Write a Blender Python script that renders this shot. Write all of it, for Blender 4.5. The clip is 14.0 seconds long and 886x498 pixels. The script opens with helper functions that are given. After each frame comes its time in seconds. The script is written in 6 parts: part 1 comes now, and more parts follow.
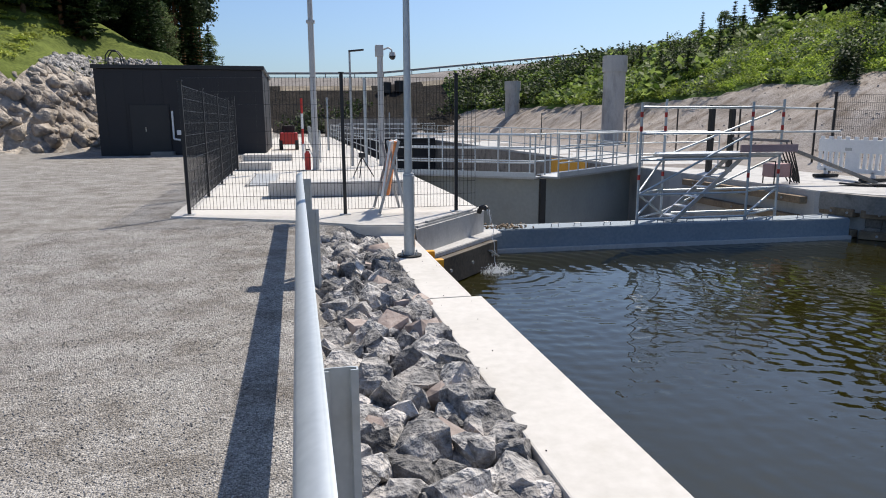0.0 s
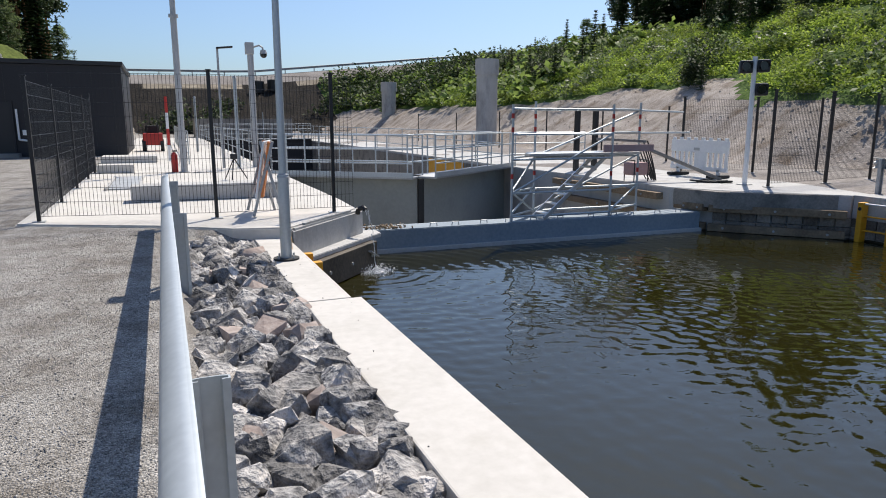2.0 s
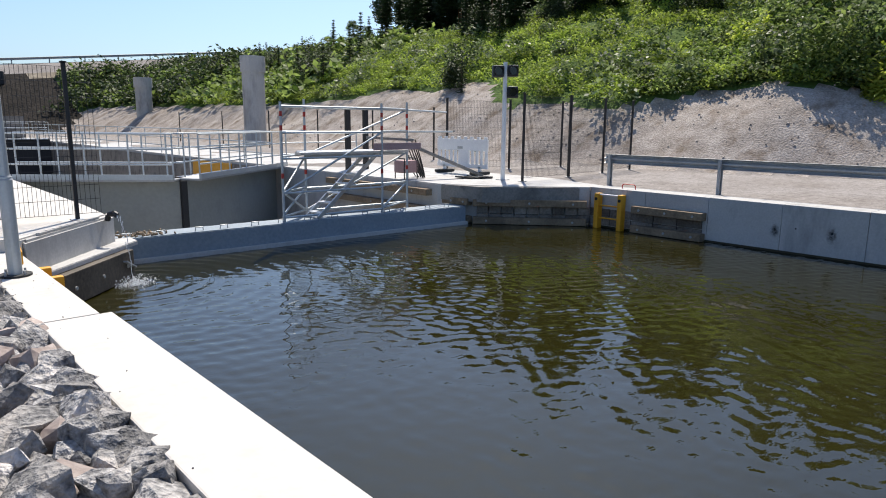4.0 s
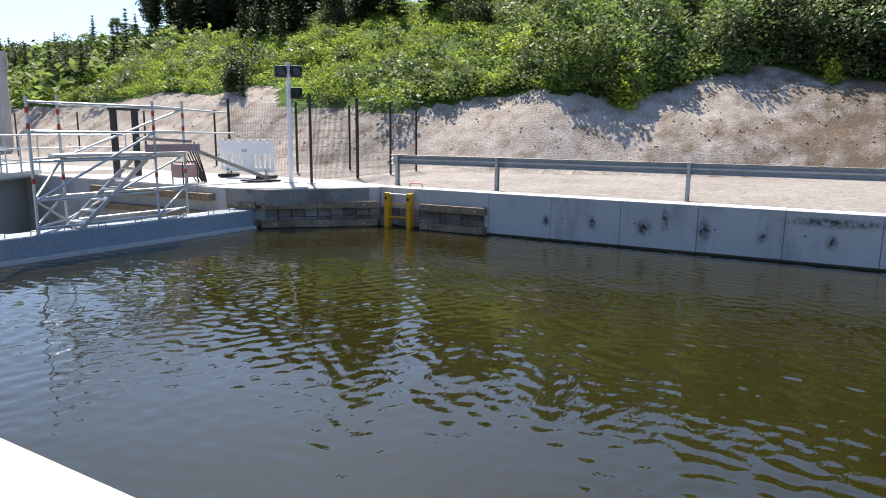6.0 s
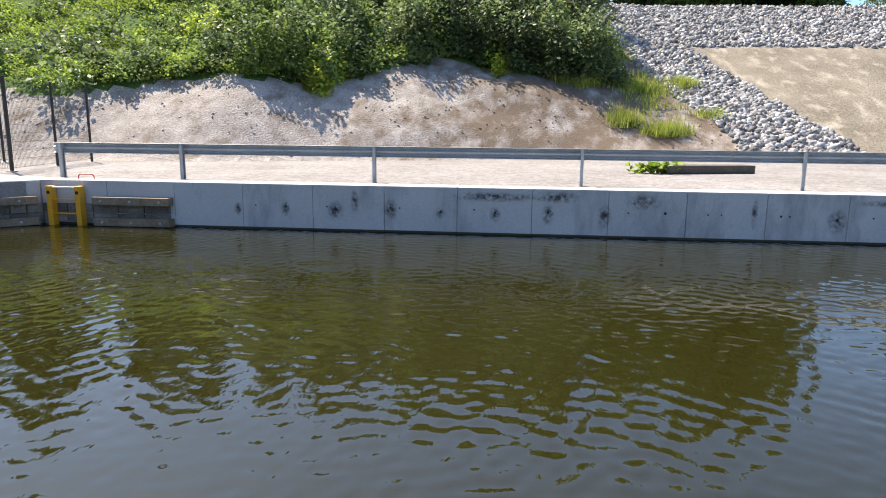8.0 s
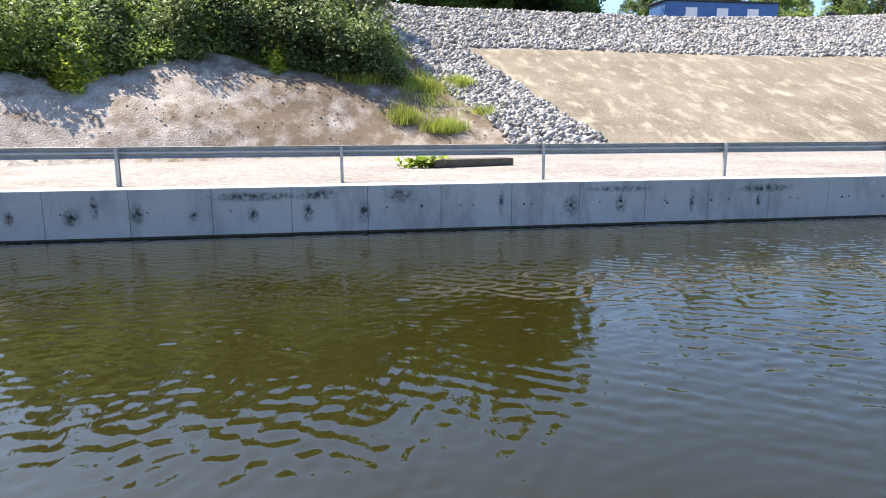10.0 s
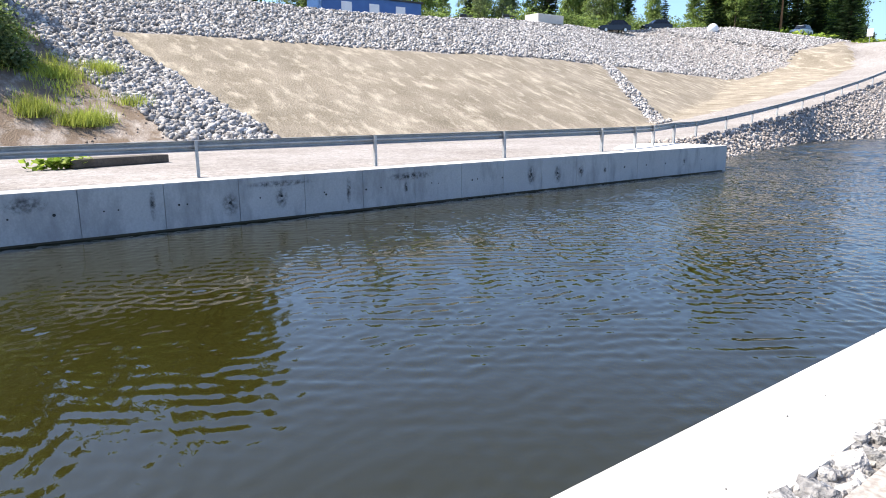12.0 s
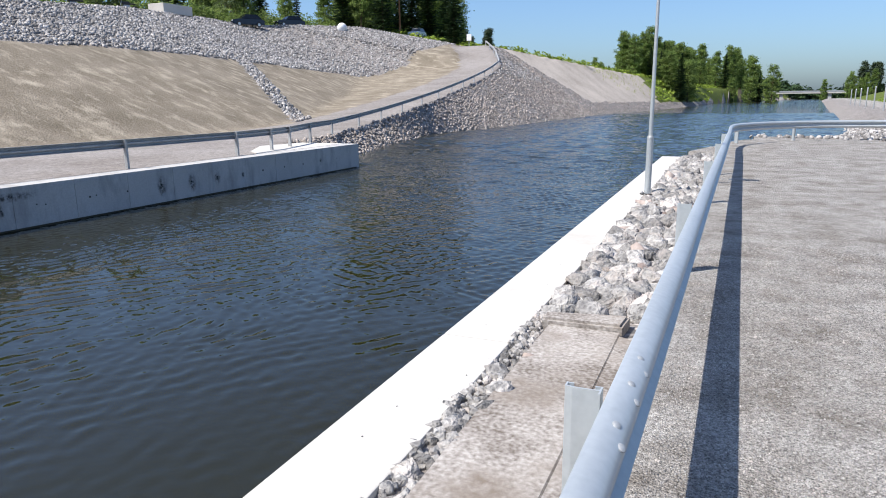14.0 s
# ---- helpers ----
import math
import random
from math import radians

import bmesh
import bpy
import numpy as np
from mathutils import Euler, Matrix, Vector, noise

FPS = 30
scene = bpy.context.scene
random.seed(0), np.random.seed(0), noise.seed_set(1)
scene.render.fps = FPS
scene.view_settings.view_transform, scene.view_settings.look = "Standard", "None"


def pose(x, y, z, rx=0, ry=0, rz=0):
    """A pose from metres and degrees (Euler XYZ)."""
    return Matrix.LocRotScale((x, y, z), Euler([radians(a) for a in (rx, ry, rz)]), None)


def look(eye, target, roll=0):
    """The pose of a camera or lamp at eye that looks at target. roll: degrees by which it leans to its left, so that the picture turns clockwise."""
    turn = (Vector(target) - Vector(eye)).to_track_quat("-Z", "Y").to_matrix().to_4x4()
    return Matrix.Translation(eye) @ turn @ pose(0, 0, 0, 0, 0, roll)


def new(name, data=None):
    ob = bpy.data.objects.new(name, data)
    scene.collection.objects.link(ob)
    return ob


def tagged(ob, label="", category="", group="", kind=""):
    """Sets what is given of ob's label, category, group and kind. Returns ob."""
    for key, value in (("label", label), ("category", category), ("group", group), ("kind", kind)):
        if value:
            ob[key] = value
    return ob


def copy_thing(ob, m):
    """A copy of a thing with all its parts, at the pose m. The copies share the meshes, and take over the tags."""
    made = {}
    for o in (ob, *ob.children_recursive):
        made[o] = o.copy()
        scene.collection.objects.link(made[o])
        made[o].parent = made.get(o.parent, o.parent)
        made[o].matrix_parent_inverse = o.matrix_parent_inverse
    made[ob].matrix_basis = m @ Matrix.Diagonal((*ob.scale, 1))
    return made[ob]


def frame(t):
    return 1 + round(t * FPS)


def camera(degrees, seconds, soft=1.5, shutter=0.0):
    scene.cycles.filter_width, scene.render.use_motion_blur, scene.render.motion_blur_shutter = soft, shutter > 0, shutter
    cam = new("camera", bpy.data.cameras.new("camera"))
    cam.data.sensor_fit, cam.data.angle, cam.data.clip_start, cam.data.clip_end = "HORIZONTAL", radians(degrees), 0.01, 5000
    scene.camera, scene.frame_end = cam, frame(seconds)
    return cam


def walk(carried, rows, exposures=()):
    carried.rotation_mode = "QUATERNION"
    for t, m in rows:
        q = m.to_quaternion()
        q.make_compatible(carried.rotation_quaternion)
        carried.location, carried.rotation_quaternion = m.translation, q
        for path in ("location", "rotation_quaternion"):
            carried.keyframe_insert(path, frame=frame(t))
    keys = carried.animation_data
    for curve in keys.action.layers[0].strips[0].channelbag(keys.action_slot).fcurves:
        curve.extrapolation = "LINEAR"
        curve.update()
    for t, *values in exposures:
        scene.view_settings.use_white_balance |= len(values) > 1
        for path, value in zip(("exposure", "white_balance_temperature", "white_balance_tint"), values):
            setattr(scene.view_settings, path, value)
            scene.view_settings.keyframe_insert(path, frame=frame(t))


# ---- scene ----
cam = camera(67.55, 14.0, soft=1.0)
PATH = [
    (0.0, look((-0.145, 0.582, 1.408), (0.270, 2.501, 1.027), -0.25)),
    (0.5, look((-0.142, 0.584, 1.408), (0.311, 2.495, 1.027), -0.20)),
    (1.0, look((-0.138, 0.575, 1.407), (0.370, 2.472, 1.028), -0.16)),
    (1.5, look((-0.131, 0.571, 1.404), (0.500, 2.430, 1.025), -0.07)),
    (2.0, look((-0.125, 0.578, 1.400), (0.631, 2.390, 1.021), 0.04)),
    (2.5, look((-0.115, 0.582, 1.391), (0.769, 2.335, 1.012), 0.13)),
    (3.0, look((-0.099, 0.599, 1.381), (0.921, 2.277, 1.002), 0.29)),
    (3.5, look((-0.082, 0.597, 1.366), (1.070, 2.188, 0.989), 0.33)),
    (4.0, look((-0.025, 0.620, 1.354), (1.287, 2.083, 0.980), 0.48)),
    (6.5, look((0.057, 0.584, 1.171), (1.834, 1.431, 0.818), 0.60)),
    (7.0, look((0.098, 0.534, 1.163), (1.950, 1.194, 0.796), 0.80)),
    (7.5, look((0.132, 0.405, 1.147), (2.048, 0.843, 0.780), 0.63)),
    (8.0, look((0.161, 0.217, 1.134), (2.116, 0.419, 0.762), 0.53)),
    (10.5, look((0.123, -0.817, 1.109), (2.010, -1.350, 0.729), -0.27)),
    (11.0, look((0.075, -0.872, 1.109), (1.878, -1.645, 0.721), -0.40)),
    (11.5, look((0.074, -1.006, 1.088), (1.763, -2.004, 0.698), -0.56)),
    (12.0, look((-0.091, -1.047, 1.253), (1.464, -2.236, 0.840), -0.27)),
    (12.5, look((-0.249, -1.222, 1.412), (1.086, -2.649, 0.985), 0.16)),
    (13.0, look((-0.348, -1.278, 1.501), (0.755, -2.887, 1.062), -0.32)),
    (13.5, look((-0.391, -1.320, 1.511), (0.522, -3.044, 1.072), -0.33)),
    (14.0, look((-0.428, -1.330, 1.541), (0.348, -3.120, 1.101), -0.61)),
]
walk(cam, PATH, [(0.0, 0.05, 6900, 10), (2.0, 0.05, 6900, 10), (3.5, 0.2, 6950, 10), (6.5, 0.9, 7150, 10), (8.0, 1.08, 7200, 10), (10.5, 1.3, 7150, 10), (12.0, 1.16, 6850, 10),
                 (13.0, 0.72, 6700, 10), (14.0, 0.38, 6600, 10)])

# ---- light ----
SUN_EL, SUN_AZ = radians(55.5), radians(45)     # azimuth from +y towards +x
world = bpy.data.worlds.new("sky")
scene.world = world
world.use_nodes = True
wn = world.node_tree
sky = wn.nodes.new("ShaderNodeTexSky")
sky.sky_type, sky.sun_disc = "NISHITA", False
sky.sun_elevation, sky.sun_rotation = SUN_EL, SUN_AZ
sky.air_density, sky.dust_density, sky.ozone_density = 1.0, 1.7, 3.0
cool = wn.nodes.new("ShaderNodeMix")          # a clear northern sky, a little bluer
cool.data_type, cool.blend_type = "RGBA", "MULTIPLY"
cool.inputs["Factor"].default_value, cool.inputs["B"].default_value = 1.0, (0.79, 0.965, 1.19, 1)
wn.links.new(sky.outputs[0], cool.inputs["A"])
wn.links.new(cool.outputs["Result"], wn.nodes["Background"].inputs[0])
wn.nodes["Background"].inputs[1].default_value = 0.119
sun = new("sun", bpy.data.lights.new("sun", "SUN"))
sun.data.energy, sun.data.angle, sun.data.color = 5.0, radians(0.55), (1.0, 0.955, 0.89)
to_sun = Vector((math.sin(SUN_AZ) * math.cos(SUN_EL), math.cos(SUN_AZ) * math.cos(SUN_EL), math.sin(SUN_EL)))
sun.matrix_world = look(to_sun * 60, (0, 0, 0))

# ---- materials ----
def material(name, dark, light, rough=0.8, metal=0.0, grain=60.0, stain=1.2, bump=0.3, depth=0.01, spread=0.0, coords="world",
             third=None, third_scale=0.4, third_at=0.55, third_map=None, third_y=None):
    """Two-scale mottled surface: fine grain, broad stains and a third tone; spread varies each piece."""
    m = bpy.data.materials.new(name)
    m.use_nodes = True
    nt = m.node_tree
    N, L = nt.nodes, nt.links
    bs = N["Principled BSDF"]
    bs.inputs["Roughness"].default_value, bs.inputs["Metallic"].default_value = rough, metal
    if rough > 0.88:          # loose and broken ground has hardly any sheen
        bs.inputs["Specular IOR Level"].default_value = 0.12
    if coords == "world":
        pos = N.new("ShaderNodeNewGeometry").outputs["Position"]
    else:
        pos = N.new("ShaderNodeTexCoord").outputs["Object"]
    fine = N.new("ShaderNodeTexNoise")
    fine.inputs["Scale"].default_value, fine.inputs["Detail"].default_value = grain, 4
    broad = N.new("ShaderNodeTexNoise")
    broad.inputs["Scale"].default_value, broad.inputs["Detail"].default_value = stain, 6
    for n in (fine, broad):
        L.new(pos, n.inputs["Vector"])
    add = N.new("ShaderNodeMath")
    add.operation = "ADD"
    L.new(fine.outputs["Fac"], add.inputs[0]), L.new(broad.outputs["Fac"], add.inputs[1])
    ramp = N.new("ShaderNodeMapRange")
    ramp.inputs["From Min"].default_value, ramp.inputs["From Max"].default_value = 0.7, 1.3
    L.new(add.outputs[0], ramp.inputs["Value"])
    mix = N.new("ShaderNodeMix")
    mix.data_type = "RGBA"
    mix.inputs["A"].default_value, mix.inputs["B"].default_value = (*dark, 1), (*light, 1)
    L.new(ramp.outputs[0], mix.inputs["Factor"])
    colour = mix.outputs["Result"]
    if third:
        patch = N.new("ShaderNodeTexNoise")
        patch.inputs["Scale"].default_value, patch.inputs["Detail"].default_value = third_scale, 8
        patch.inputs["Roughness"].default_value = 0.65
        if third_map:
            mp = N.new("ShaderNodeMapping")
            mp.inputs["Rotation"].default_value = (0, 0, radians(third_map[3]))
            mp.inputs["Scale"].default_value = third_map[:3]
            L.new(pos, mp.inputs["Vector"]), L.new(mp.outputs[0], patch.inputs["Vector"])
        else:
            L.new(pos, patch.inputs["Vector"])
        pr = N.new("ShaderNodeMapRange")
        pr.inputs["From Min"].default_value, pr.inputs["From Max"].default_value = third_at - 0.06, third_at + 0.14
        L.new(patch.outputs["Fac"], pr.inputs["Value"])
        if third_y:          # the third tone grows along y
            axes = N.new("ShaderNodeSeparateXYZ")
            L.new(pos, axes.inputs[0])
            for socket, off in (("From Min", -0.06), ("From Max", 0.14)):
                yr = N.new("ShaderNodeMapRange")
                yr.inputs["From Min"].default_value, yr.inputs["From Max"].default_value = third_y[0], third_y[2]
                yr.inputs["To Min"].default_value, yr.inputs["To Max"].default_value = third_y[1] + off, third_y[3] + off
                L.new(axes.outputs["Y"], yr.inputs["Value"]), L.new(yr.outputs[0], pr.inputs[socket])
        m2 = N.new("ShaderNodeMix")
        m2.data_type = "RGBA"
        m2.inputs["B"].default_value = (*third, 1)
        L.new(colour, m2.inputs["A"]), L.new(pr.outputs[0], m2.inputs["Factor"])
        colour = m2.outputs["Result"]
    if spread:
        info = N.new("ShaderNodeObjectInfo")
        isl = N.new("ShaderNodeNewGeometry")
        sm = N.new("ShaderNodeMath")
        sm.operation = "ADD"
        L.new(info.outputs["Random"], sm.inputs[0]), L.new(isl.outputs["Random Per Island"], sm.inputs[1])
        fr = N.new("ShaderNodeMath")
        fr.operation = "FRACT"
        L.new(sm.outputs[0], fr.inputs[0])
        vr = N.new("ShaderNodeMapRange")
        vr.inputs["To Min"].default_value, vr.inputs["To Max"].default_value = 1 - spread, 1 + spread
        L.new(fr.outputs[0], vr.inputs["Value"])
        hs = N.new("ShaderNodeHueSaturation")
        L.new(vr.outputs[0], hs.inputs["Value"]), L.new(colour, hs.inputs["Color"])
        colour = hs.outputs["Color"]
    L.new(colour, bs.inputs["Base Color"])
    if bump:
        b = N.new("ShaderNodeBump")
        b.inputs["Strength"].default_value, b.inputs["Distance"].default_value = bump, depth
        L.new(add.outputs[0], b.inputs["Height"]), L.new(b.outputs[0], bs.inputs["Normal"])
    return m


def leaf_material(name, dark, light, through_light=0.35, gloss=0.62):
    m = bpy.data.materials.new(name)
    m.use_nodes = True
    nt = m.node_tree
    N, L = nt.nodes, nt.links
    geo = N.new("ShaderNodeNewGeometry")
    mix = N.new("ShaderNodeMix")
    mix.data_type = "RGBA"
    mix.inputs["A"].default_value, mix.inputs["B"].default_value = (*dark, 1), (*light, 1)
    L.new(geo.outputs["Random Per Island"], mix.inputs["Factor"])
    broad = N.new("ShaderNodeTexNoise")
    broad.inputs["Scale"].default_value = 0.6
    L.new(geo.outputs["Position"], broad.inputs["Vector"])
    hs = N.new("ShaderNodeHueSaturation")
    mr = N.new("ShaderNodeMapRange")
    mr.inputs["From Min"].default_value, mr.inputs["From Max"].default_value = 0.3, 0.7
    mr.inputs["To Min"].default_value, mr.inputs["To Max"].default_value = 0.55, 1.45
    L.new(broad.outputs["Fac"], mr.inputs["Value"]), L.new(mr.outputs[0], hs.inputs["Value"])
    L.new(mix.outputs["Result"], hs.inputs["Color"])
    skin, t, s = N["Principled BSDF"], N.new("ShaderNodeBsdfTranslucent"), N.new("ShaderNodeMixShader")
    skin.inputs["Roughness"].default_value, skin.inputs["Specular IOR Level"].default_value = gloss, 0.22
    s.inputs[0].default_value = through_light
    L.new(hs.outputs["Color"], skin.inputs["Base Color"]), L.new(hs.outputs["Color"], t.inputs["Color"])
    L.new(skin.outputs[0], s.inputs[1]), L.new(t.outputs[0], s.inputs[2])
    L.new(s.outputs[0], N["Material Output"].inputs["Surface"])
    return m


def pebbly(name, tones, cell, rough=0.9, bump=0.6, depth=0.02, stain=0.25):
    """Loose stone ground: cells of random tones between two colours, over broad stains."""
    m = bpy.data.materials.new(name)
    m.use_nodes = True
    nt = m.node_tree
    N, L = nt.nodes, nt.links
    bs = N["Principled BSDF"]
    bs.inputs["Roughness"].default_value, bs.inputs["Specular IOR Level"].default_value = rough, 0.15
    pos = N.new("ShaderNodeNewGeometry").outputs["Position"]
    vo = N.new("ShaderNodeTexVoronoi")
    vo.inputs["Scale"].default_value = cell
    vo2 = N.new("ShaderNodeTexVoronoi")
    vo2.inputs["Scale"].default_value = cell * 3.1
    broad = N.new("ShaderNodeTexNoise")
    broad.inputs["Scale"].default_value, broad.inputs["Detail"].default_value = stain, 12
    broad.inputs["Roughness"].default_value = 0.78
    for n in (vo, vo2, broad):
        L.new(pos, n.inputs["Vector"])
    sep = N.new("ShaderNodeSeparateColor")
    L.new(vo.outputs["Color"], sep.inputs[0])
    sep2 = N.new("ShaderNodeSeparateColor")
    L.new(vo2.outputs["Color"], sep2.inputs[0])
    mean = N.new("ShaderNodeMath")
    mean.operation = "MULTIPLY_ADD"
    mean.inputs[1].default_value = 0.5
    L.new(sep.outputs[0], mean.inputs[0])
    half = N.new("ShaderNodeMath")
    half.operation = "MULTIPLY"
    half.inputs[1].default_value = 0.5
    L.new(sep2.outputs[0], half.inputs[0]), L.new(half.outputs[0], mean.inputs[2])
    mix = N.new("ShaderNodeMix")
    mix.data_type = "RGBA"
    mix.inputs["A"].default_value, mix.inputs["B"].default_value = (*tones[0], 1), (*tones[1], 1)
    L.new(mean.outputs[0], mix.inputs["Factor"])
    mr = N.new("ShaderNodeMapRange")
    mr.inputs["From Min"].default_value, mr.inputs["From Max"].default_value = 0.42, 0.62
    L.new(broad.outputs["Fac"], mr.inputs["Value"])
    m2 = N.new("ShaderNodeMix")
    m2.data_type = "RGBA"
    m2.blend_type = "MULTIPLY"
    m2.inputs["B"].default_value = (*tones[2], 1)
    L.new(mr.outputs[0], m2.inputs["Factor"]), L.new(mix.outputs["Result"], m2.inputs["A"])
    L.new(m2.outputs["Result"], bs.inputs["Base Color"])
    b = N.new("ShaderNodeBump")
    b.inputs["Strength"].default_value, b.inputs["Distance"].default_value = bump, depth
    L.new(vo.outputs["Distance"], b.inputs["Height"])
    b.invert = True
    L.new(b.outputs[0], bs.inputs["Normal"])
    return m


def water_material():
    """Dark peaty water; the sheet carries the waves, the bump the fine ripples and, down the canal, the wind's chop."""
    m = bpy.data.materials.new("water")
    m.use_nodes = True
    nt = m.node_tree
    N, L = nt.nodes, nt.links
    bs = N["Principled BSDF"]
    bs.inputs["Base Color"].default_value = (0.0175, 0.0158, 0.0034, 1)
    bs.inputs["Roughness"].default_value, bs.inputs["IOR"].default_value = 0.03, 1.5
    pos = N.new("ShaderNodeNewGeometry").outputs["Position"]
    axes = N.new("ShaderNodeSeparateXYZ")
    L.new(pos, axes.inputs[0])
    chop = N.new("ShaderNodeMapRange")
    chop.inputs["From Min"].default_value, chop.inputs["From Max"].default_value = -7.0, -24.0
    L.new(axes.outputs["Y"], chop.inputs["Value"])

    def ripple(scale, stretch, turn, gain, detail):
        mp = N.new("ShaderNodeMapping")
        mp.inputs["Rotation"].default_value = (0, 0, radians(turn))
        mp.inputs["Scale"].default_value = (scale / stretch, scale, scale)
        nz = N.new("ShaderNodeTexNoise")
        nz.inputs["Scale"].default_value, nz.inputs["Detail"].default_value = 1.0, detail
        nz.inputs["Distortion"].default_value = 0.5
        L.new(pos, mp.inputs["Vector"]), L.new(mp.outputs[0], nz.inputs["Vector"])
        g = N.new("ShaderNodeMath")
        g.operation = "MULTIPLY"
        g.inputs[1].default_value = gain
        L.new(nz.outputs["Fac"], g.inputs[0])
        return g.outputs[0]

    fine = N.new("ShaderNodeMath")
    L.new(ripple(16.0, 2.0, 70, 0.03, 1.5), fine.inputs[0]), L.new(ripple(7.0, 2.2, 40, 0.03, 1.0), fine.inputs[1])
    wide = N.new("ShaderNodeMath")
    L.new(ripple(3.0, 2.0, 62, 1.0, 2.0), wide.inputs[0]), L.new(ripple(7.5, 2.4, 48, 0.8, 1.5), wide.inputs[1])
    far = N.new("ShaderNodeMath")
    far.operation = "MULTIPLY_ADD"
    L.new(wide.outputs[0], far.inputs[0]), L.new(chop.outputs[0], far.inputs[1]), L.new(fine.outputs[0], far.inputs[2])
    b = N.new("ShaderNodeBump")
    b.inputs["Strength"].default_value, b.inputs["Distance"].default_value = 1.0, 0.05
    L.new(far.outputs[0], b.inputs["Height"]), L.new(b.outputs[0], bs.inputs["Normal"])
    return m


def glass_material(name):
    m = material(name, (0.01, 0.012, 0.015), (0.015, 0.017, 0.02), rough=0.05, bump=0)
    return m


def stain_material(name, tone):
    """A damp mark that thins out raggedly towards its rim."""
    m = bpy.data.materials.new(name)
    m.use_nodes = True
    N, L = m.node_tree.nodes, m.node_tree.links
    bs = N["Principled BSDF"]
    bs.inputs["Base Color"].default_value, bs.inputs["Roughness"].default_value = (*tone, 1), 0.85
    geo, tc = N.new("ShaderNodeNewGeometry"), N.new("ShaderNodeTexCoord")
    mp = N.new("ShaderNodeMapping")
    mp.inputs["Location"].default_value, mp.inputs["Scale"].default_value = (0, -1, -1), (0, 2, 2)
    ln = N.new("ShaderNodeVectorMath")
    ln.operation = "LENGTH"
    L.new(tc.outputs["Generated"], mp.inputs["Vector"]), L.new(mp.outputs[0], ln.inputs[0])
    rim = N.new("ShaderNodeMapRange")
    rim.inputs["From Min"].default_value, rim.inputs["From Max"].default_value = 1.0, 0.1
    L.new(ln.outputs["Value"], rim.inputs["Value"])
    nz = N.new("ShaderNodeTexNoise")
    nz.inputs["Scale"].default_value, nz.inputs["Detail"].default_value = 14, 6
    L.new(geo.outputs["Position"], nz.inputs["Vector"])
    cut = N.new("ShaderNodeMapRange")
    cut.inputs["From Min"].default_value, cut.inputs["From Max"].default_value = 0.35, 0.65
    L.new(nz.outputs["Fac"], cut.inputs["Value"])
    mul = N.new("ShaderNodeMath")
    mul.operation = "MULTIPLY"
    L.new(rim.outputs[0], mul.inputs[0]), L.new(cut.outputs[0], mul.inputs[1])
    L.new(mul.outputs[0], bs.inputs["Alpha"])
    return m


STAIN = stain_material("damp_stain", (0.075, 0.072, 0.07))
GRAVEL = pebbly("gravel", ((0.03, 0.028, 0.026), (0.70, 0.665, 0.62), (0.54, 0.51, 0.48)), 100, bump=0.9, depth=0.013, stain=1.7)
ROAD = pebbly("pale_road_gravel", ((0.18, 0.163, 0.15), (0.37, 0.34, 0.32), (0.76, 0.735, 0.71)), 9, bump=0.4)
SAND = material("sand", (0.155, 0.129, 0.094), (0.29, 0.247, 0.192), rough=0.95, grain=11, stain=0.45, bump=0.9, depth=0.06,
                third=(0.42, 0.365, 0.285), third_scale=1.25, third_at=0.56, third_map=(0.55, 1.1, 0.55, 0))
CLAY = material("clay_bank", (0.22, 0.188, 0.16), (0.48, 0.425, 0.38), rough=0.95, grain=16, stain=1.3, bump=0.9, depth=0.05,
                third=(0.165, 0.122, 0.088), third_scale=0.8, third_at=0.5, third_map=(0.7, 1.5, 1.5, 0), third_y=(0.5, 0.40, 6.5, 0.56))
PALE_SAND = material("pale_bank_sand", (0.36, 0.31, 0.26), (0.56, 0.49, 0.42), rough=0.95, grain=3, stain=0.2, bump=0.4, depth=0.05)
# dark brown earth taken near black: slope and bush shade in the colour
DARK_SHADED_EARTH = material("dark_shaded_earth", (0.005, 0.0045, 0.004), (0.034, 0.028, 0.023), rough=0.95, grain=4, stain=0.5, bump=1.0, depth=0.2)
SOIL = material("green_soil", (0.035, 0.07, 0.015), (0.10, 0.16, 0.035), rough=0.95, grain=6, stain=0.4, bump=0.8, depth=0.1)
MEADOW = material("meadow", (0.05, 0.068, 0.015), (0.15, 0.185, 0.042), rough=0.95, grain=5, stain=0.5, bump=0.6, depth=0.1)
BEDROCK = material("bedrock", (0.25, 0.21, 0.175), (0.56, 0.50, 0.43), rough=0.9, grain=3, stain=0.6, bump=1.0, depth=0.25,
                   third=(0.11, 0.095, 0.085), third_scale=0.9, third_at=0.54)
RIPRAP_BED = pebbly("riprap_bed", ((0.07, 0.064, 0.06), (0.52, 0.48, 0.45), (0.8, 0.78, 0.765)), 7.5, bump=1.0, depth=0.10)
MUD = material("canal_bed", (0.03, 0.025, 0.012), (0.05, 0.04, 0.02), bump=0)
CONCRETE_NEW = material("new_concrete", (0.50, 0.475, 0.435), (0.60, 0.57, 0.53), rough=0.85, grain=14, stain=0.9, bump=0.25, depth=0.004,
                        third=(0.46, 0.43, 0.38), third_scale=1.3, third_at=0.60)
CONCRETE = material("concrete", (0.41, 0.40, 0.385), (0.52, 0.51, 0.49), rough=0.85, grain=30, stain=0.8, bump=0.25, depth=0.005,
                    third=(0.28, 0.27, 0.265), third_scale=1.6, third_at=0.56, third_map=(1.0, 1.0, 0.35, 0))
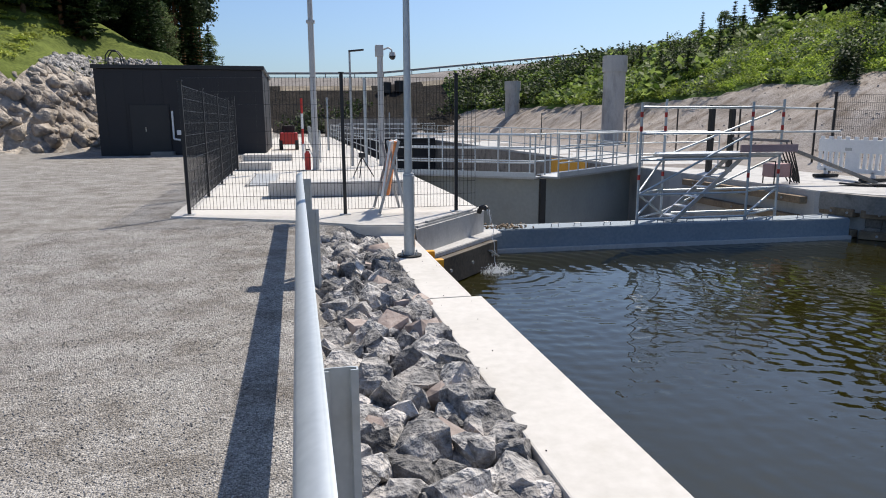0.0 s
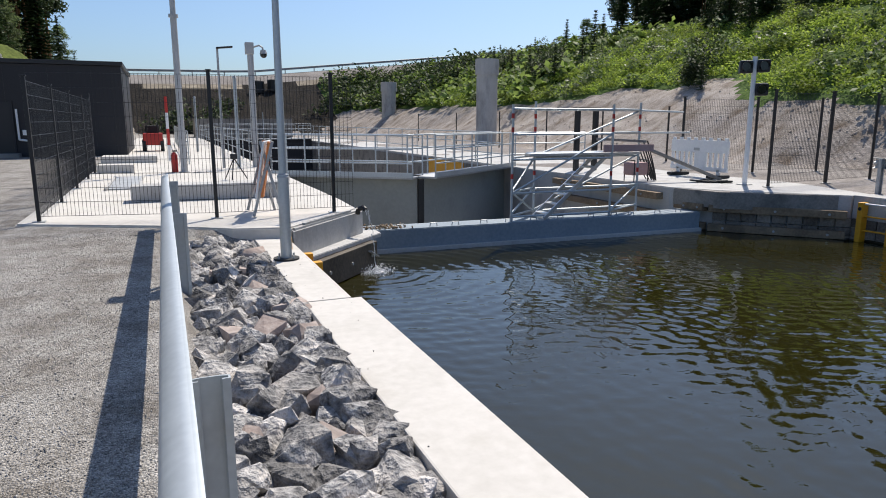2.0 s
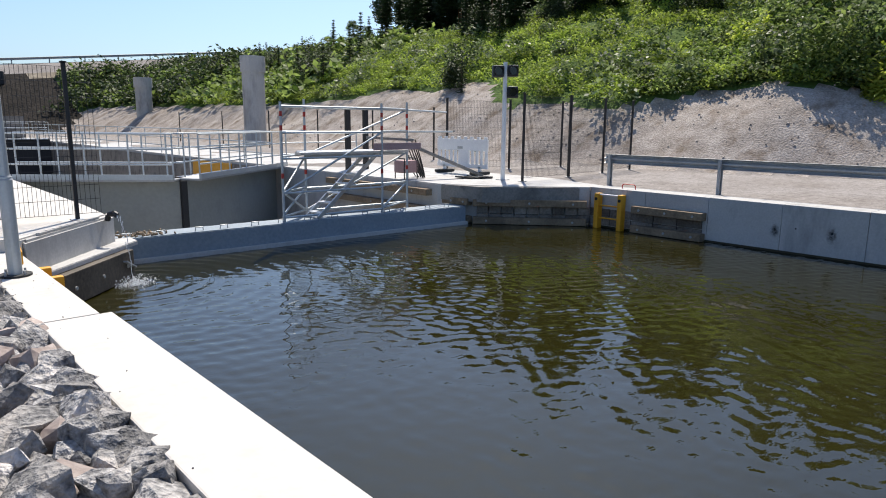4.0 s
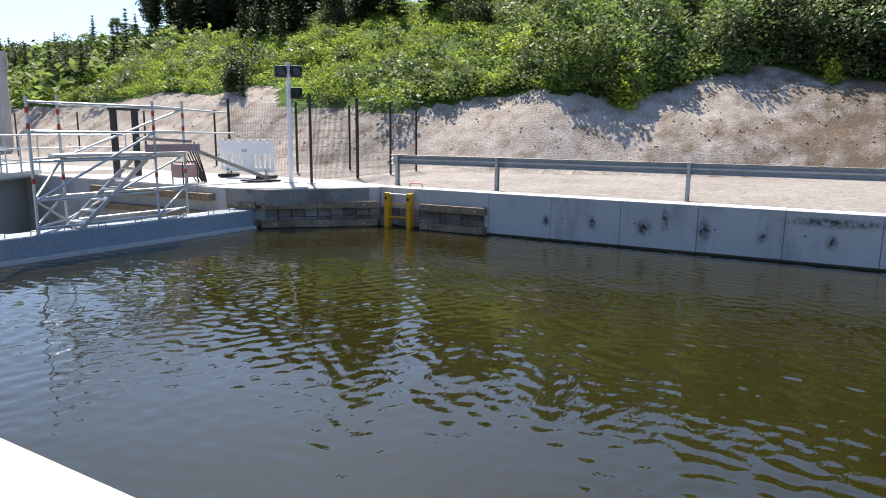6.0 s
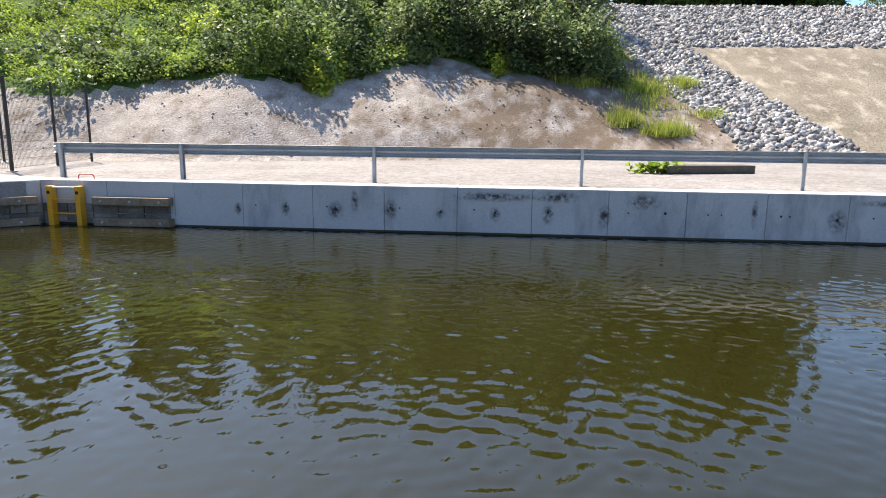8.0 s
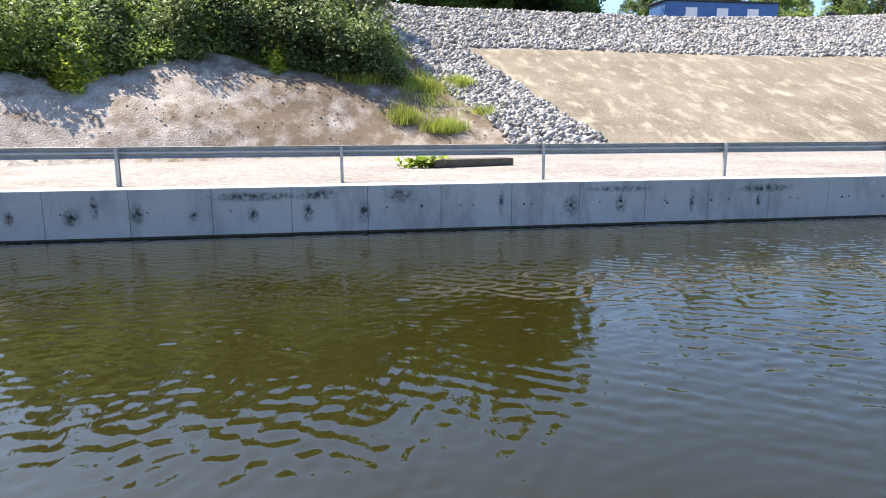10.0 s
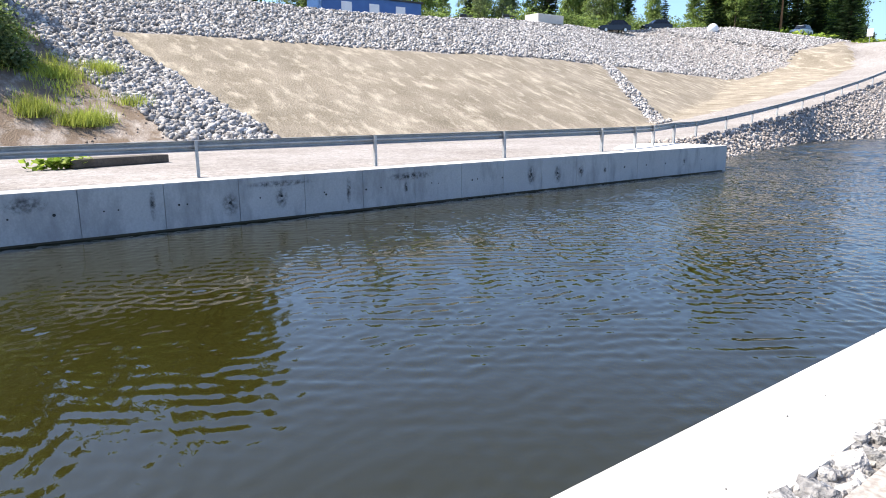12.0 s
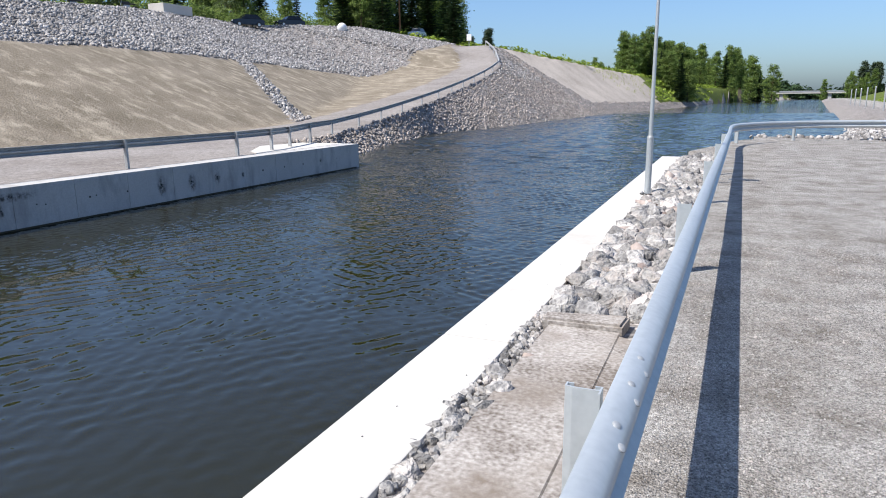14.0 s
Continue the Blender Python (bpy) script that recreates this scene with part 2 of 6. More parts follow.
CONCRETE_STAIN = material("stained_concrete", (0.20, 0.185, 0.165), (0.32, 0.295, 0.265), rough=0.85, grain=25, stain=1.4, bump=0.3, depth=0.006,
                          third=(0.10, 0.095, 0.09), third_scale=2.0, third_at=0.55)
CONCRETE_OLD = material("old_concrete", (0.15, 0.125, 0.105), (0.52, 0.485, 0.45), rough=0.92, grain=38, stain=3.2, bump=0.7, depth=0.008,
                        third=(0.20, 0.165, 0.135), third_scale=1.6, third_at=0.52)
STONE = material("blasted_stone", (0.05, 0.049, 0.052), (0.48, 0.462, 0.445), rough=0.85, grain=26, stain=5.0, bump=1.0, depth=0.05, spread=0.5,
                 third=(0.50, 0.455, 0.42), third_scale=5, third_at=0.56)
# lighter copy of STONE; on the southern bank it carries the sunlit look
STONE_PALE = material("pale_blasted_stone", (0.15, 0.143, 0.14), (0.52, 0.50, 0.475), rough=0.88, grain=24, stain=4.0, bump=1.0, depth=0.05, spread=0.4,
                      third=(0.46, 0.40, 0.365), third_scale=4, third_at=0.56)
STONE_PINK = material("pink_granite", (0.25, 0.19, 0.165), (0.45, 0.38, 0.34), rough=0.85, grain=16, stain=3.0, bump=0.7, depth=0.02, spread=0.2)
STONE_FAR = material("riprap_stone", (0.13, 0.123, 0.12), (0.50, 0.475, 0.455), rough=0.9, grain=9, stain=1.6, bump=0.6, depth=0.03, spread=0.5)
STONE_WARM = material("warm_riprap_stone", (0.17, 0.147, 0.13), (0.50, 0.44, 0.40), rough=0.9, grain=9, stain=1.6, bump=0.5, depth=0.03, spread=0.4)
ZINC = material("galvanised_steel", (0.44, 0.475, 0.49), (0.53, 0.565, 0.58), rough=0.45, metal=0.4, grain=30, stain=2, bump=0.05, depth=0.002)
ZINC_OLD = material("weathered_zinc", (0.34, 0.35, 0.36), (0.47, 0.48, 0.48), rough=0.55, metal=0.4, grain=20, stain=3, bump=0.05, depth=0.002)
BLACK = material("black_paint", (0.012, 0.012, 0.013), (0.022, 0.022, 0.024), rough=0.5, bump=0.05)
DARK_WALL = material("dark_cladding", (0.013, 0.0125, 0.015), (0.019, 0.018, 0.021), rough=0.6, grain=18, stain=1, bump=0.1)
GATE_GREY = material("gate_paint", (0.27, 0.29, 0.275), (0.32, 0.34, 0.32), rough=0.5, grain=12, stain=0.6, bump=0.06,
                     third=(0.24, 0.255, 0.24), third_scale=1.1, third_at=0.6)
BLUE_GREY = material("blue_grey_concrete", (0.20, 0.245, 0.28), (0.29, 0.335, 0.37), rough=0.75, grain=20, stain=1.0, bump=0.2, depth=0.005)
WHITE = material("white_plastic", (0.72, 0.72, 0.72), (0.82, 0.82, 0.81), rough=0.45, grain=20, stain=2, bump=0.05)
# white at about 0.6: mast grey with the shaded side worked in
SHADED_GREY = material("shaded_grey_paint", (0.40, 0.40, 0.40), (0.48, 0.48, 0.475), rough=0.5, grain=20, stain=2, bump=0.05)
ORANGE = material("orange_paint", (0.75, 0.22, 0.06), (0.85, 0.30, 0.09), rough=0.5, bump=0.05)
RED = material("red_paint", (0.42, 0.025, 0.02), (0.55, 0.04, 0.03), rough=0.45, bump=0.05)
YELLOW = material("yellow_paint", (0.68, 0.30, 0.015), (0.80, 0.38, 0.02), rough=0.5, grain=15, stain=3, bump=0.1)
TIMBER = material("weathered_timber", (0.17, 0.115, 0.07), (0.32, 0.235, 0.15), rough=0.85, grain=22, stain=2.5, bump=0.4, depth=0.006,
                  third=(0.13, 0.095, 0.06), third_scale=1.8, third_at=0.56)
DARK_TIMBER = material("wet_dark_timber", (0.05, 0.04, 0.03), (0.12, 0.095, 0.07), rough=0.7, grain=22, stain=2.5, bump=0.4, depth=0.006)
GREY_TIMBER = material("grey_timber", (0.20, 0.185, 0.165), (0.34, 0.32, 0.29), rough=0.9, grain=22, stain=2.5, bump=0.4, depth=0.006)
FADED_RED = material("faded_red_paint", (0.42, 0.24, 0.22), (0.55, 0.36, 0.33), rough=0.7, bump=0.1)
RUBBER = material("rubber", (0.02, 0.02, 0.02), (0.035, 0.035, 0.035), rough=0.8, bump=0.1)
BARK = material("bark", (0.05, 0.035, 0.025), (0.13, 0.095, 0.07), rough=0.95, grain=12, stain=2, bump=0.6, depth=0.03)
PINE_BARK = material("pine_bark", (0.16, 0.08, 0.04), (0.28, 0.16, 0.09), rough=0.95, grain=12, stain=1, bump=0.6, depth=0.03)
ALU = material("aluminium", (0.55, 0.56, 0.57), (0.68, 0.69, 0.70), rough=0.35, metal=0.8, grain=15, stain=3, bump=0.03)
CAR_BLUE = material("dark_blue_car_paint", (0.008, 0.012, 0.03), (0.012, 0.018, 0.04), rough=0.15, bump=0)
CAR_WHITE = material("white_car_paint", (0.75, 0.75, 0.75), (0.8, 0.8, 0.8), rough=0.2, bump=0)
HUT_BLUE = material("blue_hut_paint", (0.03, 0.10, 0.28), (0.05, 0.14, 0.36), rough=0.5, bump=0.1)
GLASS = glass_material("dark_glass")
WATER = water_material()
LEAF = leaf_material("shrub_leaves", (0.045, 0.085, 0.015), (0.28, 0.37, 0.10), 0.42)
LEAF_LIGHT = leaf_material("fern_leaves", (0.11, 0.18, 0.02), (0.36, 0.45, 0.08), 0.5)
LEAF_DARK = leaf_material("dark_shrub_leaves", (0.045, 0.08, 0.025), (0.24, 0.30, 0.13), 0.4, 0.5)
LEAF_YELLOW = leaf_material("yellow_green_leaves", (0.22, 0.30, 0.03), (0.50, 0.56, 0.10), 0.5)
NEEDLE = leaf_material("spruce_needles", (0.014, 0.034, 0.014), (0.05, 0.085, 0.03), 0.2)
NEEDLE_BLUE = leaf_material("pine_needles", (0.035, 0.055, 0.03), (0.075, 0.105, 0.05), 0.2)
# near-black leaves for dark bushes, and for painted shade in the alder thicket
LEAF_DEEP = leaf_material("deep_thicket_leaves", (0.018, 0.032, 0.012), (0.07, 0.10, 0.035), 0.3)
BIRCH = leaf_material("birch_leaves", (0.09, 0.15, 0.035), (0.27, 0.35, 0.10), 0.5)
GRASS = leaf_material("grass_blades", (0.20, 0.25, 0.04), (0.42, 0.46, 0.10), 0.35)

# ---- helpers of this scene ----
rng = np.random.default_rng(7)


def part(name, bm, mat, parent=None, label="", smooth=False):
    """Links a bmesh as one mesh object under a thing or a part."""
    me = bpy.data.meshes.new(name)
    bm.to_mesh(me)
    bm.free()
    me.materials.append(mat)
    if smooth:
        me.polygons.foreach_set("use_smooth", [True] * len(me.polygons))
        me.set_sharp_from_angle(angle=0.75)
    ob = new(name, me)
    if parent is not None:
        ob.parent = parent
    if label:
        ob["label"] = label
    return ob


def thing(name, at, label, category, group="", kind=""):
    ob = new(name)
    ob.location = at
    ob.empty_display_size = 0.1
    return tagged(ob, label, category, group, kind)


def soup(name, verts, faces, mat, parent=None):
    """One mesh from arrays of vertices and equal-sided faces."""
    verts, faces = np.asarray(verts, dtype=np.float32), np.asarray(faces, dtype=np.int32)
    n, k = faces.shape
    me = bpy.data.meshes.new(name)
    me.vertices.add(len(verts))
    me.vertices.foreach_set("co", verts.ravel())
    me.loops.add(n * k)
    me.loops.foreach_set("vertex_index", faces.ravel())
    me.polygons.add(n)
    me.polygons.foreach_set("loop_start", np.arange(0, n * k, k, dtype=np.int32))
    me.update(calc_edges=True)
    me.materials.append(mat)
    ob = new(name, me)
    if parent is not None:
        ob.parent = parent
    return ob


def box(bm, size, at=(0, 0, 0), turn=(0, 0, 0), bevel=0.0):
    m = pose(*at, *turn) @ Matrix.Diagonal((*size, 1))
    made = bmesh.ops.create_cube(bm, size=1, matrix=m)["verts"]
    if bevel:
        edges = {e for v in made for e in v.link_edges}
        bmesh.ops.bevel(bm, geom=list(edges), offset=bevel, segments=2, profile=0.6, affect="EDGES")
    return bm


def rod(bm, a, b, r, r2=None, seg=8):
    a, b = Vector(a), Vector(b)
    d = b - a
    m = Matrix.Translation((a + b) / 2) @ d.to_track_quat("Z", "Y").to_matrix().to_4x4()
    bmesh.ops.create_cone(bm, cap_ends=True, segments=seg, radius1=r, radius2=r if r2 is None else r2, depth=d.length, matrix=m)
    return bm


def tube(bm, points, r, seg=6):
    for a, b in zip(points[:-1], points[1:]):
        rod(bm, a, b, r, seg=seg)
    return bm


def prism(bm, outline, z0, z1, bevel=0.0):
    low = [bm.verts.new((x, y, z0)) for x, y in outline]
    top = [bm.verts.new((x, y, z1)) for x, y in outline]
    n = len(outline)
    bm.faces.new(low[::-1])
    cap = bm.faces.new(top)
    for i in range(n):
        bm.faces.new((low[i], low[(i + 1) % n], top[(i + 1) % n], top[i]))
    bmesh.ops.recalc_face_normals(bm, faces=bm.faces[:])
    if bevel:
        bmesh.ops.bevel(bm, geom=list(cap.edges), offset=bevel, segments=2, affect="EDGES")
    return bm


def sweep(bm, profile, path, up=Vector((0, 0, 1)), closed=True):
    """Drags a profile of (side, height) pairs along a path; side points to the right of the way."""
    rings = []
    pts = [Vector(p) for p in path]
    for i, p in enumerate(pts):
        d = (pts[min(i + 1, len(pts) - 1)] - pts[max(i - 1, 0)]).normalized()
        right = d.cross(up).normalized()
        rings.append([bm.verts.new(p + right * s + up * h) for s, h in profile])
    n = len(profile)
    for r0, r1 in zip(rings[:-1], rings[1:]):
        for i in range(n if closed else n - 1):
            bm.faces.new((r0[i], r0[(i + 1) % n], r1[(i + 1) % n], r1[i]))
    if closed:
        bm.faces.new(rings[0][::-1]), bm.faces.new(rings[-1])
    bmesh.ops.recalc_face_normals(bm, faces=bm.faces[:])
    return bm


def B():
    return bmesh.new()

# ---- the land ----
WATER_Z = -0.85
FAR_SHORE = ((-700, -60), (-540, -36), (-370, 0), (-200, 10), (-98, 17), (-60, 17.5), (-45, 19), (-32, 16), (-23.6, 13.2), (-22.7, 12.4),
             (8.8, 12.4), (11.5, 10.4), (60, 10.4))
NEAR_SHORE = ((-700, -110), (-400, -40), (-111, -12), (-60, -7), (-40, -4.5), (-31, -1.2), (-22, 0.7), (-21.2, 1.12), (9.9, 1.12), (11.3, 2.5),
              (60, 2.5))
HILL_TOE = ((-14, 24.6), (-2, 24), (9, 18.8), (24, 17.6), (60, 18.5), (120, 12))
RAMP = ((-92.5, 34.7, 8.9), (-86.3, 31.2, 7.3), (-79, 28.1, 5.4), (-72, 26.9, 4.2), (-62.9, 25.8, 2.9), (-50.7, 23.8, 1.6), (-40.3, 22.3, 0.6),
        (-34.3, 20.9, 0.25), (-28.3, 19.3, 0.0), (-20, 17.2, 0.0))
CREST = ((-200, 6.5), (-140, 8.6), (-110, 12.2), (-92, 12.3), (-81, 11.9), (-74, 11.7), (-62, 11.05), (-50, 10.3), (-36, 8.75), (-28, 8.4), (-10, 8.6))


def along(table, y, k=1):
    return np.interp(y, [r[0] for r in table], [r[k] for r in table])


def wave(x, y, s, seed=0):
    """Smooth uneven value about -1 to 1 with features of s metres."""
    r = np.random.default_rng(seed)
    total = np.zeros_like(np.asarray(x, dtype=float))
    for i in range(7):
        a, ph, f = r.uniform(0, 6.28), r.uniform(0, 6.28), (1.0, 1.0, 1.4, 1.9, 2.3, 3.1, 4.2)[i]
        total = total + np.sin((x * np.cos(a) + y * np.sin(a)) * 6.28 * f / (s * 2.2) + ph) / f
    return total / 3.2


def land(x, y):
    """Ground height and region (0 gravel, 1 pale road, 2 clay, 3 green, 4 sand, 5 riprap, 6 bed, 7 rock, 8 meadow, 9
    dark shaded earth, 10 pale sand).
    """
    x, y = np.asarray(x, dtype=float), np.asarray(y, dtype=float)
    near, far = along(NEAR_SHORE, y), along(FAR_SHORE, y)
    z, kind = np.zeros_like(x), np.zeros(x.shape, dtype=int)
    # near side
    left = x <= near
    t = near - x
    z = np.where(left, 0.012 * wave(x, y, 3, 1), z)
    band = left & (x > -0.05) & (y > -21.6) & (y < 9.2)
    z = np.where(band, -0.1 - 0.16 * np.clip((x + 0.05) / 0.25, 0, 1), z)
    z = np.where(band & (y > -6.4) & (y < -0.8), np.maximum(z, -0.15), z)
    kind = np.where(band & (x > 0.1), 5, kind)
    bank = left & (y < -30.5)
    z = np.where(bank, np.minimum(-1.5 + 0.5 * t, 0.0 + 0.24 * np.clip(t - 14, 0, 26) * (y < -70)), z)
    kind = np.where(bank & (t < 6), 5, kind)
    kind = np.where(bank & (t > 13) & (y < -70), 8, kind)
    toe = np.minimum(-13.0 + 0.45 * (y - 32), -3.2)
    u = toe - x + 1.2 * wave(x, y, 6, 2)
    hill = left & (y > 20) & (u > 0)
    fade = np.clip((y - 20) / 8, 0, 1)
    z = np.where(hill, fade * (np.minimum(1.15 * u, 4.2) + 0.56 * np.clip(u - 3.6, 0, 12) + 0.4 * wave(x, y, 4.5, 3) + 0.3 * wave(x, y, 1.9, 31)), z)
    kind = np.where(hill, np.where(u < 3.0 + 0.8 * wave(x, y, 5, 4), 7, 8), kind)
    # canal
    wet = (x > near) & (x < far) & (y < 60)
    z = np.where(wet, -2.8, z)
    kind = np.where(wet, 6, kind)
    # far side
    right = x >= far
    z = np.where(right, -0.012 + 0.01 * wave(x, y, 4, 5), z)
    kind = np.where(right, 1, kind)
    v = x - along(HILL_TOE, y) + 0.5 * wave(x, y, 5, 6)
    hilly = np.where(v > 0, np.minimum(0.62 * v, 2.5) + 0.44 * np.minimum(np.clip(v - 4.0, 0, 15), np.interp(y, (20, 38), (15, 11))) + 0.07 * np.clip(v - 16, 0, 40)
                     + np.clip(v, 0, 1) * (0.15 * wave(x, y, 3.1, 7) + 0.08 * wave(x, y, 1.3, 8)), -0.06)
    crest = along(CREST, y)
    w = x - np.maximum(23.6, along(RAMP, y) + 2.5) + 0.25 * wave(x, y, 9, 9)
    dyke = np.clip(0.38 * w, -0.06, crest) + np.clip(w - crest / 0.38, 0, 60) * 0.015 + np.where((w > 0) & (w < crest / 0.38), 0.05 * wave(x, y, 3, 10), 0)
    mixf = np.clip((y + 8.5) / 8, 0, 1)
    mixf = mixf * mixf * (3 - 2 * mixf)
    zr = mixf * hilly + (1 - mixf) * dyke
    z = np.where(right, np.maximum(z, zr), z)
    bush = np.interp(y, (-4, -2, 1, 3.5, 5.5, 7, 9, 12, 14, 16, 20, 24, 28, 32, 38, 60), (4.8, 5.2, 6.3, 7.0, 5.4, 3.9, 4.1, 4.5, 3.7, 3.0, 3.5, 5.5, 5.6, 4.6, 4.0, 4.3)) + 0.55 * wave(x, y, 2.6, 11)
    kind = np.where(right & (v > 0), np.where((v > bush) & (y > -4 + 0.4 * (v - 6)), 3, 2), kind)
    stone_edge = -7.6 + 0.25 * (x - 24.8) + 0.35 * wave(x, y, 2.5, 12)
    sand_edge = -11.4 + 0.22 * (x - 25) + 0.25 * wave(x, y, 2, 16)
    gut = np.abs(y + 36 + 0.87 * (x - 23.6)) < 0.95 + 0.05 * wave(x, y, 2, 17)
    sand_top = np.interp(y, (-93, -82, -68, -52), (0.0, 6.0, 12.0, 13.3)) + 0.5 * wave(y, x, 16, 13)
    on = right & (w > -0.3) & (y < stone_edge)
    sand = on & (w < sand_top) & (y < sand_edge) & ~gut
    kind = np.where(on, np.where(sand, 4, 5), kind)
    kind = np.where(on & (w > crest / 0.38 + 0.5), 1, kind)
    # ramp up to the dyke, and the headland beyond
    xr, zramp = along(RAMP, y), along(RAMP, y, 2)
    xr = np.where(y < -92.5, 34.7 + (y + 92.5) * 0.12, xr)
    zramp = np.where(y < -92.5, np.clip(8.9 + (y + 92.5) * 0.025, 5.0, 9), zramp)
    s = x - xr
    ramp = right & (y < -20)
    road = ramp & (np.abs(s) < 2.7)
    z = np.where(road, zramp, z)
    kind = np.where(road & (y > -97), 1, kind)
    slope = ramp & (s <= -2.7)
    span = np.maximum(xr - 2.7 - far, 0.5)
    g = np.clip((x - far) / span, 0, 1)
    z = np.where(slope, -1.3 + (zramp + 1.3) * g + 0.05 * wave(x, y, 2, 14), z)
    kind = np.where(slope, 5, kind)
    kind = np.where(slope & (y < -99 - 10 * (0.8 - g)) & (g > 0.22), 10, kind)
    kind = np.where(slope & (y < -150 + 14 * wave(x, y, 20, 15) - 30 * g) & (g > 0.2), 8, kind)
    over = ramp & (s >= 2.7)
    turn = np.clip((-70 - y) / 12, 0, 1)
    z = np.where(over, np.maximum(z * (1 - turn) + turn * np.minimum(zramp + 0.2 * (s - 1), crest), zramp), z)
    kind = np.where(over & (y < -100), 8, kind)
    kind = np.where(road & (y <= -97), 8, kind)
    # road embankment across the head of the valley
    top = np.interp(x, (-60, 11, 44, 80), (6.5, 7.3, 10.6, 11))
    cross = top - 0.42 * np.clip(95 - y, 0, 60)
    up = (y > 62) & (cross > z)
    z = np.where(up, np.minimum(cross, top), z)
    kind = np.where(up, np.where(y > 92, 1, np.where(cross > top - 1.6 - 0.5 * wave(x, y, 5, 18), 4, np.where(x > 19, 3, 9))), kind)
    return z, kind


def steps(*runs):
    out = []
    for a, b, d in runs:
        out += list(np.arange(a, b, d))
    return np.unique(np.round(np.array(out), 3))


gx = steps((-1400, -200, 120), (-200, -60, 14), (-60, -30, 1.6), (-30, -14, 0.7), (-14, -0.6, 0.8), (-0.6, 1.6, 0.1), (1.6, 3.4, 0.3), (3.4, 9.6, 1.2), (9.6, 13.2, 0.2), (13.2, 17, 0.5),
           (17, 34, 0.36), (34, 58, 0.6), (58, 90, 3), (90, 200, 20), (200, 1500, 130))
gy = steps((-1500, -700, 160), (-700, -240, 24), (-240, -110, 5), (-110, -62, 1.6), (-62, -24, 0.7), (-24, 32, 0.42), (32, 60, 0.9), (60, 110, 1.6),
           (110, 200, 15), (200, 1500, 160))
GX, GY = np.meshgrid(gx, gy)
GZ, _ = land(GX, GY)
nx, ny = len(gx), len(gy)
idx = np.arange(nx * ny).reshape(ny, nx)
quads = np.stack([idx[:-1, :-1], idx[:-1, 1:], idx[1:, 1:], idx[1:, :-1]], -1).reshape(-1, 4)
ground = soup("ground", np.stack([GX, GY, GZ], -1).reshape(-1, 3), quads, GRAVEL)
for m in (ROAD, CLAY, SOIL, SAND, RIPRAP_BED, MUD, BEDROCK, MEADOW, DARK_SHADED_EARTH, PALE_SAND):
    ground.data.materials.append(m)
cx, cy = (GX[:-1, :-1] + GX[1:, 1:]) / 2, (GY[:-1, :-1] + GY[1:, 1:]) / 2
ground.data.polygons.foreach_set("material_index", land(cx, cy)[1].ravel().astype(np.int32))
ground.data.polygons.foreach_set("use_smooth", [True] * len(quads))
tagged(ground, "grey gravel yard, pale road, clay banks, sand and stone slopes", "ground", kind="structure")

# the water: fine waves near the quays, a plain sheet down the canal
SPOUT = (2.72, 10.0)


def waves(x, y):
    """Crossing trains of short wind ripples, with calm lanes, and rings round the drain's spill."""
    r = np.random.default_rng(77)
    z = np.zeros_like(x)
    for heading, turn, count, low, high, slope in ((18, 20, 30, 0.12, 0.27, 0.032), (66, 8, 14, 0.14, 0.26, 0.031), (-36, 8, 14, 0.14, 0.27, 0.031), (20, 35, 10, 0.4, 1.0, 0.010)):
        lane = 0.75 + 0.6 * wave(x, y, 2.2 + 0.02 * heading, 100 + heading)
        train = np.zeros_like(x)
        for _ in range(count):
            a, k = radians(heading + r.normal(0, turn)), 6.2832 / r.uniform(low, high)
            train = train + np.sin((x * math.cos(a) + y * math.sin(a)) * k + r.uniform(0, 6.28)) / k
        z = z + train * np.clip(lane, 0.15, 1.5) * slope * math.sqrt(2 / count)
    d = np.hypot(x - SPOUT[0], y - SPOUT[1])
    z = z + 0.0042 * np.sin(d * 6.2832 / 0.26 + 0.6 * wave(x, y, 2.0, 66)) * np.exp(-d / 3.2) * np.clip(d / 0.3, 0, 1)
    z = z * np.clip((y + 34) / 12, 0, 1) * (1 + 1.9 * np.clip((-3 - y) / 13, 0, 1))
    train = np.zeros_like(x)
    for _ in range(34):
        a, k = radians(-62 + r.normal(0, 34)), 6.2832 / r.uniform(0.6, 1.3)
        train = train + np.sin((x * math.cos(a) + y * math.sin(a)) * k + r.uniform(0, 6.28)) / k
    z = z + train * 0.10 * math.sqrt(2 / 34) * np.clip((-17 - y) / 14, 0, 1) * np.clip((112 + y) / 10, 0, 1)
    return z * np.clip((x - 1.0) / 0.2, 0, 1) ** (y > -22)


def sheet(xs, ys, level, rough):
    """Vertices and quads of one stretch of water."""
    X, Y = np.meshgrid(xs, ys)
    Z = level + (waves(X, Y) if rough else 0 * X)
    n = np.arange(X.size).reshape(X.shape)
    return np.stack([X, Y, Z], -1).reshape(-1, 3), np.stack([n[:-1, :-1], n[:-1, 1:], n[1:, 1:], n[1:, :-1]], -1).reshape(-1, 4)


near_sheet = sheet(np.concatenate([steps((0.9, 12.5, 0.035)), [12.6]]), np.concatenate([steps((-30, -14, 0.06)), steps((-14, -9, 0.05)), steps((-9, 11.35, 0.035))]), WATER_Z, True)
far_sheet = sheet(np.arange(-22, 24.1, 0.2), np.arange(-112, -19.9, 0.2), WATER_Z, True)
far_sheet[0][:, 2] -= 0.05 * (far_sheet[0][:, 1] > -29.5) * (far_sheet[0][:, 0] > 0.9) * (far_sheet[0][:, 0] < 12.6)
rest_sheet = sheet(np.array([-150.0, 110.0]), np.array([-701.0, 11.3]), WATER_Z - 0.14, False)
V, F, base = [], [], 0
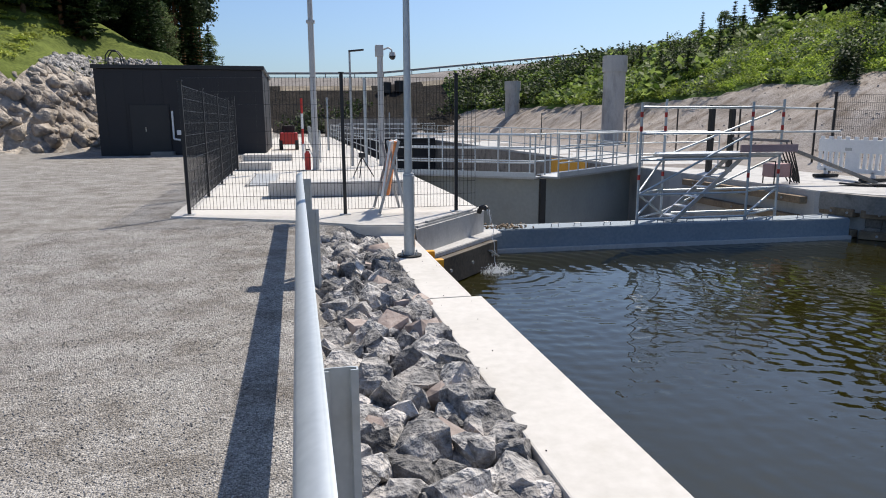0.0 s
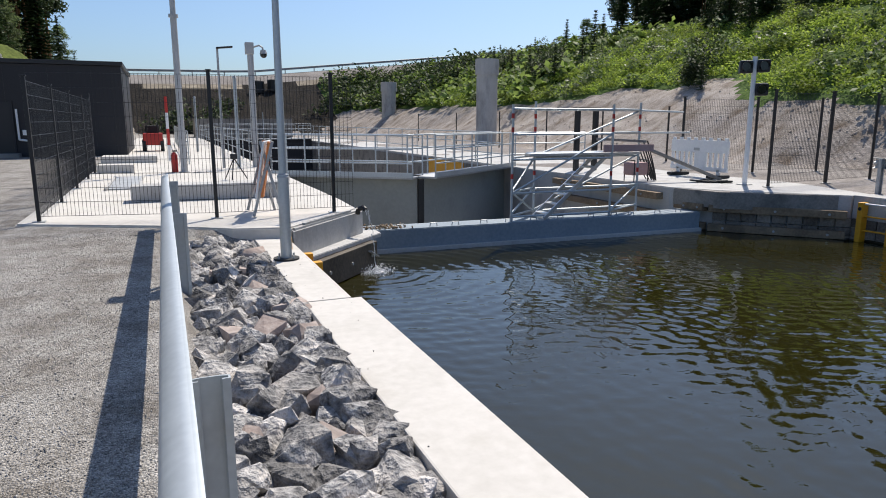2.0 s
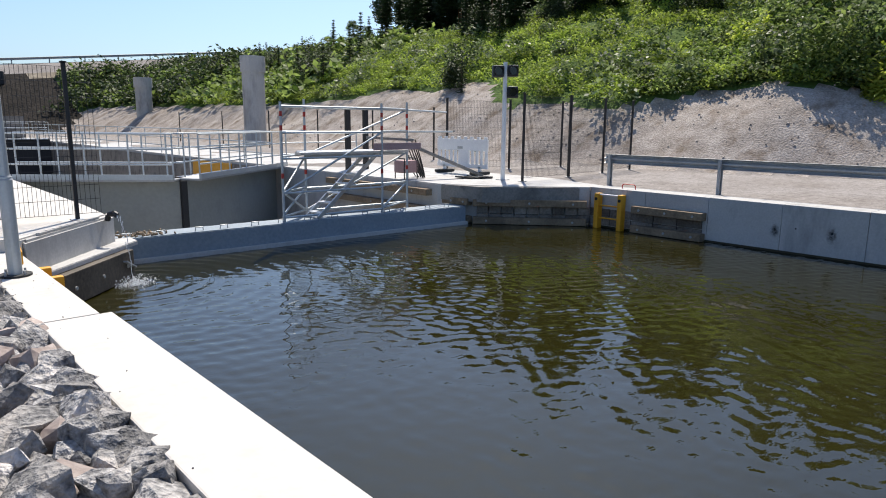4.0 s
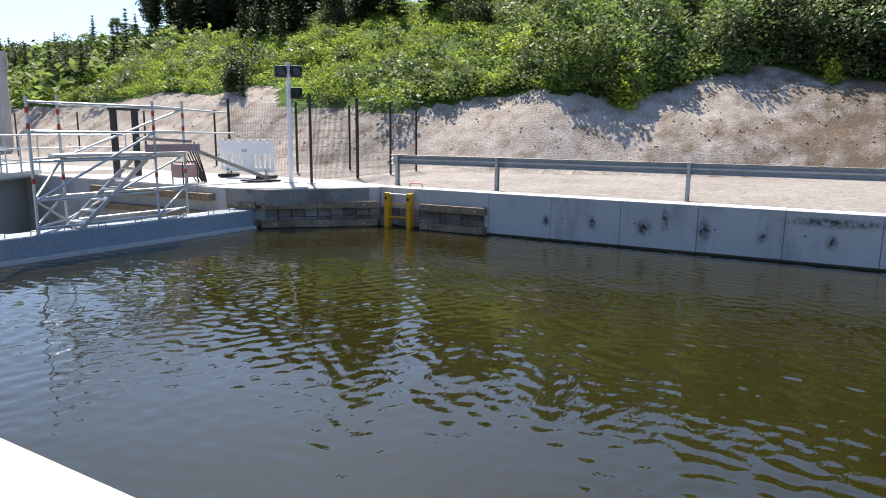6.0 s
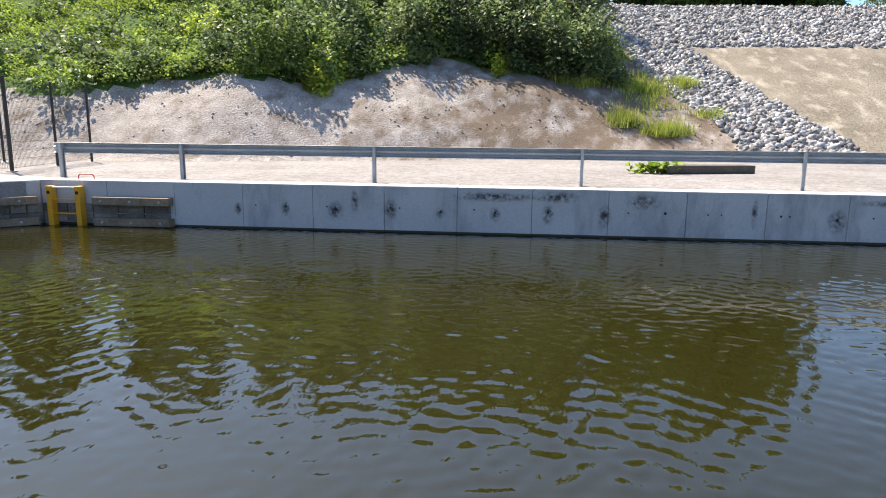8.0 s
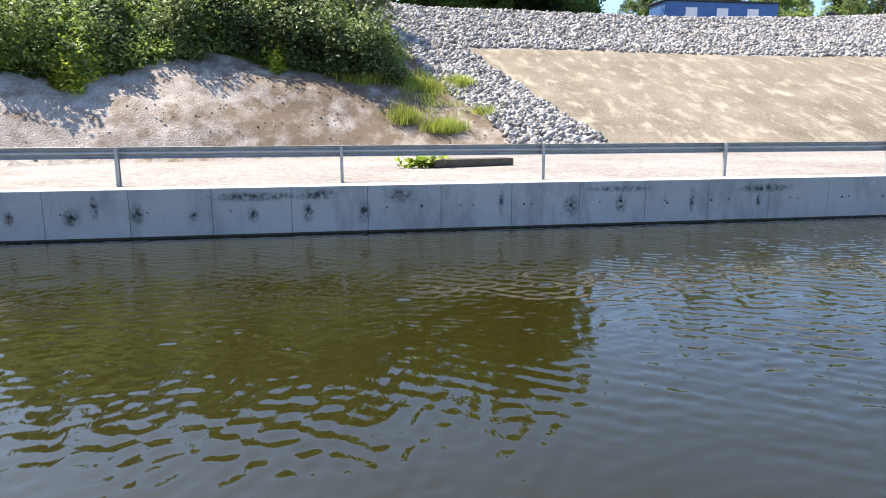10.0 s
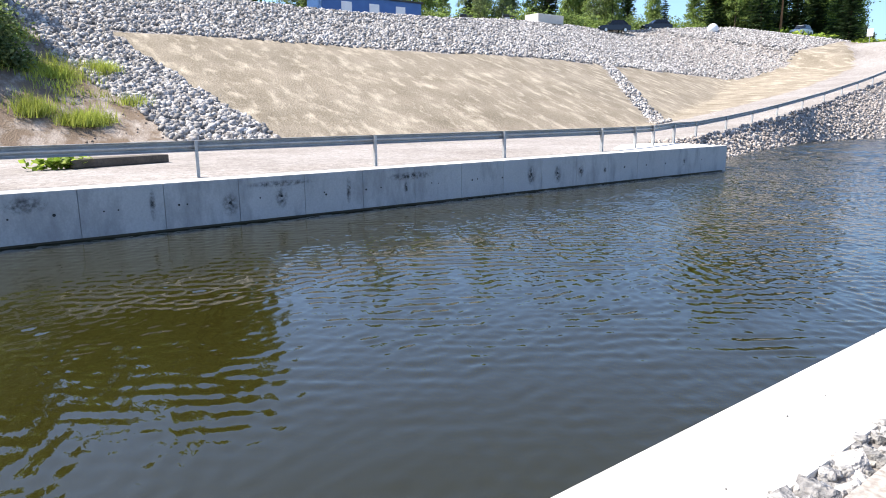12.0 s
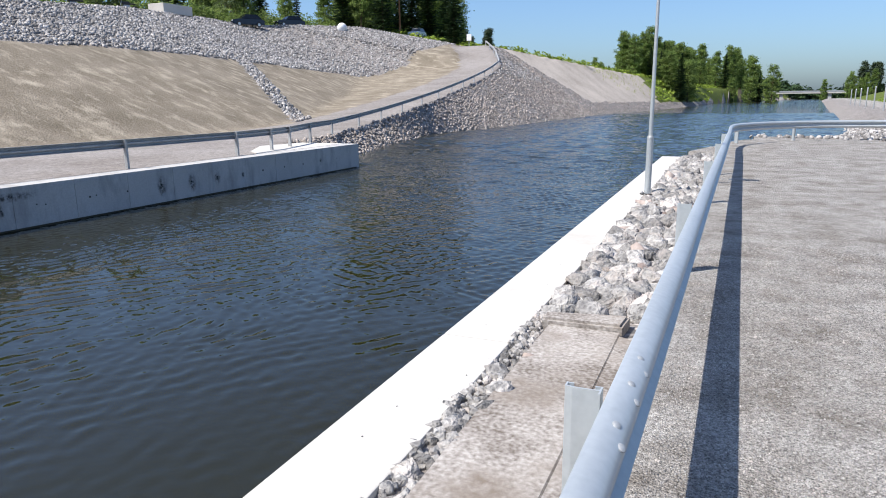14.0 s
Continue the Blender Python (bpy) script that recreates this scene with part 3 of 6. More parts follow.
for v, f in (near_sheet, far_sheet, rest_sheet):
    V.append(v), F.append(f + base)
    base += len(v)
water = soup("water", np.concatenate(V), np.concatenate(F), WATER)
water.data.polygons.foreach_set("use_smooth", [True] * len(water.data.polygons))
tagged(water, "dark olive rippled canal water", "water", kind="structure")

# ---- canal walls ----
wall_near = tagged(new("wall_near"), "pale new concrete quay wall along the stones", "wall", kind="structure")
joints = [-21.4, -16.9, -11.2, -5.5, 0.2, 6.05]
for a, b in zip(joints[:-1], joints[1:]):
    bm = B()
    box(bm, (0.5, b - a - 0.012, 2.4), (1.13, (a + b) / 2, -0.11 - 1.2), bevel=0.012)
    part("panel", bm, CONCRETE_NEW, wall_near)
bm = B()
box(bm, (0.42, 3.6, 2.4), (1.09, 7.87, -0.112 - 1.2), bevel=0.012)
part("panel", bm, CONCRETE_NEW, wall_near)

FACE = 12.12
wall_far = tagged(new("wall_far"), "grey concrete quay wall with tie-hole stains", "wall", kind="structure")
edges = [9.3]
while edges[-1] > -21.5:
    edges.append(edges[-1] - 1.35)
edges[-1] = -22.6
for a, b in zip(edges[1:], edges[:-1]):
    bm = B()
    box(bm, (0.56, b - a - 0.007, 2.6), (FACE + 0.28 + rng.uniform(0, 0.006), (a + b) / 2, 0.0 - 1.3), bevel=0.006)
    part("panel", bm, CONCRETE, wall_far)
bm = B()
prism(bm, [(FACE + 0.57, -22.55), (14.6, -22.55), (14.9, -20.5), (13.6, -18.4), (FACE + 0.57, -17.6)], -0.9, 0.006)
part("end_slab", bm, CONCRETE_NEW, wall_far)


def tie_hole(y, z, r, smear):
    """A plugged tie hole with a damp dark patch that runs down."""
    bm = B()
    rod(bm, (FACE - 0.004, y, z), (FACE + 0.01, y, z), r * 0.35, seg=10)
    hole = part("tie_hole", bm, BLACK, wall_far)
    if smear:
        bm = B()
        w, h = r * rng.uniform(1.6, 2.4), r * rng.uniform(2.4, 4.0)
        bm.faces.new([bm.verts.new((FACE - 0.0025, y + a * w, z - 0.03 + b * h)) for a, b in ((-1, -1), (1, -1), (1, 1), (-1, 1))])
        part("damp_stain", bm, STAIN, wall_far)


for i, y in enumerate(np.arange(5.4, -22, -0.98)):
    tie_hole(y + rng.uniform(-0.06, 0.06), -0.42 + rng.uniform(-0.03, 0.03), rng.choice([0.04, 0.06, 0.075]), rng.random() < 0.62)
for i, y in enumerate(np.arange(5.0, -12, -1.37)):
    bm = B()
    rod(bm, (FACE - 0.004, y, -0.40), (FACE + 0.01, y, -0.40), 0.016, seg=8)
    part("tie_hole", bm, BLACK, wall_far)
for y, z, w, h in ((0.5, -0.16, 0.9, 0.10), (-0.6, -0.14, 0.5, 0.12), (-2.1, -0.2, 0.35, 0.16), (-6.4, -0.15, 0.8, 0.07), (-9.5, -0.2, 0.7, 0.1), (3.1, -0.3, 0.08, 0.25), (-4.0, -0.35, 0.06, 0.3), (-7.9, -0.4, 0.07, 0.3)):
    bm = B()
    bm.faces.new([bm.verts.new((FACE - 0.0022, y + a * w, z + b * h)) for a, b in ((-1, -1), (1, -1), (1, 1), (-1, 1))])
    part("damp_stain", bm, STAIN, wall_far)

# dark strip painted in for the wall's shadow line and wet foot
bm = B()
box(bm, (0.02, 31.6, 0.07), (FACE + 0.006, -6.6, WATER_Z))
part("wet_shadow_band", bm, MUD, wall_far, "dark strip painting wet and shadow at the waterline")

# ---- lock heads ----
platform = tagged(new("lock_platform_near"), "pale concrete lock platform on the yard side", "platform", kind="structure")
bm = B()
prism(bm, [(-2.05, 10.95), (-0.3, 10.1), (0.62, 9.45), (1.34, 9.28), (2.66, 10.85), (2.72, 12.2), (2.72, 60), (-2.05, 60)], -2.8, 0.03, bevel=0.02)
part("slab", bm, CONCRETE_NEW, platform)
bm = B()
prism(bm, [(1.36, 9.18), (2.74, 10.80), (2.74, 11.1), (1.36, 9.4)], -0.40, 0.012, bevel=0.03)
part("side_course", bm, CONCRETE, platform)
bm = B()
prism(bm, [(1.40, 9.00), (3.02, 10.72), (3.02, 11.05), (2.66, 11.05), (1.40, 9.5)], -0.43, -0.37, bevel=0.01)
part("ledge", bm, CONCRETE, platform)
for k in range(9):        # cast ribs along the sloping top edge
    f = 0.16 + 0.075 * k
    bm = B()
    box(bm, (0.05, 0.2, 0.03), (1.40 + 1.34 * f, 9.34 + 1.55 * f, 0.03), (0, 0, -40), bevel=0.006)
    part("rib", bm, CONCRETE, platform)
platform_far = tagged(new("lock_platform_far"), "grey concrete lock head on the far bank", "platform", kind="structure")
bm = B()
prism(bm, [(10.0, 60), (10.0, 12.0), (10.45, 11.1), (12.1, 9.32), (12.7, 9.32), (13.4, 11.5), (13.4, 60)], -2.8, -0.01, bevel=0.02)
part("slab", bm, CONCRETE, platform_far)
bm = B()
prism(bm, [(10.02, 11.9), (10.3, 10.85), (10.75, 10.45), (12.2, 9.28), (12.3, 9.6), (10.9, 11.0), (10.3, 12.0)], -0.36, -0.02, bevel=0.015)
part("nose_course", bm, CONCRETE_STAIN, platform_far)
bm = B()
box(bm, (7.2, 0.3, 0.7), (6.35, 60.2, -0.3))
part("end_wall", bm, CONCRETE_STAIN, platform_far)
bm = B()
prism(bm, [(2.4, 60), (10.4, 60), (10.4, 64), (2.4, 64)], -2.8, 1.6)
part("upper_sill", bm, CONCRETE_STAIN, platform_far)
for k in range(5):        # construction joints on the angled face
    f = (k + 0.5) / 5
    bm = B()
    box(bm, (0.02, 0.02, 0.42), (10.45 + 1.65 * f - 0.02, 11.1 - 1.78 * f - 0.02, -0.6), (0, 0, 45))
    part("joint", bm, CONCRETE_STAIN, platform_far)

for x, y0 in ((9.985, 20.2), (2.735, 19.6)):        # thin darker linings put the chamber's shade into the colour
    bm = B()
    box(bm, (0.03, 60 - y0, 2.2), (x, (60 + y0) / 2, -1.2))
    part("shaded_chamber_face", bm, CONCRETE_STAIN, platform_far if x > 5 else platform)
MASONRY = material("stained_masonry", (0.11, 0.092, 0.075), (0.27, 0.24, 0.21), rough=0.9, grain=25, stain=2.5, bump=0.5, depth=0.01, spread=0.35)
for k in range(9):        # stained blocks of the angled face, between the fenders
    f = (k + 0.5) / 9
    for z, h in ((-0.53, 0.17), (-0.715, 0.17)):
        bm = B()
        box(bm, (0.255, 0.06, h), (10.36 + 1.72 * f, 11.10 - 1.84 * f, z), (0, 0, -47), bevel=0.008)
        part("block", bm, MASONRY, platform_far)
for k in range(5):        # and of the wall behind the ladder
    for z, h in ((-0.53, 0.17), (-0.715, 0.17)):
        bm = B()
        box(bm, (0.05, 0.50, h), (12.105, 9.02 - 0.52 * k, z), bevel=0.008)
        part("block", bm, MASONRY, wall_far)
# yard slab frames and low kerb block
kerb_block = thing("concrete_block", (0.55, 13.2, 0.03), "long low grey concrete block on the lock platform", "block")
bm = B()
box(bm, (2.5, 0.5, 0.28), (0, 0, 0.14), bevel=0.02)
part("block", bm, CONCRETE, kerb_block)
for x, y, w, d in ((-1.2, 25.5, 1.7, 1.2), (-1.35, 20.6, 0.9, 0.6)):
    plinth = thing("concrete_plinth", (x, y, 0.03), "low pale concrete plinth on the lock platform", "plinth", group="plinths")
    bm = B()
    box(bm, (w, d, 0.22), (0, 0, 0.11), bevel=0.02)
    part("plinth", bm, CONCRETE_NEW, plinth)
hatch = thing("hatch_frame", (-0.95, 17.0, 0.03), "long steel hatch cover in the concrete platform", "hatch")
bm = B()
box(bm, (0.55, 3.2, 0.03), (0, 0, 0.015), bevel=0.004)
part("cover", bm, ZINC_OLD, hatch)
for sx in (-0.31, 0.31):
    bm = B()
    box(bm, (0.05, 3.3, 0.05), (sx, 0, 0.025), bevel=0.004)
    part("edge_bar", bm, CONCRETE, hatch)

# sill beam across the lock mouth
beam = thing("sill_beam", (6.35, 11.45, -2.0), "blue-grey concrete stop beam across the lock mouth", "beam")
bm = B()
prism(bm, [(-3.75, -0.02), (3.75, -0.28), (3.75, 0.26), (-3.75, 0.52)], 0, 1.55, bevel=0.015)
part("beam", bm, BLUE_GREY, beam)
bm = B()
prism(bm, [(-3.75, -0.10), (3.75, -0.36), (3.75, -0.285), (-3.75, -0.025)], 1.05, 1.22, bevel=0.01)
part("lower_ledge", bm, CONCRETE, beam)
for i in range(13):
    bm = B()
    x = -3.3 + i * 0.55 + rng.uniform(-0.1, 0.1)
    y = 0.1 - 0.26 * (x + 3.75) / 7.5
    tube(bm, [(x - 0.07, y, 1.55), (x - 0.06, y, 1.61), (x + 0.06, y, 1.61), (x + 0.07, y, 1.55)], 0.009)
    part("lifting_loop", bm, ZINC_OLD, beam)
bm = B()
prism(bm, [(2.7, 11.3), (10.2, 11.1), (10.2, 60), (2.7, 60)], -2.9, -2.3)
chamber_floor = tagged(part("chamber_floor", bm, CONCRETE_STAIN), "dark damp concrete lock chamber floor", "floor", kind="structure")

# ---- the old slab beside the rail ----
slab = thing("old_slab", (0.47, -3.6, -0.2), "weathered stained old concrete slab beside the guardrail", "slab")
bm = B()
prism(bm, [(-0.27, -2.35), (0.25, -2.35), (0.27, 2.6), (-0.27, 2.6)], -0.1, 0.10, bevel=0.005)
part("slab", bm, CONCRETE_OLD, slab)
bm = B()
prism(bm, [(-0.30, -2.62), (0.32, -2.50), (0.30, -2.34), (-0.28, -2.36)], -0.1, 0.15, bevel=0.02)
part("end_kerb", bm, CONCRETE_OLD, slab)
bm = B()
prism(bm, [(-0.44, -2.2), (-0.268, -2.3), (-0.268, 2.6), (-0.44, 2.6)], -0.1, 0.094, bevel=0.005)
part("side_strip", bm, CONCRETE_OLD, slab)

# ---- guardrails ----
W_BEAM = [(0.0, 0.0), (0.035, 0.015), (0.078, 0.045), (0.083, 0.075), (0.06, 0.10), (0.015, 0.135), (0.012, 0.155), (0.015, 0.175), (0.055, 0.20), (0.078, 0.222), (0.083, 0.242),
          (0.080, 0.262), (0.070, 0.280), (0.052, 0.296), (0.030, 0.306), (0.008, 0.31), (0.0, 0.306)]
W_BEAM = W_BEAM + [(a - 0.006, b) for a, b in W_BEAM[::-1]]
SIGMA = [(-0.06, -0.03), (-0.06, 0.03), (-0.035, 0.03), (-0.035, 0.024), (-0.054, 0.024), (-0.054, 0.006), (-0.03, 0.0), (0.03, 0.0), (0.054, 0.006), (0.054, 0.024),
         (0.035, 0.024), (0.035, 0.03), (0.06, 0.03), (0.06, -0.0), (0.034, -0.006), (-0.034, -0.006), (-0.054, -0.004), (-0.054, -0.03)]
SIGMA = [(a, -b) for a, b in SIGMA]


def rail_post(parent, at, yaw, height, skin):
    bm = B()
    c, s = math.cos(yaw), math.sin(yaw)
    outline = [(at[0] + a * c - b * s, at[1] + a * s + b * c) for a, b in SIGMA]
    prism(bm, outline, at[2] - 0.35, at[2] + height)
    post = part("post", bm, skin, parent)
    return post


def guardrail(name, label, path, side, posts, skin, lap=4.0, bolts=False, deep=0.31):
    """A steel W-beam on C-posts. path: top edge line; side: +1 where the traffic face lies to the right of the way."""
    rail = thing(name, (0, 0, 0), label, "guardrail")
    prof = [(side * a, (b - 0.31) * deep / 0.31) for a, b in W_BEAM]
    run, piece = 0.0, [path[0]]
    for p, q in zip(path[:-1], path[1:]):
        run += math.dist(p, q)
        piece.append(q)
        if run >= lap or q is path[-1]:
            bm = B()
            sweep(bm, prof, piece)
            part("beam", bm, skin, rail, smooth=True)
            run, piece = 0.0, [q]
    for x, y, z, yaw, h in posts:
        post = rail_post(rail, (x, y, z), yaw, h, skin)
        if bolts and abs(y + 3.35) < 0.1:
            for bx, by, bz in ((-0.205, -3.5, 0.688), (-0.23, -3.42, 0.668), (-0.205, -3.28, 0.688), (-0.23, -3.2, 0.668), (-0.205, -3.0, 0.688), (-0.23, -2.92, 0.668)):
                bm = B()
                bmesh.ops.create_uvsphere(bm, u_segments=12, v_segments=7, radius=0.014, matrix=pose(bx, by, bz, 0, -35, 0) @ Matrix.Diagonal((1, 1.2, 0.5, 1)))
                part("bolt", bm, ZINC_OLD, post, smooth=True)
    return rail


near_path = [(float(np.interp(y, (-20, -8, -3, 1), (-0.33, -0.2, -0.155, -0.105))), y, 0.70) for y in np.arange(10.2, -22.6, -1.0)] + [(-0.36, -23.4, 0.70)]
for i in range(1, 9):
    a = i / 8 * radians(82)
    near_path.append((-0.36 - 5.2 * (1 - math.cos(a)), -23.4 - 5.2 * math.sin(a), 0.70))
lx, ly, _ = near_path[-1]
near_path += [(lx - 2 * k * math.sin(radians(82)), ly - 2 * k * math.cos(radians(82)), 0.70) for k in range(1, 9)]
near_posts = [(-0.045 - max(0, -y - 4) * 0.012, y, 0, 0, 0.62) for y in (10.0, 6.65, 2.65, -1.35, -3.35, -7.5, -11.8, -15.8, -19.8)]
near_posts += [(-0.55, -26.0, 0, -0.35, 0.62), (-2.4, -28.0, 0, -0.9, 0.62)] + [(lx - 2 - 4 * k, ly - 0.35 - 0.55 * k, 0, -1.4, 0.62) for k in range(4)]
guardrail("guardrail", "galvanised steel guardrail along the gravel yard", near_path, 1, near_posts, ZINC, bolts=True, deep=0.26)

far_path = [(12.98, y, 0.69) for y in (9.6, 8.0, 6.8, 4.9, 2.9, 0.9, -1.07, -3.07, -5.06, -7.06, -9.06, -11.06, -13.05, -15, -17.0)]
far_line = [(13.25, -19.0), (13.75, -20.8), (14.5, -23.0)]
far_path += [(x, y, 0.69 + 0.04 * (i > 1)) for i, (x, y) in enumerate(far_line)]
ramp_posts = []
ramp_rail = [(r[0], r[1] - 2.45, r[2]) for r in RAMP[::-1]][1:]
ry = [r[0] for r in ramp_rail]
stops = list(np.arange(-28.3, -80, -4.6)) + [-82, -84.5, -87, -89.5, -92.3]
for y in stops:
    x, z = np.interp(y, ry[::-1], [r[1] for r in ramp_rail][::-1]), np.interp(y, ry[::-1], [r[2] for r in ramp_rail][::-1])
    far_path.append((float(x), float(y), float(z) + 0.68))
    ramp_posts.append((float(x) + 0.06, float(y), float(z) - 0.05, 0, 0.68))
far_posts = [(12.95, y, -0.02, 0, 0.70) for y in (9.4, 6.82, 2.9, -1.08, -5.07, -9.07, -13.05, -17.0, -19.0, -20.6)] + [(14.5, -23.0, -0.05, 0, 0.7)] + ramp_posts
far_posts = [(x + (0.3 if y == -19.0 else 0.75 if y == -20.6 else 0), y, z, a, h) for x, y, z, a, h in far_posts]
guardrail("guardrail", "weathered steel guardrail along the far road", far_path, -1, far_posts, ZINC_OLD, deep=0.21)

# ---- stones ----
def hull(n, squash, seed):
    """Vertices and triangles of an angular stone about 1 m across."""
    r = np.random.default_rng(seed)
    corners = np.array([(i, j, k) for i in (-1, 1) for j in (-1, 1) for k in (-1, 1)], dtype=float) * 0.36
    p = corners + r.uniform(-0.15, 0.12, (8, 3))
    q = r.normal(size=(n, 3))
    p = np.concatenate([p, q / np.linalg.norm(q, axis=1)[:, None] * r.uniform(0.42, 0.54, (n, 1))])
    p = p * np.array([1.05, r.uniform(0.65, 0.95), squash])
    bm = B()
    for q in p:
        bm.verts.new(q)
    bmesh.ops.convex_hull(bm, input=bm.verts[:])
    bmesh.ops.delete(bm, geom=[v for v in bm.verts if not v.link_faces], context="VERTS")
    bmesh.ops.triangulate(bm, faces=bm.faces[:])
    bm.verts.index_update()
    v, f = np.array([q.co[:] for q in bm.verts]), np.array([[q.index for q in g.verts] for g in bm.faces])
    bm.free()
    return v, f


def turns(n, r, tilt=3.14):
    """Random rotation matrices, n of them."""
    a, b, c = r.uniform(0, 6.283, n), r.uniform(-tilt, tilt, n), r.uniform(-tilt, tilt, n)
    ca, sa, cb, sb, cc, sc = np.cos(a), np.sin(a), np.cos(b), np.sin(b), np.cos(c), np.sin(c)
    m = np.empty((n, 3, 3))
    m[:, 0, 0], m[:, 0, 1], m[:, 0, 2] = ca * cb, ca * sb * sc - sa * cc, ca * sb * cc + sa * sc
    m[:, 1, 0], m[:, 1, 1], m[:, 1, 2] = sa * cb, sa * sb * sc + ca * cc, sa * sb * cc - ca * sc
    m[:, 2, 0], m[:, 2, 1], m[:, 2, 2] = -sb, cb * sc, cb * cc
    return m


def strew(name, places, sizes, shapes, mat, r, tilt=3.14, parent=None):
    """Many stones in one mesh."""
    V, F, base = [], [], 0
    which = r.integers(0, len(shapes), len(places))
    for k, (v, f) in enumerate(shapes):
        sel = np.where(which == k)[0]
        if not len(sel):
            continue
        m = turns(len(sel), r, tilt)
        w = np.einsum("nij,vj->nvi", m, v) * sizes[sel, None, None] + places[sel, None, :]
        V.append(w.reshape(-1, 3))
        F.append((f[None] + (np.arange(len(sel)) * len(v))[:, None, None] + base).reshape(-1, 3))
        base += len(sel) * len(v)
    return soup(name, np.concatenate(V), np.concatenate(F), mat, parent)


ROUGH_SHAPES = [hull(11, s, 40 + i) for i, s in enumerate((0.62, 0.7, 0.8, 0.55, 0.75, 0.66, 0.9, 0.6, 0.72, 0.58))]
SMALL_SHAPES = [hull(2, s, 80 + i) for i, s in enumerate((0.7, 0.8, 0.6, 0.75))]

stone_bank = tagged(new("stone_bank"), "bank of angular grey blasted stones beside the quay", "stones", kind="structure")
r = np.random.default_rng(3)
meshes = []
for k, (v, f) in enumerate(ROUGH_SHAPES):
    for mat in (STONE, STONE_PINK):
        me = bpy.data.meshes.new("stone")
        me.from_pydata(v.tolist(), [], f.tolist())
        me.materials.append(mat)
        meshes.append(me)
spots = []
for layer, (gap, lo, hi, zz) in enumerate(((0.13, 0.11, 0.2, -0.25), (0.15, 0.13, 0.30, -0.165))):
    for y in np.arange(-21.4, 9.3, gap * 1.05):
        for x in np.arange(0.0, 0.93, gap):
            if -6.3 < y < -0.9 and x < 0.72:
                continue
            px, py = x + r.uniform(-0.06, 0.06), y + r.uniform(-0.07, 0.07)
            size = r.uniform(lo, hi) if not (-6.3 < y < -0.9) else r.uniform(0.09, 0.18)
            if px + size * 0.6 > 0.92:
                px = 0.92 - size * 0.6
            if px - size * 0.4 < -0.05:
                px = -0.05 + size * 0.4
            if y > 8.6 and px + py > 9.75:
                continue
            spots.append((px, py, zz - 0.05 * max(0, px - 0.3) + r.uniform(-0.03, 0.05), size, layer))
near_first = sorted((s for s in spots if 1.4 < s[1] < 9.4 and s[4] == 1), key=lambda s: abs(s[1] - 3.2))[:290]
chosen = set(near_first)
rest = [s for s in spots if s not in chosen]
for x, y, z, size, _ in near_first:
    ob = new("stone", meshes[2 * int(r.integers(0, 10)) + (1 if r.random() < 0.09 else 0)])
    ob.parent = stone_bank
    ob.matrix_basis = Matrix.LocRotScale((x, y, z), Euler((r.uniform(-0.7, 0.7), r.uniform(-0.7, 0.7), r.uniform(0, 6.28))),
                                         Vector((size * r.uniform(0.95, 1.25), size * r.uniform(0.95, 1.25), size * r.uniform(0.9, 1.15))))
pr = np.array([s[:3] for s in rest])
pink = r.random(len(rest)) < 0.045
sz = np.array([s[3] for s in rest]) * 1.12
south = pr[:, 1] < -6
# stones south of y -6 coloured paler, as if in full sun
for sel, mat, label in ((~pink & ~south, STONE, "angular grey blasted stones"), (~pink & south, STONE_PALE, "flat blasted stones, sunlit look put into a paler tone")):
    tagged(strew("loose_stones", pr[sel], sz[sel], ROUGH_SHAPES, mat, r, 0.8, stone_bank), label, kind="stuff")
tagged(strew("loose_stones", pr[pink], sz[pink], ROUGH_SHAPES, STONE_PINK, r, 0.8, stone_bank), "pinkish granite stones", kind="stuff")

n = 620
p = np.stack([r.uniform(0.74, 0.90, n), r.uniform(-6.3, -0.9, n), np.full(n, -0.15) + r.uniform(-0.01, 0.02, n)], 1)
tagged(strew("rubble", p, r.uniform(0.03, 0.10, n), ROUGH_SHAPES, STONE_PALE, r, 3.1, stone_bank), "grey rubble between slab and wall", kind="stuff")

n = 110
p = np.stack([r.normal(3.3, 0.22, n), 11.62 + r.normal(0, 0.1, n), -0.445 + np.abs(r.normal(0, 0.025, n))], 1)
tagged(strew("rubble_heap", p, r.uniform(0.015, 0.055, n), ROUGH_SHAPES, TIMBER, r), "small heap of rubble on the stop beam", "rubble", kind="stuff")

# coarse grit on the yard
n = 44000
px = np.concatenate([r.uniform(-3.4, -0.22, n // 2), r.uniform(-2.0, -0.2, n // 2)])
py = np.concatenate([r.uniform(1.8, 10, n // 2), r.uniform(-9, -2.4, n // 2)])
pz = land(px, py)[0] + 0.001
tagged(strew("gravel_grit", np.stack([px, py, pz], 1), r.uniform(0.004, 0.013, n), SMALL_SHAPES, STONE_PALE, r), "loose grey gravel grit on the yard", "gravel", kind="stuff")
n = 50
px, py = r.uniform(0.9, 1.25, n) , r.uniform(-8, 8, n)
tagged(strew("grit", np.stack([px, py, np.full(n, -0.107)], 1), r.uniform(0.004, 0.011, n), SMALL_SHAPES, STONE, r), "scattered grit on the quay wall", "gravel", kind="stuff")


def scatter(count, x0, x1, y0, y1, want, r, inside=None):
    x, y = r.uniform(x0, x1, count), r.uniform(y0, y1, count)
    z, k = land(x, y)
    ok = np.isin(k, want)
    if inside is not None:
        ok &= inside(x, y)
    return np.stack([x, y, z], 1)[ok]


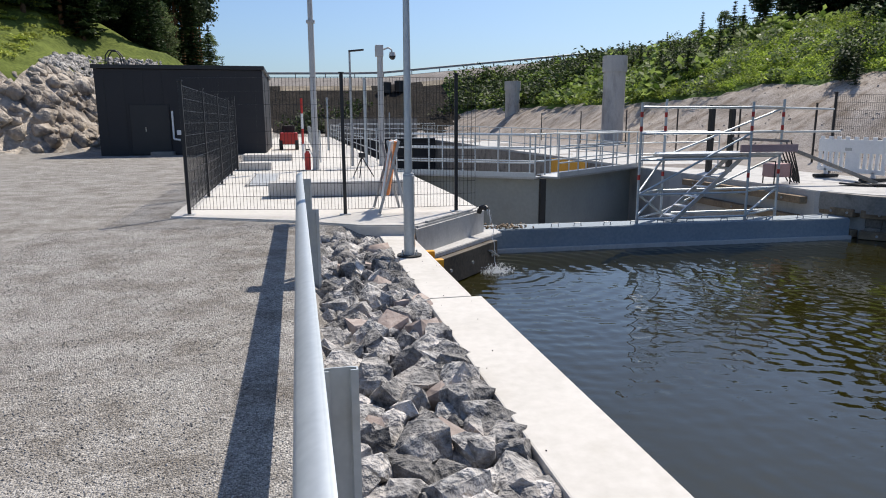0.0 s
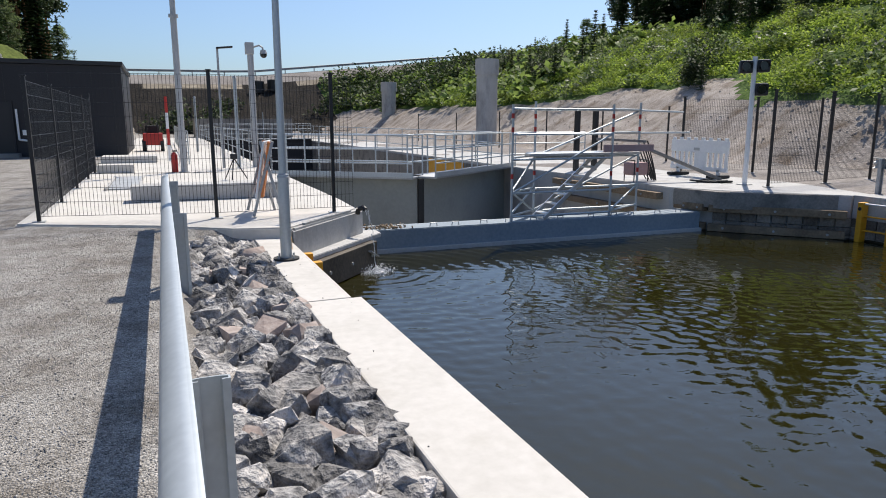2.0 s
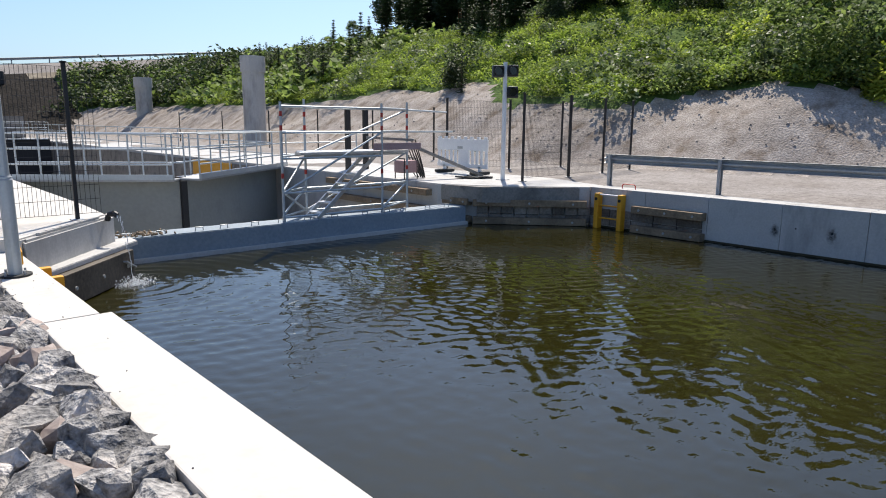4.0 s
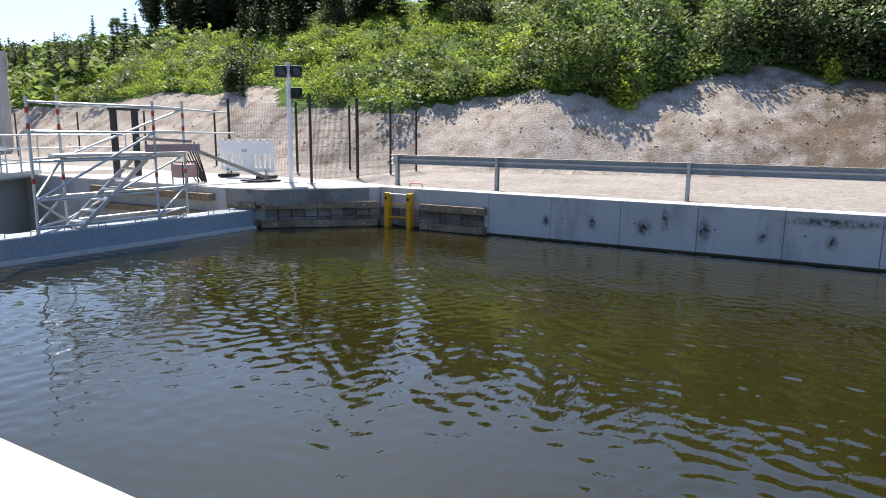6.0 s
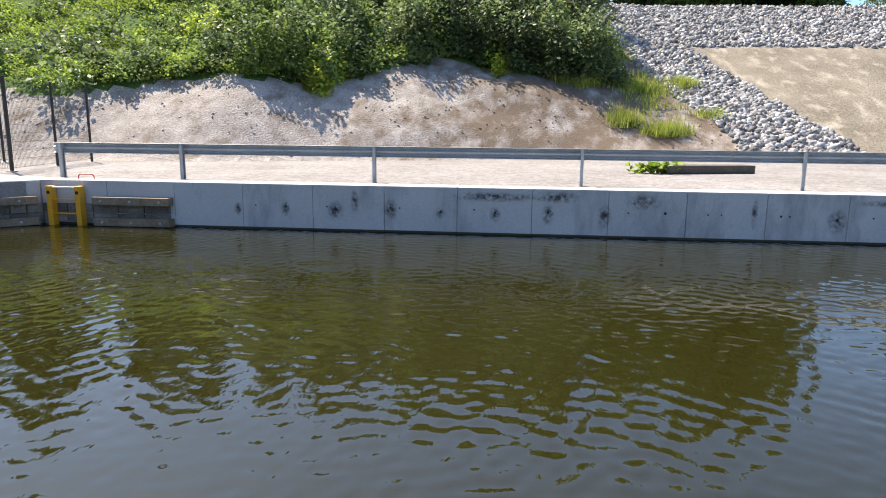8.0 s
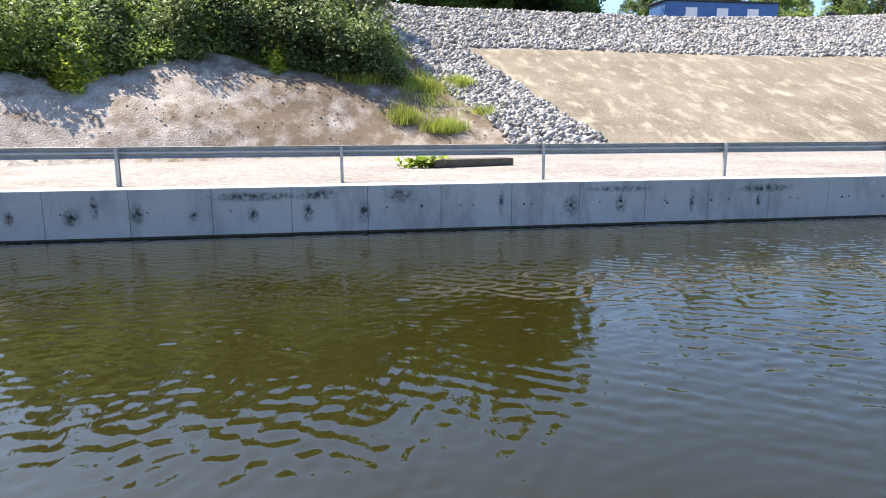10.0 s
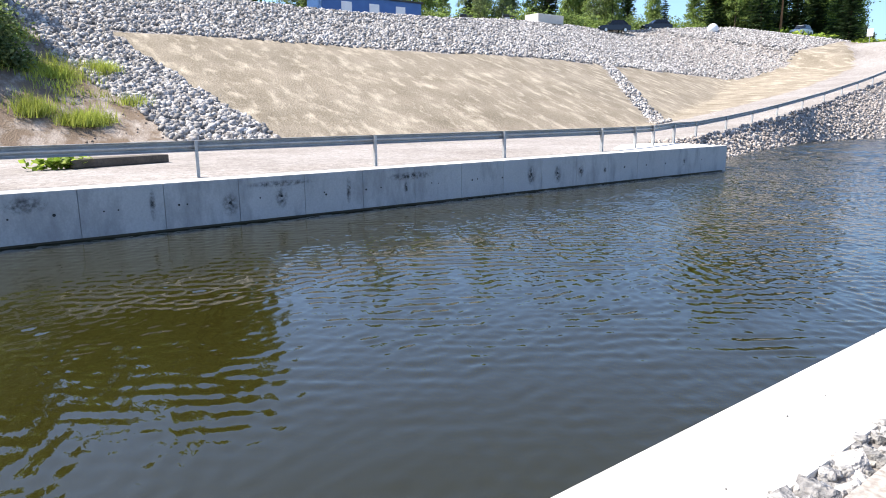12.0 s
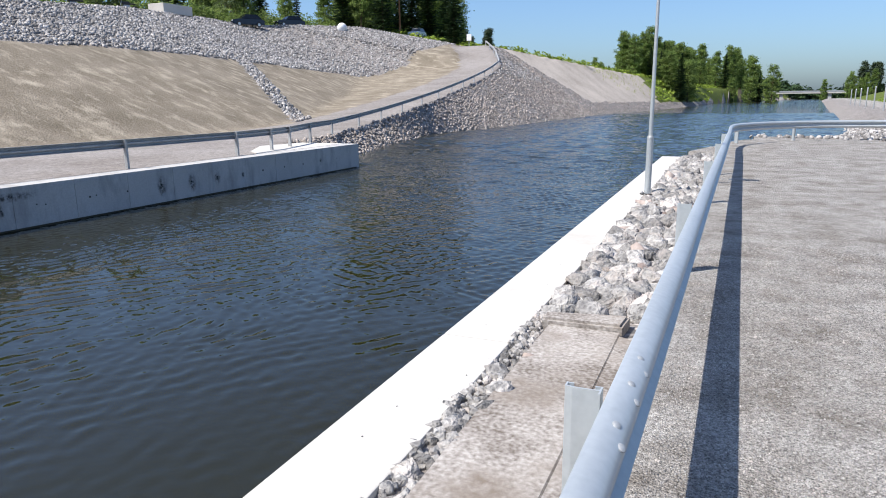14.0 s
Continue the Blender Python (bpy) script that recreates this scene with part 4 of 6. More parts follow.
p = np.concatenate([scatter(52000, 23, 56, -64, 3, [5], r), scatter(14000, 24, 62, -95, -62, [5], r), scatter(1500, 23.5, 34, -14, -6, [5], r)])
p[:, 2] += 0.03
tagged(strew("riprap", p, r.uniform(0.12, 0.33, len(p)), SMALL_SHAPES, STONE_FAR, r), "grey riprap stones covering the dyke", "stones", kind="stuff")
p = np.concatenate([scatter(19000, 12.5, 26, -60, -22.6, [5], r), scatter(14000, 14, 36, -98, -60, [5], r), scatter(900, 12.3, 18, -36, -22.6, [5], r), scatter(26000, 8, 38, -210, -96, [5], r)])
p[:, 2] += 0.02
tagged(strew("riprap", p, r.uniform(0.08, 0.25, len(p)), SMALL_SHAPES, STONE_WARM, r), "pinkish grey riprap stones along the far shore", "stones", kind="stuff")
p = np.concatenate([scatter(2600, -8, 1.2, -60, -21.4, [5], r), scatter(420, -6, 0.4, -34, -28, [0, 5], r, lambda x, y: np.abs(y + 30.6 + 0.35 * (x + 1)) < 0.8)])
p[:, 2] += 0.02
tagged(strew("riprap", p, r.uniform(0.1, 0.24, len(p)), SMALL_SHAPES, STONE_FAR, r), "grey stones along the near shore", "stones", kind="stuff")
p = scatter(1500, -20, -8, 26, 48, [7], r)
p[:, 2] -= 0.1
tagged(strew("rock_outcrop", p, r.uniform(0.3, 1.5, len(p)) * r.uniform(0.5, 1, len(p)), ROUGH_SHAPES, BEDROCK, r, 1.2), "pale broken rock face of the cutting", "rock", kind="stuff")
p = scatter(5200, -16, -9, 40, 52, [7, 8], r, lambda x, y: (wave(x, y, 5, 33) > -0.4) & (land(x, y)[0] < 5.4) & (x > -13.2))
tagged(strew("scree", p, r.uniform(0.1, 0.36, len(p)), SMALL_SHAPES, STONE_PALE, r), "loose broken rock on the cutting", "stones", kind="stuff")
p = scatter(1800, 17, 30, -8, 40, [2], r)
tagged(strew("clods", p, r.uniform(0.03, 0.11, len(p)), SMALL_SHAPES, CLAY, r), "clods and stones on the clay bank", "stones", kind="stuff")


# ---- leaves ----
def leaves(name, centres, sizes, mat, r, droop=0.9, long=1.5, parent=None):
    """Small folded leaves, one island each, in one mesh."""
    n = len(centres)
    shape = np.array([[-0.5, 0, 0], [0, -0.32 / long * 1.3, 0.06], [0.5, 0, -0.08], [0, 0.32 / long * 1.3, 0.06]]) * np.array([long, long, 1])
    w = np.einsum("nij,vj->nvi", turns(n, r, droop), shape) * sizes[:, None, None] + centres[:, None, :]
    f = (np.array([[0, 1, 2, 3]])[None] + (np.arange(n) * 4)[:, None, None]).reshape(-1, 4)
    return soup(name, w.reshape(-1, 3), f, mat, parent)


def clumps(spots, r, per, spread, tall):
    """Leaf places: a rough dome over each spot."""
    n = len(spots)
    u = r.normal(size=(n, per, 3))
    u /= np.linalg.norm(u, axis=2)[:, :, None]
    rad = r.uniform(0.55, 1.05, (n, per, 1))
    s = r.uniform(0.55, 1.3, (n, 1, 1))
    off = u * rad * s * np.array([spread, spread, tall])
    off[:, :, 2] = np.abs(off[:, :, 2]) + 0.05
    return (spots[:, None, :] + off).reshape(-1, 3)


def patch_at(cx, cy, rx, ry, n, r):
    a, q = r.uniform(0, 6.283, n), np.sqrt(r.uniform(0, 1, n))
    x, y = cx + np.cos(a) * q * rx, cy + np.sin(a) * q * ry
    return np.stack([x, y, land(x, y)[0]], 1)


def dense(y, x):      # where the tall shrubs stand
    return wave(x, y, 6, 21) + np.clip((9 - y) / 8, -1.2, 1.2)


r = np.random.default_rng(11)
low = scatter(3600, 20, 42, -5, 62, [3], r)
tall_mask = dense(low[:, 1], low[:, 0]) > 0.35
fern, shrub = low[~tall_mask], low[tall_mask]
c = clumps(fern, r, 110, 0.65, 0.5)
tagged(leaves("undergrowth", c, r.uniform(0.05, 0.12, len(c)), LEAF_LIGHT, r), "bright green undergrowth of ferns and saplings on the slope", "plants", kind="stuff")
keep = wave(shrub[:, 0], shrub[:, 1], 2.2, 51) > -0.15
shrub = shrub[keep]
c = clumps(shrub, r, 84, 0.8, 1.1)
mk = np.repeat(wave(shrub[:, 0], shrub[:, 1], 3.5, 52) + np.clip((4 - shrub[:, 1]) / 8, -0.6, 0.6) < 0, 84)
tagged(leaves("shrub_thicket", c[mk], r.uniform(0.08, 0.17, mk.sum()), LEAF, r), "dense green alder and willow thicket on the slope", "shrubs", kind="stuff")
tagged(leaves("shrub_thicket", c[~mk], r.uniform(0.08, 0.17, (~mk).sum()), LEAF_DARK, r), "dark green alder thicket on the slope", "shrubs", kind="stuff")
near_low = scatter(1500, 21.5, 32, -5.5, 15, [3], r)
c = clumps(near_low, r, 90, 0.5, 0.55)
mk = r.random(len(c)) < np.clip(0.1 + c[:, 1] / 14, 0.1, 0.9)
tagged(leaves("shrub_thicket", c[mk], r.uniform(0.07, 0.14, mk.sum()), LEAF, r), "leafy shrubs above the clay bank", "shrubs", kind="stuff")
tagged(leaves("shrub_thicket", c[~mk], r.uniform(0.07, 0.14, (~mk).sum()), LEAF_DARK, r), "darker leafy shrubs above the clay bank", "shrubs", kind="stuff")
big = scatter(420, 22.2, 38, -4.5, 12, [3], r)[:120]
for mat, sel, label in ((LEAF, big[::2], "round leafy alder bushes above the clay bank"), (LEAF_DARK, big[1::2], "dark leafy alder bushes above the clay bank")):
    c = clumps(sel, r, 520, 1.0, 2.1)
    tagged(leaves("alder_bushes", c, r.uniform(0.08, 0.17, len(c)), mat, r), label, "shrubs", kind="stuff")
mid = scatter(700, 21, 40, 13, 50, [3], r)[:110]
c = clumps(mid, r, 150, 0.9, 1.1)
tagged(leaves("alder_bushes", c, r.uniform(0.10, 0.2, len(c)), LEAF_DARK, r), "dark bushes among the ferns on the slope", "shrubs", kind="stuff")
bright = np.concatenate([patch_at(23.6, 7.1, 0.6, 0.6, 9, r), patch_at(24.6, 6.9, 0.8, 0.6, 8, r), patch_at(28.8, 1.1, 0.5, 0.5, 6, r), patch_at(27, 12.5, 0.8, 0.8, 6, r)])
c = clumps(bright, r, 120, 0.45, 1.35)
c[:, 2] -= 0.25
tagged(leaves("light_shrub", c, r.uniform(0.09, 0.17, len(c)), LEAF_YELLOW, r), "yellow-green shrubs hanging over the clay bank", "shrubs", kind="stuff")
far_low = scatter(1700, 20, 60, 40, 96, [3], r)
c = clumps(far_low, r, 18, 1.1, 1.2)
tagged(leaves("undergrowth", c, r.uniform(0.25, 0.55, len(c)), LEAF, r), "green bushes on the far slope", "shrubs", kind="stuff")
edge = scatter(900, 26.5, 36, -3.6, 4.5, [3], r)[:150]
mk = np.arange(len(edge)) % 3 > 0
# every third clump near-black: the thicket's inner shade put in as leaf colour
for mat, sel, label in ((LEAF_DARK, edge[mk], "tall dark alder thicket at the end of the slope"), (LEAF_DEEP, edge[~mk], "alder thicket leaves with inner shade in their colour")):
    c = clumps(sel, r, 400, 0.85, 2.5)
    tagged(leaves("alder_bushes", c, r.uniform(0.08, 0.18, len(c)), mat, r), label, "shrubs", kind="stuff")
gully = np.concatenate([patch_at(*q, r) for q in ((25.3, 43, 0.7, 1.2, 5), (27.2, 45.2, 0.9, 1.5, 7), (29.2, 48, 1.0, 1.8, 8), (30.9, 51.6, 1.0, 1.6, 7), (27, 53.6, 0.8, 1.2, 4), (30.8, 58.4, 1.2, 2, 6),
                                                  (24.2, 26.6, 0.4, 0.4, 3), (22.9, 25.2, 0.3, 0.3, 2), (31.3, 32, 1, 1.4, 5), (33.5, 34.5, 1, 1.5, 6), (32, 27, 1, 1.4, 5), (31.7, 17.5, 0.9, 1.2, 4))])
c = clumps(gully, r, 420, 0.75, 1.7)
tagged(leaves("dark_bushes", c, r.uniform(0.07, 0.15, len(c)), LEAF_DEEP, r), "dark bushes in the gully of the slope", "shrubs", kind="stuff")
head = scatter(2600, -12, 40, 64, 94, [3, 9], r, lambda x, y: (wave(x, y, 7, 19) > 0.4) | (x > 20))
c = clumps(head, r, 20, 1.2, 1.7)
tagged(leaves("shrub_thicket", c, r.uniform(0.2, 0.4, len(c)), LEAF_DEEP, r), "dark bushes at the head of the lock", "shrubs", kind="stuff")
wild = scatter(2600, -40, -14, 24, 70, [8], r)
c = clumps(wild, r, 60, 0.5, 0.2)
tagged(leaves("grass", c, r.uniform(0.05, 0.12, len(c)), GRASS, r, long=2.2), "green grass on the hill behind the building", "grass", kind="stuff")


def tufts(name, spots, r, per, tall, label):
    n = len(spots) * per
    foot = np.repeat(spots, per, 0) + np.concatenate([r.normal(0, 0.2, (n, 2)), np.zeros((n, 1))], 1)
    h, a, lean = r.uniform(0.5, 1.0, n) * tall, r.uniform(0, 6.283, n), r.uniform(0.1, 0.8, n)
    side = np.stack([np.cos(a), np.sin(a), np.zeros(n)], 1) * 0.014
    tip = foot + np.stack([-np.sin(a) * lean * h, np.cos(a) * lean * h, h], 1)
    return tagged(soup(name, np.stack([foot - side, foot + side, tip], 1).reshape(-1, 3), np.arange(3 * n).reshape(-1, 3), GRASS), label, "grass", kind="stuff")


sp = np.concatenate([patch_at(*q, r) for q in ((26.3, -3.9, 0.4, 0.55, 40), (25.6, -5.4, 0.3, 0.8, 52), (29.8, -5.0, 0.5, 0.8, 70), (31.2, -7.2, 0.6, 0.5, 26), (27.4, -7.3, 0.4, 0.4, 10),
                                                (33.5, -4.3, 0.8, 0.7, 40), (28.9, -2.4, 0.6, 0.9, 36), (27.6, -5.2, 2.2, 1.8, 34), (30.5, -5.6, 1.6, 1.5, 26))])
tufts("grass_tufts", sp, r, 20, 0.5, "yellow-green tall grass tufts on the bank")
sp = np.concatenate([patch_at(36, -128, 8, 18, 500, r), patch_at(28, -160, 12, 30, 500, r)])
tufts("grass_tufts", sp, r, 5, 1.2, "tall grass on the headland")


moor = np.concatenate([scatter(1500, 8, 62, -360, -180, [8], r), scatter(1500, 14, 60, -230, -100, [8], r), scatter(900, -60, -14, -200, -70, [8], r)])
c = clumps(moor, r, 16, 1.3, 0.8)
tagged(leaves("undergrowth", c, r.uniform(0.25, 0.6, len(c)), LEAF_LIGHT, r), "green scrub on the canal banks", "shrubs", kind="stuff")

edge_x, edge_y = r.uniform(60.5, 66, 420), r.uniform(-100, -12, 420)
c = clumps(np.stack([edge_x, edge_y, land(edge_x, edge_y)[0]], 1), r, 70, 1.0, 2.2)
tagged(leaves("bushes", c, r.uniform(0.14, 0.3, len(c)), BIRCH, r), "light green bushes behind the dyke", "shrubs", kind="stuff")


# ---- trees ----
def spruce(h, seed, needle, label):
    r = np.random.default_rng(seed)
    t = thing("spruce", (0, 0, 0), label, "tree")
    bm = B()
    rod(bm, (0, 0, -0.4), (0, 0, h * 0.97), h * 0.016, 0.01, 7)
    part("trunk", bm, BARK, t)
    cs, ss = [], []
    levels = max(int(h * 2.6), 15)
    for i in range(levels):
        f = i / levels
        z = h * (0.05 + 0.95 * f)
        reach = h * 0.21 * (1 - f) ** 0.8 * r.uniform(0.72, 1.12) + 0.06
        start = r.uniform(0, 6.283)
        for k in range(7):
            a = start + k * 0.898 + r.normal(0, 0.22)
            rr = reach * r.uniform(0.55, 1.12)
            m = max(6, int(rr * 26))
            q = np.linspace(0.08, 1, m)
            zb = z + r.uniform(-0.3, 0.3) * h / levels
            wide = 0.16 * rr * (1.15 - q)
            turn_a = a + r.normal(0, 1, m) * wide / np.maximum(rr * q, 0.05)
            pts = np.stack([np.cos(turn_a) * rr * q, np.sin(turn_a) * rr * q, zb - 0.30 * rr * q + 0.22 * rr * q * q - np.abs(r.normal(0, 0.05, m))], 1)
            cs.append(pts)
            ss.append(h * 0.017 * r.uniform(0.7, 1.4, m) + 0.05)
    cs, ss = np.concatenate(cs), np.concatenate(ss)
    leaves("crown", cs, ss, needle, r, 0.6, 1.6, t)
    return t


def broadleaf(h, seed, mat, bark, label, name="birch", spread=0.24, base=0.3):
    r = np.random.default_rng(seed)
    t = thing(name, (0, 0, 0), label, "tree")
    bm = B()
    rod(bm, (0, 0, -0.4), (0.1, 0, h * 0.85), h * 0.014, 0.02, 7)
    tips = []
    for i in range(12):
        a, z = r.uniform(0, 6.283), h * r.uniform(base, 0.85)
        L = h * spread * r.uniform(0.5, 1.0) * (1.15 - z / h)
        tip = (math.cos(a) * L, math.sin(a) * L, z + L * 0.7)
        rod(bm, (0.1 * z / h, 0, z), tip, h * 0.004, 0.01, 5)
        tips.append(tip)
    part("trunk", bm, bark, t)
    k = 95
    f = r.uniform(0, 1, k)
    zz = h * (base + (1 - base) * f)
    rad = h * spread * 0.78 * np.sqrt(np.clip(1 - ((f - 0.38) / 0.66) ** 2, 0.02, 1)) * np.sqrt(r.uniform(0.05, 1, k)) * r.uniform(0.75, 1.2, k)
    a = r.uniform(0, 6.283, k)
    c = np.concatenate([np.stack([np.cos(a) * rad, np.sin(a) * rad, zz], 1), np.array(tips)])
    n = 48
    u = r.normal(size=(len(c), n, 3)) * np.array([1, 1, 0.7]) * h * 0.028
    pts = (c[:, None, :] + u).reshape(-1, 3)
    leaves("crown", pts, r.uniform(0.014, 0.028, len(pts)) * h, mat, r, 1.2, 1.2, t)
    return t


def pine(h, seed):
    return broadleaf(h, seed, NEEDLE_BLUE, PINE_BARK, "tall pine with a bare reddish trunk", "pine", 0.14, 0.45)


def plant(source, x, y, scale=1.0, turn=0.0, sink=0.0):
    z = float(land(np.array([x]), np.array([y]))[0][0]) - sink
    m = pose(x, y, z, 0, 0, turn)
    ob = copy_thing(source, m)
    ob.scale = (scale, scale, scale)
    return ob


SPRUCES = [spruce(9, 1, NEEDLE, "dark green spruce in the woods"), spruce(12, 2, NEEDLE, "tall dark spruce in the woods"), spruce(5, 3, NEEDLE, "young dark spruce on the slope")]
BIRCHES = [broadleaf(11, 4, BIRCH, BARK, "green birch at the wood's edge", "birch", 0.22, 0.05), broadleaf(14, 5, BIRCH, BARK, "tall green birch in the woods", "birch", 0.19, 0.08), broadleaf(8, 6, LEAF_DARK, BARK, "dark green alder on the slope", "alder", 0.3, 0.2)]
PINES = [pine(15, 7), pine(18, 8)]
r = np.random.default_rng(5)


SKYLINE = ((9, 22), (14, 19), (30, 18), (36, 18), (38, 22), (40, 22), (42, 16), (48, 14), (54, 11.5), (60, 10))     # bearing north of east, rise of the treetops


def wood(n, x0, x1, y0, y1, kinds, lo=0.8, hi=1.25, wedge=None, rays=None, skyline=False):
    """n trees in a field; wedge keeps them between two ratios of x to -y, rays between two bearings; skyline grows them to the wood's edge line."""
    while n > 0:
        s, x, y = kinds[int(r.integers(0, len(kinds)))], float(r.uniform(x0, x1)), float(r.uniform(y0, y1))
        size, turn = float(r.uniform(lo, hi)), float(r.uniform(0, 360))
        bearing = math.degrees(math.atan2(y, x))
        if (wedge and not wedge[0] < -x / y < wedge[1]) or (rays and not rays[0] < bearing < rays[1]):
            continue
        if skyline:
            rise = float(along(SKYLINE, bearing)) * r.uniform(0.86, 1.0)
            room = 1.4 + math.tan(radians(rise)) * math.hypot(x, y) - float(land(np.array([x]), np.array([y]))[0][0])
            size = min(size, max(room, 2.0) / HEIGHTS[s.name])
        plant(s, x, y, size, turn, 0.1)
        n -= 1


HEIGHTS = {s.name: h for s, h in zip(SPRUCES + BIRCHES + PINES, (9, 12, 5, 11, 14, 8, 15, 18))}
wood(46, -34, -14.5, 47, 58, SPRUCES[:2] + PINES[:1], 0.9, 1.3)
wood(22, -24, -15.4, 44.6, 50, SPRUCES[:2] + PINES[:1], 0.8, 1.2)
wood(12, -16.5, -13.2, 48, 54, SPRUCES[:2] + PINES, 0.7, 1.1)
wood(14, -14, -9.5, 54, 64, SPRUCES[:2] + BIRCHES[2:], 0.45, 0.75)
wood(22, -40, -13, 58, 82, SPRUCES[:2] + PINES[:1], 0.8, 1.2)        # hill behind the building
wood(30, -15, -9, 60, 78, SPRUCES[:2] + PINES, 0.7, 1.15)
wood(9, -13, -8, 76, 90, [SPRUCES[2], BIRCHES[2], SPRUCES[0]], 0.6, 0.9)
wood(24, 41, 62, 22, 60, SPRUCES[:2] + PINES + BIRCHES, skyline=True)      # hill over the far bank
wood(70, 54, 64, -24, 9, BIRCHES[:2] + BIRCHES[:2] + SPRUCES[1:2], 0.85, 1.2, rays=(-25, 9))      # tall stand up to the hut
wood(44, 34, 45, -4, 22, [SPRUCES[2], BIRCHES[2], BIRCHES[2], BIRCHES[2]], 0.4, 0.72)
wood(30, 38.5, 46, 41, 52, SPRUCES[:2] + PINES, 0.95, 1.3, skyline=True)
for x, y, k, q in ((35, 47, 1, 0.8), (36.5, 45, 1, 1.0), (38, 49, 0, 1.1), (31, 45, 2, 1.2), (33, 52, 2, 1.0), (29, 58, 2, 1.0), (27, 62, 2, 0.9), (38, 34, 1, 0.9), (37, 30, 0, 1.0),
                   (28.2, 42.4, 2, 1.1), (24.8, 40.6, 2, 0.9), (28.8, 51, 2, 0.8), (28.6, 53.8, 2, 0.8), (22.2, 24.2, 2, 0.42), (33.5, 47.4, 2, 0.9), (34, 53.6, 2, 0.8), (33.6, 58.4, 2, 0.7), (26, 46, 2, 0.6), (33, 26, 2, 0.9), (37, 22, 0, 1.0), (36, 17, 2, 1.2), (39, 12, 0, 1.0), (31.3, 32, 0, 0.7), (30.0, 29.2, 2, 1.1), (32.2, 30, 0, 0.8), (33, 27.6, 0, 0.75), (34, 25.6, 0, 0.9), (33.4, 23.6, 0, 0.7),
                   (35.2, 27, 1, 0.6), (34, 32.4, 0, 0.85), (33.2, 20.6, 0, 0.7), (32.4, 34.6, 0, 0.6)):
    plant(SPRUCES[k], x, y, q * (0.6 if y > 40 else 0.75), 40 * k + x)
wood(26, 36, 64, 54, 92, [SPRUCES[2], SPRUCES[2], BIRCHES[2]], 0.3, 0.65)
wood(46, 61, 80, -62, -8, BIRCHES + BIRCHES[2:] + [SPRUCES[0]], 0.45, 0.75)          # behind the dyke
wood(34, 60, 84, -104, -62, BIRCHES + SPRUCES[:2], 0.6, 0.95)
wood(44, 40, 80, -150, -100, BIRCHES + SPRUCES[:2] + PINES[:1], 0.9, 1.3, (0.40, 0.62))
wood(12, 40, 80, -190, -150, PINES[:1] + SPRUCES[2:], 0.5, 0.8, (0.31, 0.40))
wood(210, 8, 60, -360, -185, BIRCHES[:2] + BIRCHES[:2] + SPRUCES[1:2], 0.65, 1.1, (0.058, 0.155))
wood(30, 40, 130, -460, -340, BIRCHES[:2] + SPRUCES[:2], 0.8, 1.2, (0.15, 0.28))
wood(60, -16, 40, -520, -320, BIRCHES[:2] + BIRCHES[:2] + SPRUCES[:2], 1.1, 1.6)
wood(90, -150, -46, -470, -170, BIRCHES[:2] + BIRCHES[:2] + SPRUCES[:2], 0.8, 1.2)
wood(14, -140, -70, -640, -470, SPRUCES[:2] + PINES, 1.2, 1.6)
for s in SPRUCES + BIRCHES + PINES:          # the first of each kind stands in the woods too
    k = (SPRUCES + BIRCHES + PINES).index(s)
    s.matrix_basis = pose(66 + 2 * k, 20 + 3 * k, float(land(np.array([66.0 + 2 * k]), np.array([20.0 + 3 * k]))[0][0]) - 0.1)
p = scatter(9000, -260, 140, -720, -560, list(range(9)), r)[:1500]
c = clumps(p, r, 22, 3.5, 9)
tagged(leaves("far_woods", c, r.uniform(2.0, 3.6, len(c)), NEEDLE, r), "far dark woods closing the canal", "woods", kind="stuff")

# ---- lock gate ----
def handrail(parent, a, b, height=1.05, rails=3, gap=1.0, skin=ZINC):
    """Posts and tubes from a to b under a thing."""
    a, b = Vector(a), Vector(b)
    n = max(1, round((b - a).length / gap))
    for i in range(n + 1):
        p = a.lerp(b, i / n)
        bm = B()
        rod(bm, p, p + Vector((0, 0, height)), 0.021, seg=8)
        part("post", bm, skin, parent)
    for k in range(rails):
        z = Vector((0, 0, height * (k + 1) / rails))
        bm = B()
        rod(bm, a + z, b + z, 0.019, seg=8)
        part("rail", bm, skin, parent)


def gate_leaf(a, b, label, flip):
    gate = thing("lock_gate", (0, 0, 0), label, "gate", group="mitre gate leaves")
    a, b = Vector((*a, 0)), Vector((*b, 0))
    d = (b - a).normalized()
    nrm = Vector((-d.y, d.x, 0))
    bm = B()
    prism(bm, [((a)[0], a[1]), (b[0], b[1]), ((b + nrm * 0.4)[0], (b + nrm * 0.4)[1]), ((a + nrm * 0.4)[0], (a + nrm * 0.4)[1])], -2.32, -0.06, bevel=0.015)
    part("leaf", bm, GATE_GREY, gate)
    m = (a + b) / 2 + nrm * 0.05
    yaw = math.degrees(math.atan2(d.y, d.x))
    bm = B()
    box(bm, ((b - a).length, 0.9, 0.05), (m.x, m.y, -0.02), (0, 0, yaw), bevel=0.006)
    part("walkway", bm, ZINC_OLD, gate)
    bm = B()
    box(bm, ((b - a).length, 0.02, 0.12), (m.x - nrm.x * 0.45, m.y - nrm.y * 0.45, 0.06), (0, 0, yaw), bevel=0.004)
    part("kickboard", bm, ZINC, gate)
    for side in (-0.42, 0.42):
        handrail(gate, tuple(a + nrm * (0.05 + side) + Vector((0, 0, -0.0))), tuple(b + nrm * (0.05 + side) + Vector((0, 0, -0.0))), 1.05, 3, 0.95)
    return gate


